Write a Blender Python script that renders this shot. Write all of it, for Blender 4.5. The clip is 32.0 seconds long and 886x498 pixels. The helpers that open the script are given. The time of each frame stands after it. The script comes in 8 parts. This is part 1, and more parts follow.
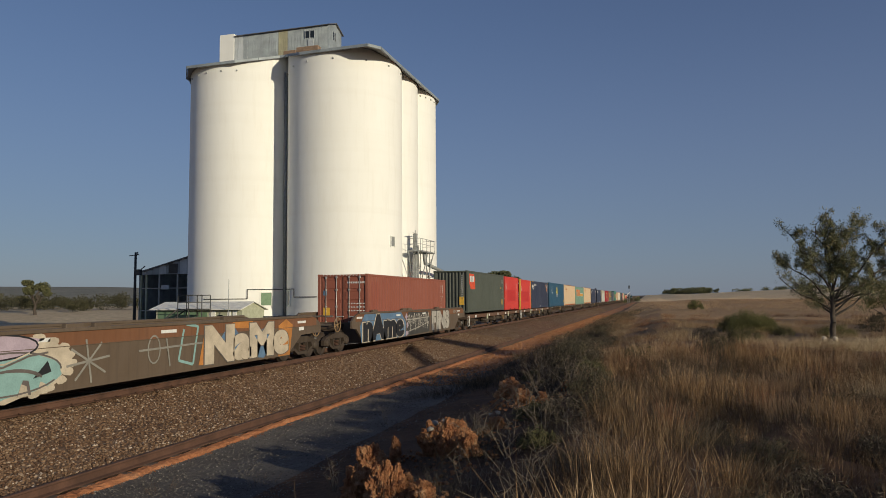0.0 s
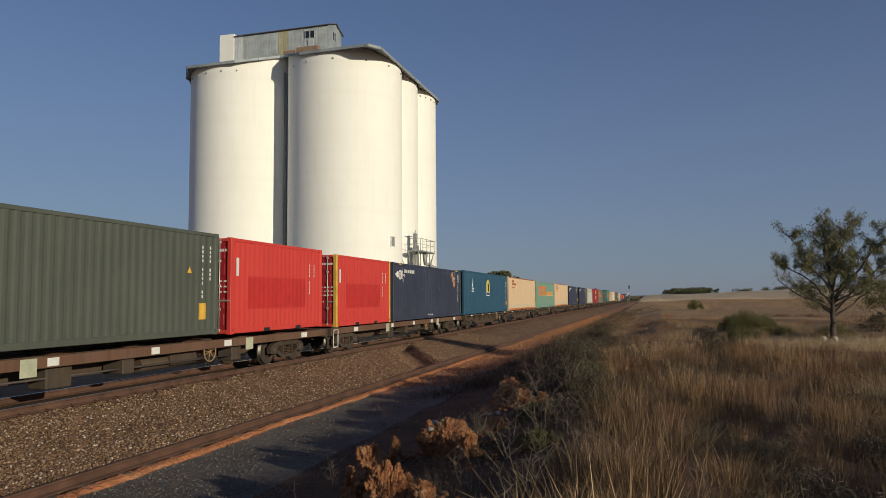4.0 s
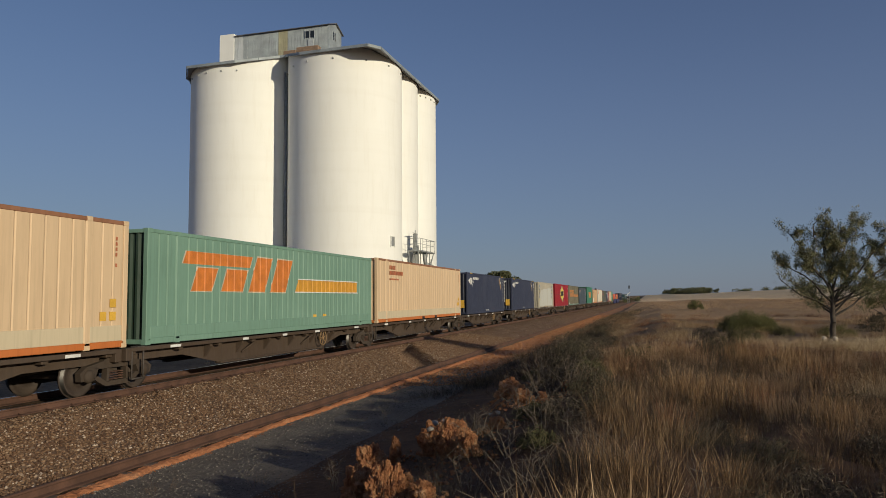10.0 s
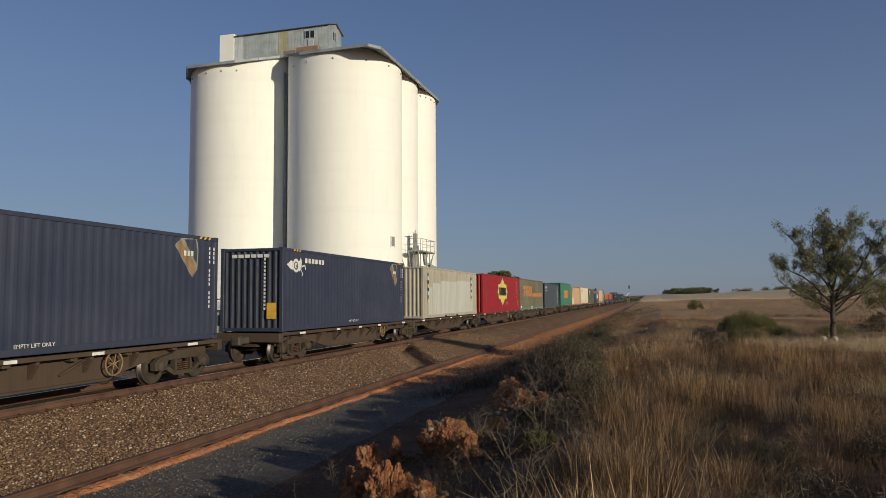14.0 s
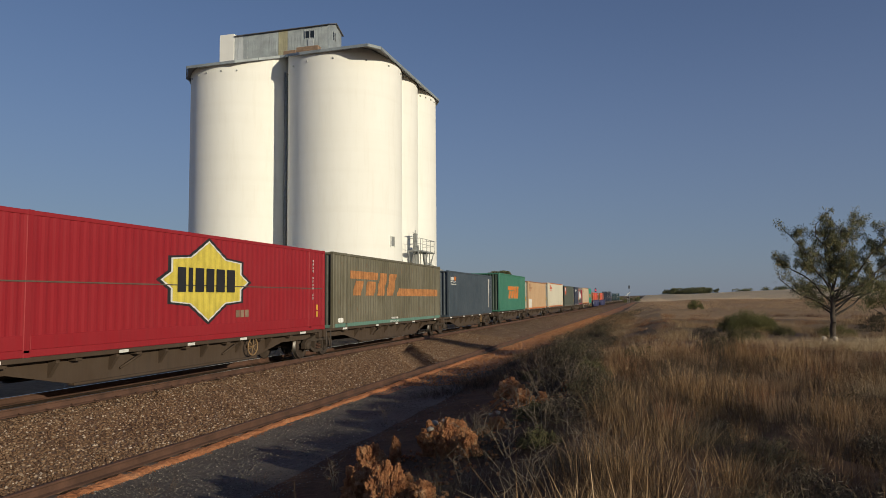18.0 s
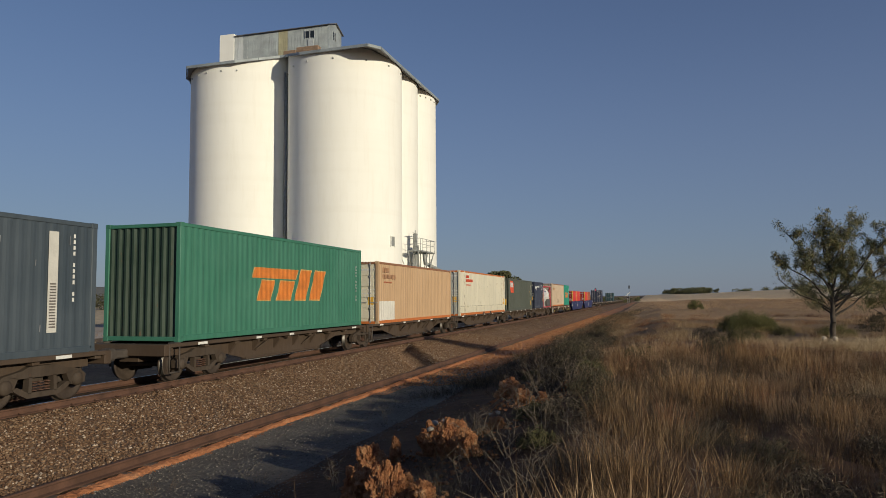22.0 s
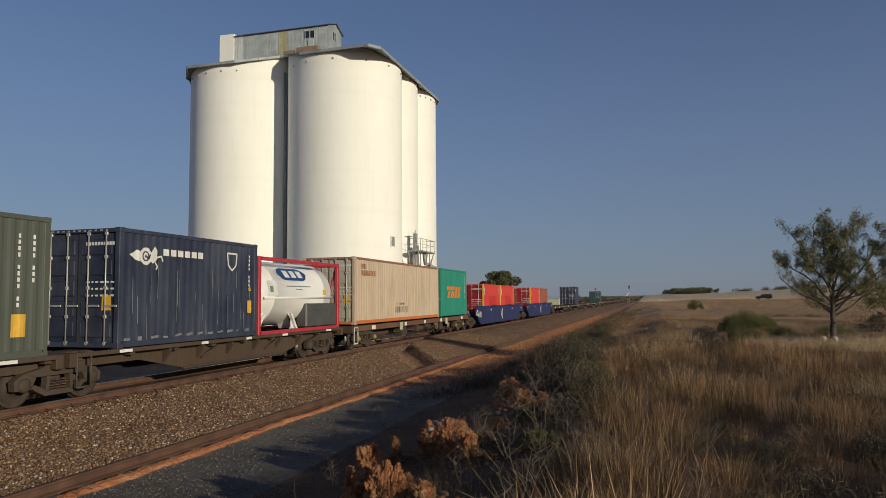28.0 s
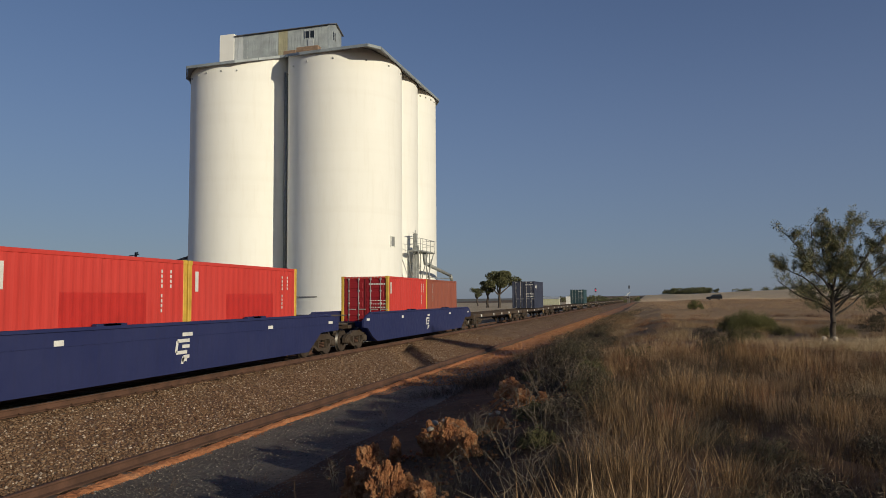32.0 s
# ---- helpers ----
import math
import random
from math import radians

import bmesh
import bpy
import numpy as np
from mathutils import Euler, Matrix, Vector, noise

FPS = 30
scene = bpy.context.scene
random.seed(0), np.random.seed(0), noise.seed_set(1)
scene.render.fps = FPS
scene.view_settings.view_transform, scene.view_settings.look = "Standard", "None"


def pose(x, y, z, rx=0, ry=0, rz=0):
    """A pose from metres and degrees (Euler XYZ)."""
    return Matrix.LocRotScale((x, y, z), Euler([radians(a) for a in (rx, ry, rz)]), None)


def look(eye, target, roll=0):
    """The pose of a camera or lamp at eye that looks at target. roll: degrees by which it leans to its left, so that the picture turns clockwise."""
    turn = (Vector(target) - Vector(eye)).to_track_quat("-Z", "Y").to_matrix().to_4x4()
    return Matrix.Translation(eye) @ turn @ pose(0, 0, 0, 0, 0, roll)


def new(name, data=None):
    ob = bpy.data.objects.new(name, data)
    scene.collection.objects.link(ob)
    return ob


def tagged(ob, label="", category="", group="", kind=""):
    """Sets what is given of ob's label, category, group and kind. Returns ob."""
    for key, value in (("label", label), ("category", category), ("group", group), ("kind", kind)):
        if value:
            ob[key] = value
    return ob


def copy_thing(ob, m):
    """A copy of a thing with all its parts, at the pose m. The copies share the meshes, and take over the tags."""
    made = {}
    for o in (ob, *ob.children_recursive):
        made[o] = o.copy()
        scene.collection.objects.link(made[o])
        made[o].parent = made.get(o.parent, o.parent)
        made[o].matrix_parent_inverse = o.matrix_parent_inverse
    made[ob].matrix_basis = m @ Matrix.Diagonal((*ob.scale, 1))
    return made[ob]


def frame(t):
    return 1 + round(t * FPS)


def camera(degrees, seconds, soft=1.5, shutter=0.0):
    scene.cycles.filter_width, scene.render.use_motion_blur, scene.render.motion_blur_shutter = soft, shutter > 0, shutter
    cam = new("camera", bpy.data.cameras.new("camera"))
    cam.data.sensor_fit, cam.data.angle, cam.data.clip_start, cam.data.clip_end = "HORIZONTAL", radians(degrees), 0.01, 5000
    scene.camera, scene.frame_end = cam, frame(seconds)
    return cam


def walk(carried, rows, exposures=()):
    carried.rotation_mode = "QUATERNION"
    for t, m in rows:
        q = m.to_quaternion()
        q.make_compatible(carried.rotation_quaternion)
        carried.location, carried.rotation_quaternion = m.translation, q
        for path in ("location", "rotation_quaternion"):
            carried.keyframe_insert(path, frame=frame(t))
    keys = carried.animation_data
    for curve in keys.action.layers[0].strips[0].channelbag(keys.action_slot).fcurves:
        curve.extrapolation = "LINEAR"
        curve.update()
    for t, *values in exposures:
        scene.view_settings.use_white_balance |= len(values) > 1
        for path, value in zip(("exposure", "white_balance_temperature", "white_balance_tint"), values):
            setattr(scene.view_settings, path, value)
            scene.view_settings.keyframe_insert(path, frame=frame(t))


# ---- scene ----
# ---------------------------------------------------------------- camera
YAW, TILT, ROLL, EYE_Z = 16.44, 4.04, -0.452, 2.14
cam = camera(64.31, 32.0, 0.85)
_eye = Vector((0.0, 0.0, EYE_Z))
_way = Vector((-math.sin(radians(YAW)) * math.cos(radians(TILT)), math.cos(radians(YAW)) * math.cos(radians(TILT)), math.sin(radians(TILT))))
walk(cam, [(0.0, look(_eye, _eye + _way * 10, ROLL)), (32.0, look(_eye, _eye + _way * 10, ROLL))], [(0.0, 0.0, 6080, 12), (7.0, 0.05, 6080, 12), (9.5, -0.05, 6080, 12), (11.6, -0.05, 6080, 12), (13.0, 0.05, 6080, 12), (14.2, 0.08, 6080, 12), (17.0, 0.03, 6080, 12), (22.0, 0.04, 6080, 12), (24.0, -0.08, 6080, 12), (25.4, -0.1, 6080, 12), (28.0, 0.0, 6080, 12), (32.0, -0.02, 6080, 12)])

# ---------------------------------------------------------------- light
SUN_AZ, SUN_EL = 60.0, 12.5          # degrees from -y towards +x, and above the horizon
to_sun = Vector((math.sin(radians(SUN_AZ)) * math.cos(radians(SUN_EL)), -math.cos(radians(SUN_AZ)) * math.cos(radians(SUN_EL)), math.sin(radians(SUN_EL))))
world = bpy.data.worlds.new("sky")
world.use_nodes = True
scene.world = world
wn = world.node_tree.nodes
sky = wn.new("ShaderNodeTexSky")
sky.sky_type = "NISHITA"
sky.sun_disc = False
sky.sun_elevation = radians(SUN_EL)
sky.sun_rotation = math.atan2(to_sun.x, to_sun.y)
sky.altitude = 100
sky.air_density, sky.dust_density, sky.ozone_density = 1.0, 0.4, 3.0
wl = world.node_tree.links
way = wn.new("ShaderNodeSeparateXYZ")
wl.new(wn.new("ShaderNodeTexCoord").outputs["Generated"], way.inputs[0])
haze = wn.new("ShaderNodeMapRange")          # even dusty haze, thickest at the horizon, all round
haze.interpolation_type = "SMOOTHSTEP"
haze.inputs["From Min"].default_value, haze.inputs["From Max"].default_value = 0.0, 0.45
haze.inputs["To Min"].default_value, haze.inputs["To Max"].default_value = 0.68, 0.22
wl.new(way.outputs[2], haze.inputs["Value"])
veil = wn.new("ShaderNodeMix")
veil.data_type = "RGBA"
high = wn.new("ShaderNodeMix")                # the haze is greyer low down and bluer high up
high.data_type = "RGBA"
high.inputs[6].default_value, high.inputs[7].default_value = (2.76, 3.4, 4.5, 1), (2.6, 2.95, 5.2, 1)
climb = wn.new("ShaderNodeMapRange")
climb.inputs["From Max"].default_value = 0.4
wl.new(way.outputs[2], climb.inputs["Value"])
wl.new(climb.outputs[0], high.inputs[0])
wl.new(high.outputs[2], veil.inputs[7])
wl.new(haze.outputs[0], veil.inputs[0])
wl.new(sky.outputs[0], veil.inputs[6])
wl.new(veil.outputs[2], wn["Background"].inputs[0])
wn["Background"].inputs[1].default_value = 0.065
sun = new("sun", bpy.data.lights.new("sun", "SUN"))
sun.data.energy, sun.data.angle, sun.data.color = 3.6, radians(0.53), (1.0, 0.87, 0.60)
sun.matrix_world = look((40, -40, 30), Vector((40, -40, 30)) - to_sun)

# ---------------------------------------------------------------- mesh helpers


class G:
    """A mesh in the making: vertices, faces, and the material slot of each face."""

    def __init__(self):
        self.v, self.f, self.m, self.s = [], [], [], []

    def add(self, vs, fs, mat=0, smooth=False):
        o = len(self.v)
        self.v.extend(vs)
        self.f.extend([tuple(i + o for i in f) for f in fs])
        self.m.extend([mat] * len(fs))
        self.s.extend([smooth] * len(fs))
        return self

    def mesh(self, name):
        me = bpy.data.meshes.new(name)
        me.from_pydata([tuple(v) for v in self.v], [], self.f)
        me.polygons.foreach_set("material_index", self.m)
        me.polygons.foreach_set("use_smooth", self.s)
        me.update()
        return me


def box(g, x0, x1, y0, y1, z0, z1, b=0.0, mat=0):
    """A box with chamfered edges of width b."""
    if b <= 0:
        vs = [(x, y, z) for x in (x0, x1) for y in (y0, y1) for z in (z0, z1)]
        return g.add(vs, [(0, 1, 3, 2), (4, 6, 7, 5), (0, 4, 5, 1), (2, 3, 7, 6), (0, 2, 6, 4), (1, 5, 7, 3)], mat)
    vs, idx = [], {}
    lo, hi = (x0, y0, z0), (x1, y1, z1)
    for cx in (0, 1):
        for cy in (0, 1):
            for cz in (0, 1):
                c = (cx, cy, cz)
                for a in range(3):
                    p = []
                    for k in range(3):
                        e = hi[k] if c[k] else lo[k]
                        p.append(e if k == a else e + (-b if c[k] else b))
                    idx[(c, a)] = len(vs)
                    vs.append(tuple(p))
    fs = []
    for a in range(3):
        k1, k2 = (a + 1) % 3, (a + 2) % 3
        for s in (0, 1):
            ring = []
            for u, w in ((0, 0), (1, 0), (1, 1), (0, 1)):
                c = [0, 0, 0]
                c[a], c[k1], c[k2] = s, u, w
                ring.append(idx[(tuple(c), a)])
            fs.append(tuple(ring if s else ring[::-1]))
        for u in (0, 1):
            for w in (0, 1):
                c0, c1 = [0, 0, 0], [0, 0, 0]
                c0[k1] = c1[k1] = u
                c0[k2] = c1[k2] = w
                c1[a] = 1
                q = (idx[(tuple(c0), k1)], idx[(tuple(c1), k1)], idx[(tuple(c1), k2)], idx[(tuple(c0), k2)])
                fs.append(q if u == w else q[::-1])
    for c in [(i, j, k) for i in (0, 1) for j in (0, 1) for k in (0, 1)]:
        t = (idx[(c, 0)], idx[(c, 1)], idx[(c, 2)])
        fs.append(t if sum(c) % 2 else t[::-1])
    return g.add(vs, fs, mat)


def tube(g, p0, p1, r0, r1=None, n=10, mat=0, caps=True, smooth=True):
    """A round bar from p0 to p1."""
    r1 = r0 if r1 is None else r1
    p0, p1 = Vector(p0), Vector(p1)
    d = (p1 - p0).normalized()
    a = d.orthogonal().normalized()
    b = d.cross(a)
    vs = []
    for p, r in ((p0, r0), (p1, r1)):
        for i in range(n):
            t = 2 * math.pi * i / n
            vs.append(tuple(p + (a * math.cos(t) + b * math.sin(t)) * r))
    g.add(vs, [(i, (i + 1) % n, n + (i + 1) % n, n + i) for i in range(n)], mat, smooth)
    if caps:
        o = len(g.v) - 2 * n
        g.f += [tuple(o + i for i in range(n))[::-1], tuple(o + n + i for i in range(n))]
        g.m += [mat, mat]
        g.s += [False, False]
    return g


def ring(g, c, axis, r, w, n=24, mat=0, m=6):
    """A torus."""
    c, axis = Vector(c), Vector(axis).normalized()
    a = axis.orthogonal().normalized()
    b = axis.cross(a)
    vs, fs = [], []
    for i in range(n):
        t = 2 * math.pi * i / n
        e = a * math.cos(t) + b * math.sin(t)
        for j in range(m):
            q = 2 * math.pi * j / m
            vs.append(tuple(c + e * (r + w * math.cos(q)) + axis * (w * math.sin(q))))
    for i in range(n):
        for j in range(m):
            i2, j2 = (i + 1) % n, (j + 1) % m
            fs.append((i * m + j, i2 * m + j, i2 * m + j2, i * m + j2))
    return g.add(vs, fs, mat, True)


def lathe(g, profile, c=(0, 0, 0), axis="x", n=28, mat=0, smooth=True):
    """A turned body; profile: (place along the axis, radius)."""
    vs, fs = [], []
    k = len(profile)
    for i in range(n):
        t = 2 * math.pi * i / n
        for s, r in profile:
            u, w = r * math.cos(t), r * math.sin(t)
            p = (s, u, w) if axis == "x" else (w, s, u) if axis == "y" else (u, w, s)
            vs.append((p[0] + c[0], p[1] + c[1], p[2] + c[2]))
    for i in range(n):
        for j in range(k - 1):
            fs.append((i * k + j, i * k + j + 1, (i + 1) % n * k + j + 1, (i + 1) % n * k + j))
    return g.add(vs, fs, mat, smooth)


def prism(g, poly, lo, hi, axis="x", mat=0):
    """A polygon drawn out along an axis. poly in the two other axes, in order (y, z), (x, z) or (x, y)."""
    n = len(poly)
    vs = []
    for s in (lo, hi):
        for p, q in poly:
            vs.append((s, p, q) if axis == "x" else (p, s, q) if axis == "y" else (p, q, s))
    fs = [(i, (i + 1) % n, n + (i + 1) % n, n + i) for i in range(n)]
    fs += [tuple(range(n))[::-1], tuple(range(n, 2 * n))]
    return g.add(vs, fs, mat)


def part(name, g, mats, parent=None, label=""):
    """Links a mesh as ONE object under a thing or part, or on its own."""
    me = g if isinstance(g, bpy.types.Mesh) else g.mesh(name)
    if not me.materials:
        for m in (mats if isinstance(mats, (list, tuple)) else [mats]):
            me.materials.append(m)
    ob = new(name, me)
    if parent is not None:
        ob.parent = parent
    if label:
        tagged(ob, label)
    return ob


def thing(name, label, category, group="", at=None, kind=""):
    ob = new(name)
    ob.empty_display_size = 0.3
    tagged(ob, label, category, group, kind)
    if at is not None:
        ob.matrix_basis = at
    return ob


# ---------------------------------------------------------------- materials


def shader(name, rough=0.7, metal=0.0, spec=0.5):
    m = bpy.data.materials.new(name)
    m.use_nodes = True
    nt = m.node_tree
    b = nt.nodes["Principled BSDF"]
    b.inputs["Roughness"].default_value = rough
    b.inputs["Metallic"].default_value = metal
    b.inputs["Specular IOR Level"].default_value = spec
    return m, nt, b


def ramp(nt, fac, stops):
    r = nt.nodes.new("ShaderNodeValToRGB")
    el = r.color_ramp.elements
    while len(el) < len(stops):
        el.new(0.5)
    for e, (p, c) in zip(el, stops):
        e.position = p
        e.color = (*c, 1) if len(c) == 3 else c
    nt.links.new(fac, r.inputs[0])
    return r.outputs[0]


def noise_node(nt, co, scale, detail=4, rough=0.6, stretch=None):
    if stretch:
        mp = nt.nodes.new("ShaderNodeMapping")
        mp.inputs["Scale"].default_value = stretch
        nt.links.new(co, mp.inputs[0])
        co = mp.outputs[0]
    n = nt.nodes.new("ShaderNodeTexNoise")
    n.inputs["Scale"].default_value, n.inputs["Detail"].default_value, n.inputs["Roughness"].default_value = scale, detail, rough
    nt.links.new(co, n.inputs["Vector"])
    return n.outputs["Fac"]


def mix(nt, fac, a, b, mode="MIX"):
    n = nt.nodes.new("ShaderNodeMix")
    n.data_type, n.blend_type = "RGBA", mode
    for sock, val in ((n.inputs[0], fac), (n.inputs[6], a), (n.inputs[7], b)):
        if isinstance(val, (int, float)):
            sock.default_value = val
        elif isinstance(val, tuple):
            sock.default_value = (*val, 1)
        else:
            nt.links.new(val, sock)
    return n.outputs[2]


def bump(nt, b, height, strength=0.3, dist=0.02):
    n = nt.nodes.new("ShaderNodeBump")
    n.inputs["Strength"].default_value, n.inputs["Distance"].default_value = strength, dist
    nt.links.new(height, n.inputs["Height"])
    nt.links.new(n.outputs[0], b.inputs["Normal"])


def coords(nt, kind="Object"):
    return nt.nodes.new("ShaderNodeTexCoord").outputs[kind]


def scaled(c, k):
    return tuple(min(1.0, x * k) for x in c)


def plain(name, col, rough=0.7, metal=0.0, var=0.18, fine=40.0, coarse=3.0, bmp=0.15, spec=0.5):
    """Paint, plastic, timber or metal with mottling at two scales."""
    m, nt, b = shader(name, rough, metal, spec)
    co = coords(nt)
    n1 = noise_node(nt, co, coarse)
    n2 = noise_node(nt, co, fine, 3)
    c1 = ramp(nt, n1, [(0.3, scaled(col, 1 - var)), (0.7, scaled(col, 1 + var))])
    c2 = ramp(nt, n2, [(0.3, (0.82, 0.82, 0.82)), (0.7, (1, 1, 1))])
    nt.links.new(mix(nt, 1.0, c1, c2, "MULTIPLY"), b.inputs["Base Color"])
    if bmp:
        bump(nt, b, n2, bmp, 0.01)
    return m


def steel_paint(name, col, fade=0.25, rust=0.3, rough=0.55, rustcol=(0.16, 0.07, 0.03)):
    """Old container or wagon paint: faded in patches, streaked downwards, rusty here and there."""
    m, nt, b = shader(name, rough, 0.0, 0.35)
    co = coords(nt)
    rnd = nt.nodes.new("ShaderNodeObjectInfo").outputs["Random"]
    pos = nt.nodes.new("ShaderNodeVectorMath")
    pos.operation = "ADD"
    nt.links.new(co, pos.inputs[0])
    cmb = nt.nodes.new("ShaderNodeCombineXYZ")
    mul = nt.nodes.new("ShaderNodeMath")
    mul.operation = "MULTIPLY"
    mul.inputs[1].default_value = 37.0
    nt.links.new(rnd, mul.inputs[0])
    nt.links.new(mul.outputs[0], cmb.inputs[1])
    nt.links.new(cmb.outputs[0], pos.inputs[1])
    co = pos.outputs[0]
    n1 = noise_node(nt, co, 0.55, 5)
    n2 = noise_node(nt, co, 2.2, 6, 0.7, (1, 3.0, 0.35))
    n3 = noise_node(nt, co, 5.0, 8, 0.75, (1, 1.6, 0.5))
    pale = tuple(min(1, x * 1.12 + 0.035) for x in col)
    c = mix(nt, ramp(nt, n1, [(0.35, (0, 0, 0)), (0.75, (fade * 2,) * 3)]), col, pale)
    c = mix(nt, ramp(nt, n2, [(0.5, (0, 0, 0)), (0.78, (fade * 1.6,) * 3)]), c, scaled(col, 0.55))
    c = mix(nt, ramp(nt, n3, [(0.66 - 0.1 * rust, (0, 0, 0)), (0.78, (rust * 2.2,) * 3)]), c, rustcol)
    n4 = noise_node(nt, co, 3.0, 4, 0.6, (1, 2.6, 0.07))          # thin rain streaks and grime
    c = mix(nt, ramp(nt, n4, [(0.5, (0, 0, 0)), (0.72, (0.3 + 0.5 * rust,) * 3)]), c, tuple(0.55 * x + 0.012 for x in col))
    nt.links.new(c, b.inputs["Base Color"])
    nt.links.new(ramp(nt, n3, [(0.3, (rough * 0.8,) * 3), (0.8, (min(1, rough * 1.5),) * 3)]), b.inputs["Roughness"])
    bump(nt, b, n3, 0.12, 0.01)
    return m


def earth(name, stops, scale=0.6, fine=9.0, bmp=0.6, dist=0.05, rough=0.95):
    """Soil, gravel or ballast: broad patches and grain."""
    m, nt, b = shader(name, rough, 0.0, 0.2)
    co = coords(nt)
    n1 = noise_node(nt, co, scale, 6, 0.65)
    n2 = noise_node(nt, co, fine, 6, 0.7)
    c = ramp(nt, n1, stops)
    c2 = ramp(nt, n2, [(0.25, (0.55, 0.55, 0.55)), (0.75, (1.25, 1.25, 1.25))])
    nt.links.new(mix(nt, 1.0, c, c2, "MULTIPLY"), b.inputs["Base Color"])
    bump(nt, b, n2, bmp, dist)
    return m


def island_mix(name, stops, rough=0.9, spec=0.2, fine=0.0):
    """Stones, blades or leaves joined in one mesh: each island takes its own shade."""
    m, nt, b = shader(name, rough, 0.0, spec)
    r = nt.nodes.new("ShaderNodeNewGeometry").outputs["Random Per Island"]
    c = ramp(nt, r, stops)
    if fine:
        n = noise_node(nt, coords(nt), fine, 4)
        c = mix(nt, 1.0, c, ramp(nt, n, [(0.3, (0.7,) * 3), (0.7, (1.2,) * 3)]), "MULTIPLY")
    nt.links.new(c, b.inputs["Base Color"])
    return m


def ballast_mat(name="ballast_bed", k=1.0):
    m, nt, b = shader(name, 0.95, 0, 0.2)
    co = coords(nt)
    v = nt.nodes.new("ShaderNodeTexVoronoi")
    v.inputs["Scale"].default_value = 17.0
    nt.links.new(co, v.inputs["Vector"])
    sep = nt.nodes.new("ShaderNodeSeparateColor")
    nt.links.new(v.outputs["Color"], sep.inputs[0])
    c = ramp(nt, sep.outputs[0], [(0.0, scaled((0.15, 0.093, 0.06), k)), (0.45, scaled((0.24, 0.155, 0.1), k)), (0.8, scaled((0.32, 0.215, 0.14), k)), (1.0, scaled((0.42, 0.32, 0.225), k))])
    n = noise_node(nt, co, 0.5, 5)
    c = mix(nt, 1.0, c, ramp(nt, n, [(0.3, (0.75, 0.7, 0.66)), (0.7, (1.15, 1.1, 1.05))]), "MULTIPLY")
    d = ramp(nt, v.outputs["Distance"], [(0.0, (1, 1, 1)), (0.75, (0.62, 0.62, 0.62))])
    nt.links.new(mix(nt, 1.0, c, d, "MULTIPLY"), b.inputs["Base Color"])
    bump(nt, b, d, 0.5, 0.03)
    return m


M_ballast = ballast_mat()
# darker copy of the ballast: the shade under the train, put into the colour
M_ballast_shaded = ballast_mat("shaded_ballast", 0.45)
M_stone = island_mix("ballast_stone", [(0.0, (0.09, 0.049, 0.03)), (0.4, (0.178, 0.105, 0.061)), (0.8, (0.245, 0.155, 0.092)), (0.93, (0.34, 0.245, 0.165)), (1.0, (0.54, 0.44, 0.345))], 0.95, 0.2, 30)
M_gravel = earth("grey_gravel", [(0.3, (0.115, 0.100, 0.088)), (0.6, (0.175, 0.155, 0.135)), (0.8, (0.215, 0.18, 0.145))], 0.5, 14.0, 1.0, 0.05)
M_gravel_stone = island_mix("gravel_stone", [(0.0, (0.07, 0.062, 0.054)), (0.6, (0.14, 0.126, 0.108)), (0.92, (0.2, 0.18, 0.155)), (1.0, (0.32, 0.29, 0.25))], 0.95, 0.2)
M_tan_soil = earth("sandy_orange_soil", [(0.25, (0.34, 0.155, 0.075)), (0.55, (0.45, 0.22, 0.11)), (0.8, (0.52, 0.31, 0.18))], 0.7, 7.0, 0.8, 0.05)
M_red_soil = earth("red_soil", [(0.25, (0.2, 0.082, 0.04)), (0.55, (0.3, 0.135, 0.065)), (0.8, (0.4, 0.2, 0.105))], 1.4, 11.0, 0.8, 0.05)
M_clay = earth("packed_orange_clay", [(0.25, (0.34, 0.13, 0.055)), (0.55, (0.46, 0.19, 0.085)), (0.8, (0.52, 0.27, 0.14))], 2.2, 16.0, 0.9, 0.04)
M_clod = earth("orange_clod", [(0.3, (0.27, 0.10, 0.045)), (0.5, (0.46, 0.21, 0.095)), (0.62, (0.52, 0.29, 0.15)), (0.72, (0.58, 0.48, 0.38))], 6.0, 34.0, 1.0, 0.06)
M_rail_rust = plain("rusty_rail", (0.105, 0.052, 0.033), 0.85, 0.0, 0.35, 30, 2.0, 0.4)
M_rail_head = plain("polished_rail_head", (0.45, 0.44, 0.43), 0.3, 1.0, 0.1, 60, 5, 0.05)
M_sleeper = plain("old_timber_sleeper", (0.13, 0.085, 0.06), 0.95, 0, 0.3, 25, 3, 0.6)

# ---------------------------------------------------------------- the ground
TRACK_X = -13.22                    # middle of the main line; rail head at z = 0
SIDING_X = -8.4                     # the one rail of the old siding, head at z = -0.46


def smooth(a, b, t):
    t = np.clip((t - a) / (b - a), 0, 1)
    return t * t * (3 - 2 * t)


def wave(x, y, k=1.0):
    """Smooth made-up unevenness, about -1 to 1."""
    return (np.sin(x * 0.9 * k + 1.3 * np.sin(y * 0.53 * k)) + np.sin(y * 0.71 * k + 1.7 * np.sin(x * 0.37 * k + 2)) + np.sin((x + y) * 1.7 * k)) / 3


def crest_x(y):
    """The lip of the bank above the old siding."""
    return np.interp(y, [0, 6, 12, 20, 40, 80], [-0.55, -0.75, -1.1, -1.7, -2.5, -3.3])


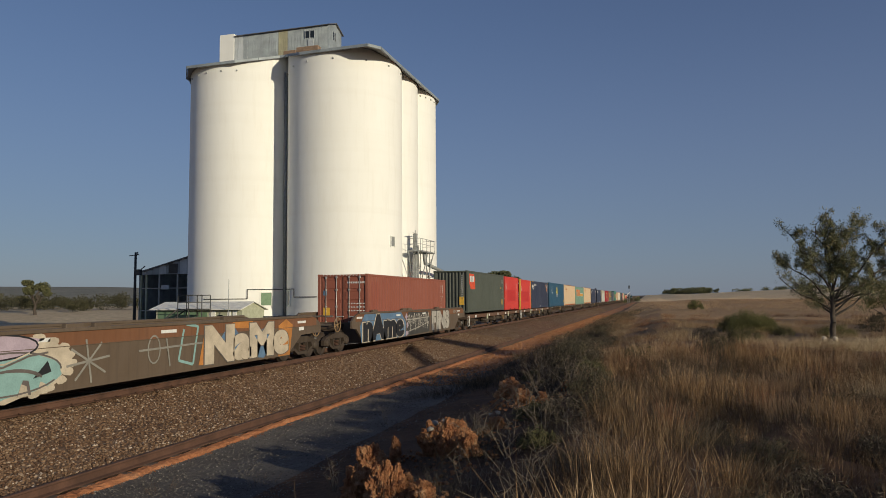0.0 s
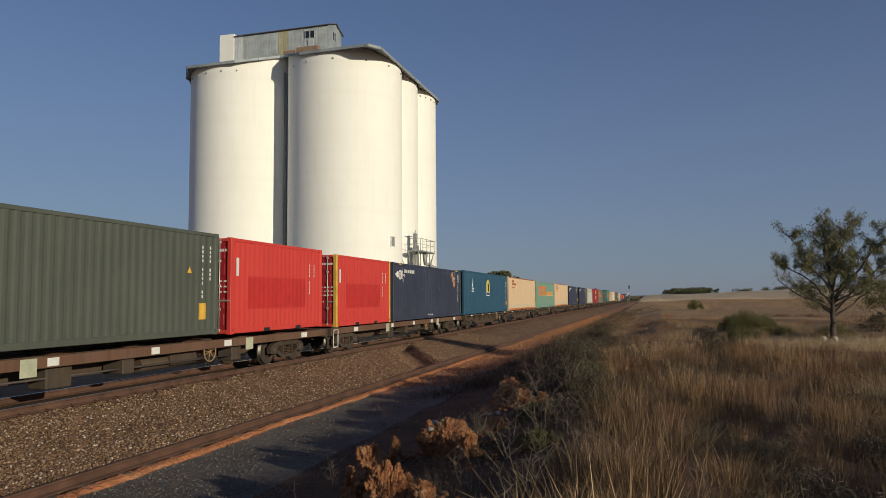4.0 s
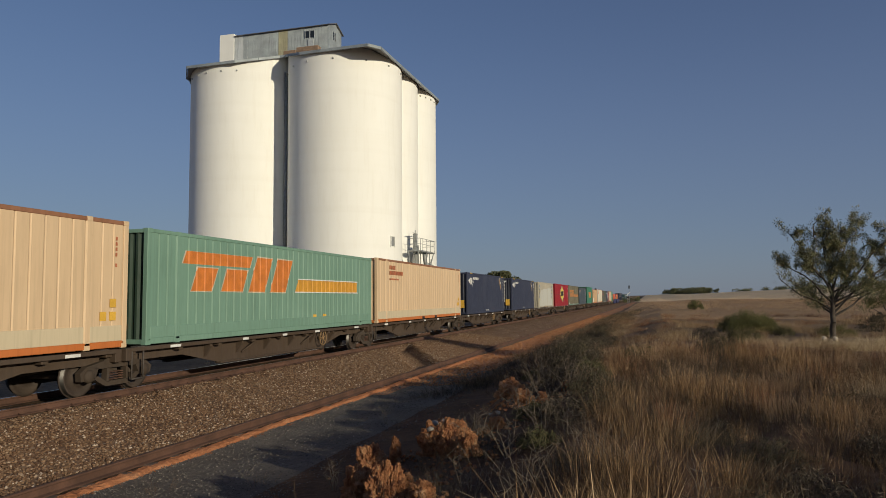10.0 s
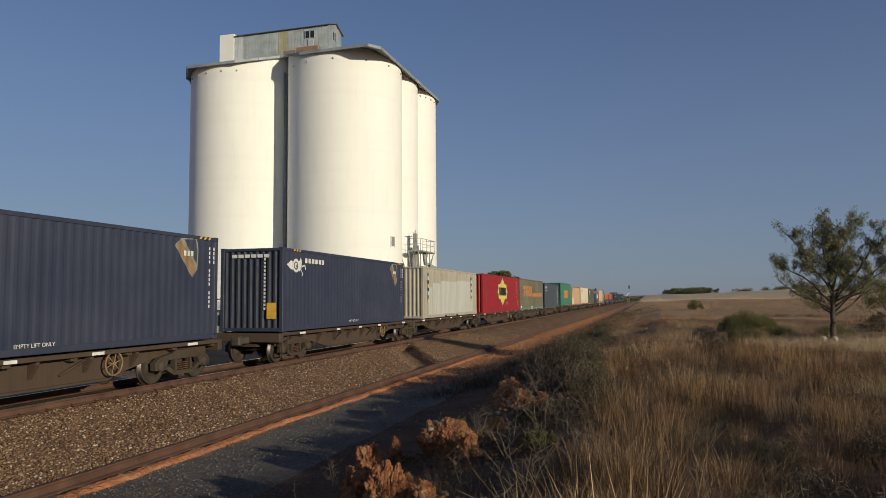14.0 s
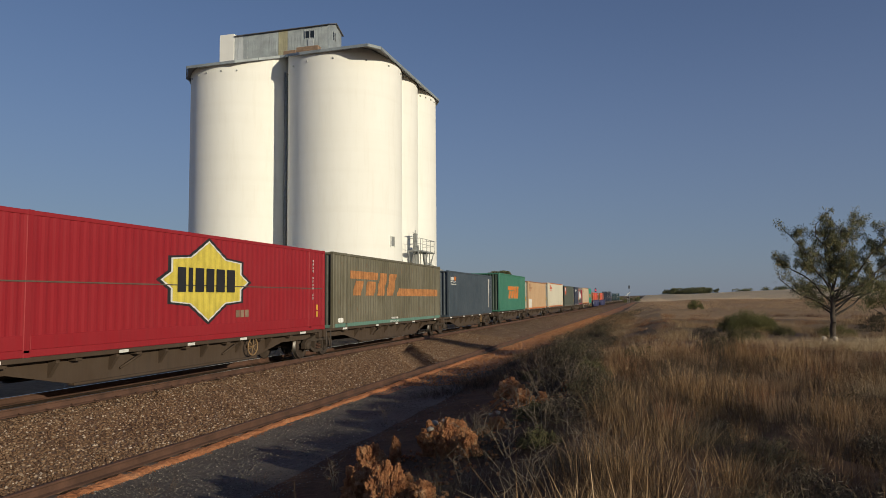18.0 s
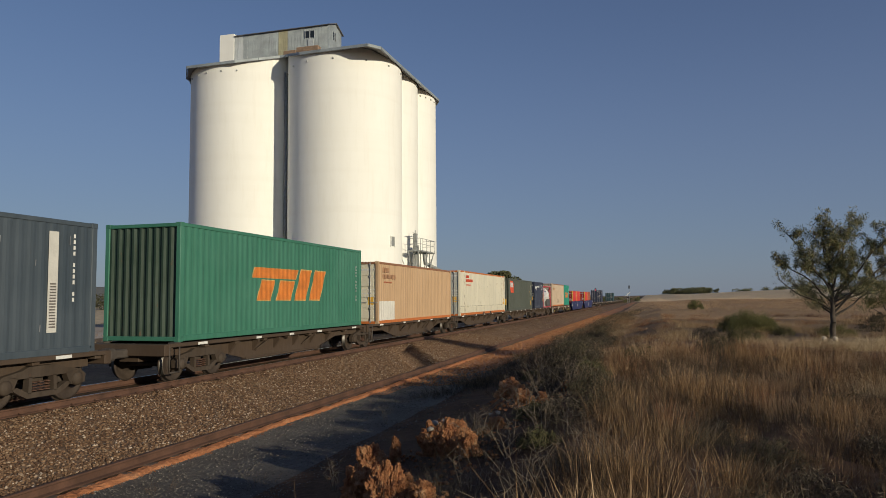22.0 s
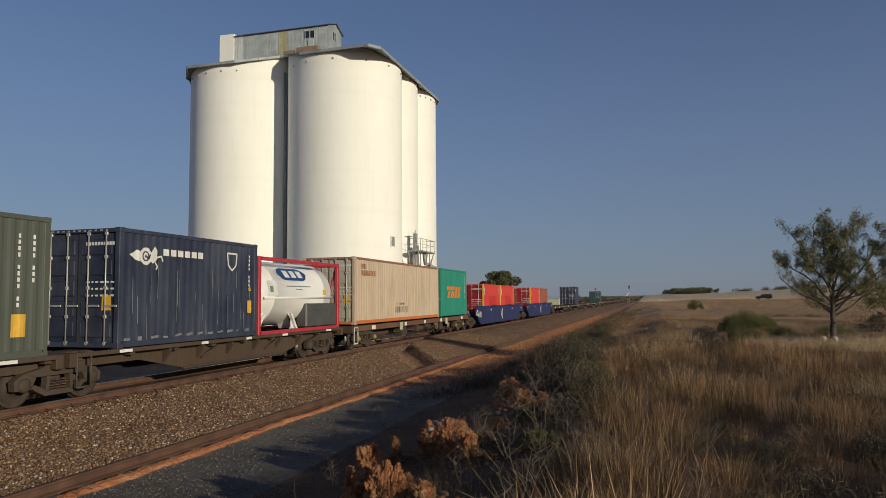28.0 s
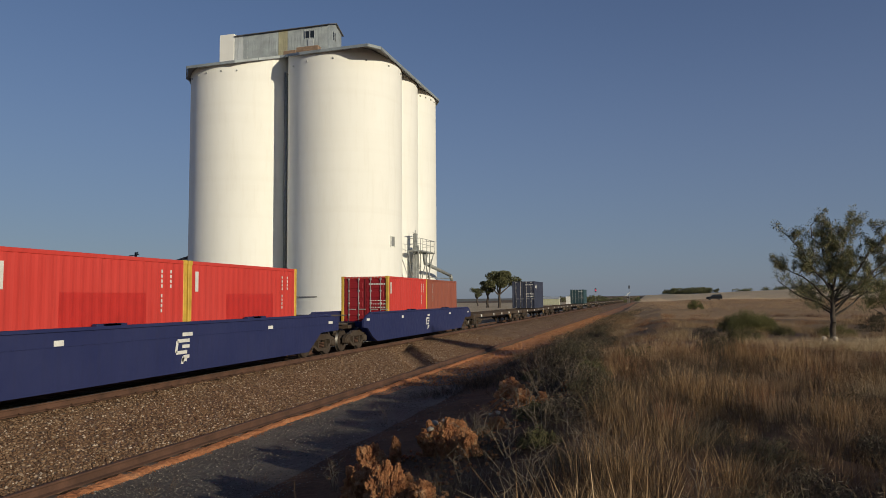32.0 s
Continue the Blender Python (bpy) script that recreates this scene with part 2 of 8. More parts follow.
HOLLOWS = ((0.75, 10.2, 0.45, 1.0), (1.15, 7.3, 0.55, 0.8), (1.75, 6.4, 0.6, 0.9), (0.6, 6.0, 0.3, 0.6), (2.5, 11.7, 0.9, 0.6), (3.3, 9.4, 0.7, 0.6), (1.5, 14.6, 0.7, 0.8), (-0.2, 13.8, 0.4, 0.9), (3.6, 15.2, 0.8, 0.7), (2.3, 8.9, 0.4, 0.5))


def hollow(x, y):
    """1 in the middle of a scrubby dip in the grass, 0 outside."""
    return np.minimum(sum(np.exp(-((x - a) / c) ** 2 - ((y - b) / d) ** 2) for a, b, c, d in HOLLOWS), 1.0)


def ground_z(x, y):
    x, y = np.asarray(x, float), np.asarray(y, float)
    z = np.full(np.broadcast(x, y).shape, -0.62)
    cut = 1 - smooth(120, 290, y)
    foot = -6.35 + 0.35 * wave(y * 0.9, y * 0.6)
    crest = crest_x(y) + 0.25 * wave(y * 0.9, 3.0)
    right = 0.6 - 0.14 * smooth(16, 8, y) + 0.07 * wave(x, y) + 0.04 * wave(x * 3, y * 2.6)
    b = 0.3 * smooth(foot, crest - 1.2, x) + 0.7 * smooth(crest - 2.0, crest, x)
    easy = smooth(20, 30, y)                 # farther on the bank flattens to a gentle slope
    b = b * (1 - easy) + easy * np.clip((x + 6.2) / 7.0, 0, 1)
    z = z + b * (right + 0.62)
    z = z + b * (1 - b) * 4 * 0.12 * wave(x * 2.2, y * 1.9)
    heap = crest_x(y) - 1.5 + 0.15 * wave(y * 1.1, 2.0)      # windrow of dug earth below the lip
    z = z + 0.42 * np.exp(-((x - heap) / 0.5) ** 2) * smooth(2.5, 4.5, y) * smooth(20, 15, y) * (0.8 + 0.3 * wave(y * 1.7, x * 2))
    z = np.where(x > -7.0, z - 0.05 * (1 - smooth(-7.0, -6.2, x)), -0.69 + 0.015 * wave(x * 2, y * 2))
    z = z - 0.3 * hollow(x, y)
    z = z - 3.0 * smooth(-62, -120, x) * smooth(20, 45, y) * (1 - smooth(140, 260, np.hypot(x, y)))
    z = z * cut + (1 - cut) * (0.2 * smooth(-8, 0, x) - 0.5 * smooth(-8, -9, x))
    d = np.hypot(x, y)
    z = z + 0.8 * smooth(120, 240, d) * smooth(4, 22, x)
    side = np.arctan2(x, np.maximum(y, 1e-3))
    z = z + smooth(330, 950, d) * (3.6 * smooth(-0.2, 0.06, side) + 8.0 * np.clip((side - 0.05) / 0.22, 0, 1)) + 3.0 * smooth(500, 1500, d) * smooth(-0.35, -0.1, side)
    z = z + 30 * smooth(700, 1500, d) * smooth(-0.3, -0.75, side)
    return z


def spread(near, far, step, grow):
    out, s, x = [0.0], step, 0.0
    while x < far:
        x += s
        if x > near:
            s *= grow
        out.append(x)
    return out


def ground():
    xr, xl = spread(9, 4200, 0.45, 1.13), spread(9, 4200, 0.45, 1.13)
    xs = np.array([-x for x in xl[:0:-1]] + xr)
    ys = np.array([-y for y in spread(8, 300, 1.0, 1.3)[:0:-1]] + spread(45, 4600, 0.6, 1.07))
    X, Y = np.meshgrid(xs, ys, indexing="ij")
    Z = ground_z(X, Y)
    under = (X < -8.6) & (X > -16.6) & (Y < 900)
    Z = np.where(under, np.minimum(Z, -0.7), Z)
    n, k = len(xs), len(ys)
    co = np.stack([X, Y, Z], -1).reshape(-1, 3)
    i = (np.arange(n - 1)[:, None] * k + np.arange(k - 1)[None]).reshape(-1)
    quads = np.stack([i, i + k, i + k + 1, i + 1], 1)
    me = bpy.data.meshes.new("ground")
    me.from_pydata(co.tolist(), [], quads.tolist())
    c = co[quads].mean(1)
    x, y = c[:, 0], c[:, 1]
    d = np.hypot(x, y)
    mi = np.zeros(len(quads), int)
    w = 6 * wave(x * 0.05, y * 0.05)
    mi[(x > -9.2) & (x < -5.2 + 0.3 * wave(y, x)) & (y < 26 + 2 * wave(x, y))] = 1
    mi[(x > -9.2) & (x < -6.0 + 0.4 * wave(y * 0.6, x)) & (y >= 26 + 2 * wave(x, y)) & (y < 300)] = 8
    mi[(x > -8.6) & (x < -7.8) & (y > 20) & (y < 300)] = 8
    mi[(x >= -5.2) & (x < crest_x(y) - 0.5 + 0.4 * wave(y, x * 2)) & (y < 60)] = 6
    # near ground also takes the dark soil, standing in for shade between tufts
    mi[(x >= -5.2) & (x < 12) & (y < 15 + 2 * wave(x, y))] = 6
    mi[(d > 52 + w) & (x > -5)] = 7
    mi[(d > 330 + w) & (x > -8)] = 3
    mi[(d < 420) & (x < -16) & ((d > 110 + 2 * w) | (x < -66))] = 3
    mi[(x < -42) & (x > -63 + 0.2 * w) & (y > 10) & (y < 110)] = 4
    mi[(x < -150) & (d > 420)] = 5
    mi[(np.abs(x - 8 + (y - 300) * 0.12) < 200) & (np.abs(y - 303) < 4.5) & (x > -140) & (x < 12)] = 4
    mi[(x >= 12) & (x < 200) & (np.abs(y - 250) < 6)] = 4
    me.polygons.foreach_set("material_index", mi)
    me.polygons.foreach_set("use_smooth", [True] * len(quads))
    for m in (M_dry, M_gravel, M_red_soil, M_stubble, M_road, M_scrub, M_bank, M_paddock, M_tan_soil):
        me.materials.append(m)
    return tagged(new("ground", me), "dry grassy plain with red soil and stubble", "ground", kind="structure")


M_dry = earth("dry_grass_soil", [(0.25, (0.10, 0.065, 0.04)), (0.5, (0.19, 0.13, 0.08)), (0.8, (0.28, 0.2, 0.12))], 0.35, 5.0, 0.8, 0.08)
M_paddock = earth("matted_dry_paddock", [(0.3, (0.31, 0.185, 0.09)), (0.55, (0.42, 0.265, 0.135)), (0.8, (0.54, 0.37, 0.205))], 0.05, 1.5, 0.6, 0.1)
M_bank = earth("dark_bank_soil", [(0.3, (0.075, 0.045, 0.03)), (0.6, (0.13, 0.075, 0.045)), (0.8, (0.2, 0.10, 0.055))], 1.2, 9.0, 0.9, 0.06)
M_stubble = earth("pale_stubble", [(0.3, (0.5, 0.38, 0.24)), (0.6, (0.6, 0.47, 0.3)), (0.8, (0.66, 0.53, 0.35))], 0.02, 0.6, 0.3, 0.1)
M_road = earth("pale_dirt_road", [(0.3, (0.44, 0.36, 0.28)), (0.7, (0.56, 0.46, 0.37))], 0.15, 4.0, 0.3, 0.03)
M_scrub = earth("far_scrub", [(0.3, (0.19, 0.185, 0.15)), (0.6, (0.26, 0.245, 0.2)), (0.8, (0.36, 0.32, 0.26))], 0.012, 0.2, 0.3, 0.5)
ground()


def groove(x, y):
    """The dark drain cut slantwise through the ballast shoulder."""
    mid = -7.5 - (y - 24.6) * 0.526
    return 0.3 * smooth(1.0, 0.1, np.abs(x - mid)) * smooth(-12.4, -11.9, x)


def ballast_z(x, y):
    x, y = np.asarray(x, float), np.asarray(y, float)
    z = np.interp(x, [-17.4, -15.6, -14.6, -11.8, -11.2, -8.8, -8.5, -8.44, -8.0], [-0.72, -0.24, -0.19, -0.19, -0.22, -0.47, -0.52, -0.7, -0.8])
    return z + 0.02 * wave(x * 4, y * 3.7) * (x > -15.5) - groove(x, y)


def ballast():
    xs = np.concatenate([[-17.4, -16.6, -15.6, -15, -14.4], np.arange(-14, -8.6, 0.2), [-8.5, -8.44, -8.3]])
    ys = np.concatenate([np.arange(-30, 0, 2.0), np.arange(0, 48, 0.3), np.arange(48, 120, 2.0), np.arange(120, 1500, 20.0)])
    X, Y = np.meshgrid(xs, ys, indexing="ij")
    Z = ballast_z(X, Y)
    n, k = len(xs), len(ys)
    i = (np.arange(n - 1)[:, None] * k + np.arange(k - 1)[None]).reshape(-1)
    me = bpy.data.meshes.new("ballast")
    me.from_pydata(np.stack([X, Y, Z], -1).reshape(-1, 3).tolist(), [], np.stack([i, i + k, i + k + 1, i + 1], 1).tolist())
    me.materials.append(M_ballast)
    me.materials.append(M_ballast_shaded)
    # faces inside the near rail take the copy darkened for the train's shade
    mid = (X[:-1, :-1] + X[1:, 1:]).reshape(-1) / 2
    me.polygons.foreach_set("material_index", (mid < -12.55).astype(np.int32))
    tagged(new("ballast_bed", me), "brown crushed stone ballast under the main line", "ballast", kind="structure")


ballast()


def rock_mesh(seed, sub=1, rough=0.25):
    bm = bmesh.new()
    bmesh.ops.create_icosphere(bm, subdivisions=sub, radius=1)
    for v in bm.verts:
        n = noise.noise(v.co * 1.3 + Vector((seed * 7.1, 0, seed)))
        n2 = noise.noise(v.co * 3.1 + Vector((0, seed * 3.3, 0)))
        v.co *= 1 + rough * 1.6 * n + rough * n2
    co = np.array([v.co[:] for v in bm.verts])
    fs = np.array([[v.index for v in f.verts] for f in bm.faces])
    bm.free()
    return co, fs


def scatter(name, shapes, places, sizes, mat, label, category, tilt=True, flat=0.75, seed=3):
    """Joins many small copies of a few shapes into one object of kind stuff."""
    rng = np.random.default_rng(seed)
    V, F, o = [], [], 0
    which = rng.integers(0, len(shapes), len(places))
    for k, (co, fs) in enumerate(shapes):
        idx = np.where(which == k)[0]
        if not len(idx):
            continue
        a = rng.uniform(0, 2 * np.pi, len(idx))
        c, s = np.cos(a), np.sin(a)
        sz = sizes[idx][:, None] * np.stack([rng.uniform(0.8, 1.3, len(idx)), rng.uniform(0.7, 1.1, len(idx)), flat * rng.uniform(0.8, 1.2, len(idx))], 1)
        p = co[None] * sz[:, None, :]
        q = np.stack([p[..., 0] * c[:, None] - p[..., 1] * s[:, None], p[..., 0] * s[:, None] + p[..., 1] * c[:, None], p[..., 2]], -1) + places[idx][:, None, :3]
        V.append(q.reshape(-1, 3))
        F.append((fs[None] + (np.arange(len(idx)) * len(co))[:, None, None] + o).reshape(-1, fs.shape[1]))
        o += len(idx) * len(co)
    V, F = np.concatenate(V), np.concatenate(F)
    me = bpy.data.meshes.new(name)
    me.vertices.add(len(V))
    me.vertices.foreach_set("co", V.reshape(-1).astype(np.float32))
    me.loops.add(F.size)
    me.loops.foreach_set("vertex_index", F.reshape(-1).astype(np.int32))
    me.polygons.add(len(F))
    me.polygons.foreach_set("loop_start", (np.arange(len(F)) * F.shape[1]).astype(np.int32))
    me.update(calc_edges=True)
    me.validate()
    me.materials.append(mat)
    return tagged(new(name, me), label, category, kind="stuff")


def stones():
    rng = np.random.default_rng(11)
    shapes = [rock_mesh(i, 1, 0.3) for i in range(6)]
    shapes0 = [(co * 1.0, fs) for co, fs in shapes]
    n = 46000
    y = 5.5 + 40 * rng.random(n) ** 1.6
    x = -12.35 + 3.82 * rng.random(n)
    z = ballast_z(x, y)
    scatter("ballast_stones", shapes0, np.stack([x, y, z + 0.008], 1), rng.uniform(0.011, 0.03, n), M_stone, "loose brown crushed stones on the ballast shoulder", "stones", seed=5)
    n = 5000
    y = 42 + 120 * rng.random(n) ** 1.3
    x = -12.35 + 3.75 * rng.random(n)
    scatter("far_ballast_stones", shapes0, np.stack([x, y, ballast_z(x, y) + 0.02], 1), rng.uniform(0.018, 0.036, n), M_stone, "crushed stones far along the ballast shoulder", "stones", seed=7)
    n = 13000
    y = 4.5 + 24 * rng.random(n) ** 1.4
    x = -8.1 + 3.2 * rng.random(n) ** 1.3
    scatter("gravel_stones", shapes0, np.stack([x, y, ground_z(x, y) + 0.004], 1), rng.uniform(0.006, 0.017, n), M_gravel_stone, "loose grey gravel beside the old siding rail", "gravel", seed=6)


stones()


def clay_ridge():
    """Red clay packed against the foot of the siding rail, with a low crumbling face."""
    off = np.array([-0.05, 0.06, 0.1, 0.15, 0.19, 0.205, 0.22, 0.235, 0.25, 0.27, 0.3, 0.36])
    ys = np.arange(2.5, 34, 0.06)
    O, Y = np.meshgrid(off, ys, indexing="ij")
    rng = np.random.default_rng(71)
    lip = 0.05 * wave(Y * 0.83, Y * 0.41) + 0.02 * wave(Y * 3.7, Y * 5.1 + 2) + 0.01 * rng.normal(size=len(ys))[None] - 0.12 * smooth(0.5, 0.8, wave(Y * 1.13, Y * 0.37 + 4))
    X = -8.33 + 1.15 * O * (1 + 2.2 * np.maximum(lip, -0.2))
    face = smooth(0.17, 0.29, O + 0.02 * wave(Y * 9, O * 20))
    Z = -0.632 + 0.01 * wave(Y * 4, X * 9) - 0.09 * face - 0.02 * smooth(0.08, 0.0, O) + 0.007 * rng.normal(size=X.shape)
    n, k = len(off), len(ys)
    i = (np.arange(n - 1)[:, None] * k + np.arange(k - 1)[None]).reshape(-1)
    me = bpy.data.meshes.new("clay_ridge")
    me.from_pydata(np.stack([X, Y, Z], -1).reshape(-1, 3).tolist(), [], np.stack([i, i + k, i + k + 1, i + 1], 1).tolist())
    me.materials.append(M_clay)
    me.materials.append(M_bank)
    me.polygons.foreach_set("material_index", (i < k).astype(np.int32))      # the strip next to the rail takes the dark soil
    tagged(new("clay_verge", me), "strip of crumbled red clay along the siding rail", "clay", kind="structure")


clay_ridge()

RAIL = [(-0.07, -0.17), (0.07, -0.17), (0.07, -0.155), (0.012, -0.135), (0.012, -0.045), (0.036, -0.03), (0.036, -0.004), (0.03, 0.0), (-0.03, 0.0), (-0.036, -0.004), (-0.036, -0.03), (-0.012, -0.045), (-0.012, -0.135), (-0.07, -0.155)]


def rail(name, x, z, y0, y1, label, bright):
    g = G()
    n = len(RAIL)
    prism(g, [(p + x, q + z) for p, q in RAIL], y0, y1, "y")
    g.m[7] = 1 if bright else 0
    ob = part(name, g, [M_rail_rust, M_rail_head])
    return tagged(ob, label, "rail", kind="structure")


rails = [rail("running_rail", TRACK_X + sx, 0.0, -60, 1500, "rusty steel running rail with polished head", True) for sx in (-0.752, 0.752)]
rail("siding_rail", SIDING_X, -0.46, -20, 290, "rusty disused siding rail beside the ballast", False)


def rail_clips():
    """Spring clips and plates that hold the near running rail."""
    g = G()
    box(g, 0.03, 0.15, -0.07, 0.07, -0.175, -0.155, 0.004)
    tube(g, (0.05, -0.05, -0.13), (0.1, 0.04, -0.14), 0.014, None, 6)
    me = g.mesh("rail_clip")
    me.materials.append(M_rail_rust)
    for i in range(70):
        ob = new("rail_clip", me)
        ob.parent = rails[1]
        ob.matrix_basis = pose(TRACK_X + 0.752 + 0.02, 2.0 + 0.68 * i, 0.008)


rail_clips()


def sleepers():
    """Timber ends under the siding rail, mostly buried."""
    rng = random.Random(4)
    g = G()
    box(g, -0.55, 0.14, -0.11, 0.11, -0.16, 0.0, 0.012)
    me = g.mesh("sleeper")
    me.materials.append(M_sleeper)
    for i in range(70):
        ob = new("sleeper", me)
        ob.matrix_basis = pose(SIDING_X + rng.uniform(-0.05, 0.08), 4.2 + i * 0.68 + rng.uniform(-0.04, 0.04), -0.632 + rng.uniform(-0.012, 0.012), 0, 0, rng.uniform(-2, 2))
        tagged(ob, "old timber sleeper half buried under the siding rail", "sleeper", "sleepers of the siding")


sleepers()

# ---------------------------------------------------------------- the silos
SR = 5.0
SILO_F, SILO_L, SILO_C, SILO_D = (-25.70, 56.78), (-35.70, 56.88), (-25.60, 66.78), (-35.60, 66.88)
SILO_TOP = 22.4


def white_concrete():
    m, nt, b = shader("white_painted_concrete", 0.75, 0, 0.3)
    co = coords(nt)
    n1 = noise_node(nt, co, 0.3, 5, 0.6, (1, 1, 0.3))
    n2 = noise_node(nt, co, 2.0, 6, 0.7, (1, 1, 0.12))
    n3 = noise_node(nt, co, 1.2, 3, 0.5, (0.02, 0.02, 1.0))
    c = ramp(nt, n1, [(0.3, (0.81, 0.80, 0.745)), (0.7, (0.87, 0.86, 0.81))])
    c = mix(nt, ramp(nt, n2, [(0.5, (0, 0, 0)), (0.75, (0.25, 0.25, 0.25))]), c, (0.66, 0.62, 0.54))
    c = mix(nt, ramp(nt, n3, [(0.5, (0, 0, 0)), (0.75, (0.2, 0.2, 0.2))]), c, (0.72, 0.69, 0.62))
    nt.links.new(c, b.inputs["Base Color"])
    bump(nt, b, n2, 0.04, 0.02)
    return m


M_silo = white_concrete()
M_roof_iron = plain("weathered_roof_iron", (0.2, 0.19, 0.19), 0.55, 0.5, 0.25, 15, 1.0, 0.1)
M_galv = plain("galvanised_iron", (0.31, 0.345, 0.365), 0.6, 0.2, 0.25, 10, 0.8, 0.1)
M_galv_pale = plain("pale_galvanised_sheet", (0.47, 0.5, 0.52), 0.6, 0.2, 0.15, 10, 0.8, 0.1)
M_galv_yellow = plain("yellowed_sheet", (0.33, 0.31, 0.2), 0.6, 0.1, 0.2, 10, 0.8, 0.1)
M_grey_steel = plain("grey_painted_steel", (0.33, 0.34, 0.33), 0.6, 0.3, 0.2)
M_dark_steel = plain("dark_steel", (0.07, 0.068, 0.065), 0.7, 0.3, 0.3)
M_rust_patch = plain("rusted_iron", (0.27, 0.185, 0.125), 0.85, 0, 0.3)
M_green = plain("faded_green_paint", (0.16, 0.25, 0.15), 0.7, 0, 0.2)
M_cream_wall = plain("cream_wall", (0.45, 0.46, 0.33), 0.8, 0, 0.15)
M_white_roof = plain("white_roof_sheet", (0.78, 0.76, 0.7), 0.6, 0, 0.12)
M_glass_dark, _nt, _b = shader("dark_window_glass", 0.08)
_b.inputs["Base Color"].default_value = (0.02, 0.025, 0.03, 1)


HULL = [(-40.95, 57.2), (-40.2, 54.0), (-38.4, 51.6), (-21.3, 51.3), (-20.6, 52.3), (-20.5, 68.2), (-22.5, 72.0), (-38.4, 72.2), (-41.0, 69.5)]
ROOF = HULL[:3] + [(-35.9, 51.62), (-33.8, 51.75), (-32.2, 52.9), (-31.0, 54.5), (-30.4, 54.6), (-29.2, 52.9), (-27.6, 51.85), (-25.6, 51.55), (-23.6, 51.6)] + HULL[3:]


def roof_z(x, y):
    """Height of the roof's underside over a spot."""
    px, py, k = x + 30.7, y - 61.8, 0.25
    for (ax, ay), (bx, by) in zip(HULL, HULL[1:] + HULL[:1]):
        ax, ay, bx, by = ax + 30.7, ay - 61.8, bx + 30.7, by - 61.8
        if ax * py - ay * px >= -1e-6 and px * by - py * bx >= -1e-6:
            k = max(k, (px * (by - ay) - py * (bx - ax)) / (ax * (by - ay) - ay * (bx - ax)))
    return SILO_TOP + 0.03 + 2.9 * (1 - k) / 0.75


def silo_group():
    t = thing("grain_silos", "tall white concrete grain silo cells under one roof", "silo", at=pose(-30.7, 61.8, -0.62))
    ox, oy, oz = -30.7, 61.8, -0.62
    for cx, cy in (SILO_F, SILO_L, SILO_C, SILO_D):
        g = G()
        prof = [(0.0, SR + 0.12), (0.9, SR + 0.12), (0.95, SR)]
        z = 0.95
        while z < SILO_TOP - oz - 0.05:
            z = min(z + 1.2, SILO_TOP - oz)
            prof.append((z, SR))
        lathe(g, prof, (cx - ox, cy - oy, 0), "z", 128)
        g.v = [(x, y, roof_z(x + ox, y + oy) - oz - 0.02) if z > SILO_TOP - oz - 0.01 else (x, y, z) for x, y, z in g.v]
        part("silo_cell", g, M_silo, t)
    for cx, cy, r in ((-25.65, 61.78, 4.79), (-35.65, 61.88, 4.79), (-30.65, 66.8, 4.5)):
        g = G()
        lathe(g, [(0.0, r), (SILO_TOP - oz - 0.3, r)], (cx - ox, cy - oy, 0), "z", 96)
        g.v = [(x, y, roof_z(x + ox, y + oy) - oz - 0.02) if z > 5 else (x, y, z) for x, y, z in g.v]
        part("pocket_wall", g, M_silo, t)
    # roof: a low hipped deck with a deep fascia that follows the cells
    p = [(x - ox, y - oy) for x, y in ROOF]
    n = len(p)
    zb = SILO_TOP - oz
    g = G()
    vs = []
    for k, dz in ((1.0, 0.0), (1.0, 0.14), (0.25, 0.14), (0.25, 0.0)):
        vs += [(x * k, y * k, roof_z(x * k + ox, y * k + oy) - oz + dz) for x, y in p]
    fs = [(j * n + i, j * n + (i + 1) % n, (j + 1) % 4 * n + (i + 1) % n, (j + 1) % 4 * n + i) for j in range(4) for i in range(n)]
    g.add(vs, fs + [tuple(range(2 * n, 3 * n))])
    part("roof", g, M_roof_iron, t, "weathered grey iron roof")
    g = G()
    for i in range(n):                           # deep pressed fascia along the eaves
        a, b = Vector((*p[i], zb)), Vector((*p[(i + 1) % n], zb))
        out = Vector((b.y - a.y, a.x - b.x, 0)).normalized()
        q = [a + out * 0.02, b + out * 0.02, b + out * 0.1, a + out * 0.1]
        lift = [roof_z(v.x + ox, v.y + oy) - oz for v in (a, b, b, a)]
        vs = [(v.x, v.y, h + dz) for dz in (-0.06, 0.17) for v, h in zip(q, lift)]
        g.add(vs, [(0, 3, 2, 1), (4, 5, 6, 7), (0, 1, 5, 4), (1, 2, 6, 5), (2, 3, 7, 6), (3, 0, 4, 7)])
    part("gutter", g, M_galv, t, "grey pressed iron fascia")
    rng = random.Random(2)
    for cx, cy, a0, a1 in ((*SILO_F, -170, 20), (*SILO_L, -170, -60), (*SILO_C, -60, 20)):
        for k in range(7):
            a = radians(a0 + (a1 - a0) * (k + 0.5) / 7 + rng.uniform(-3, 3))
            g = G()
            x, y = cx - ox + (SR + 0.03) * math.cos(a), cy - oy + (SR + 0.03) * math.sin(a)
            box(g, x - 0.06, x + 0.06, y - 0.06, y + 0.06, zb - 0.5, zb - 0.37, 0.015)
            part("tie_anchor", g, M_grey_steel, t)
    # rusted flashing where rows of cells meet the roof
    g = G()
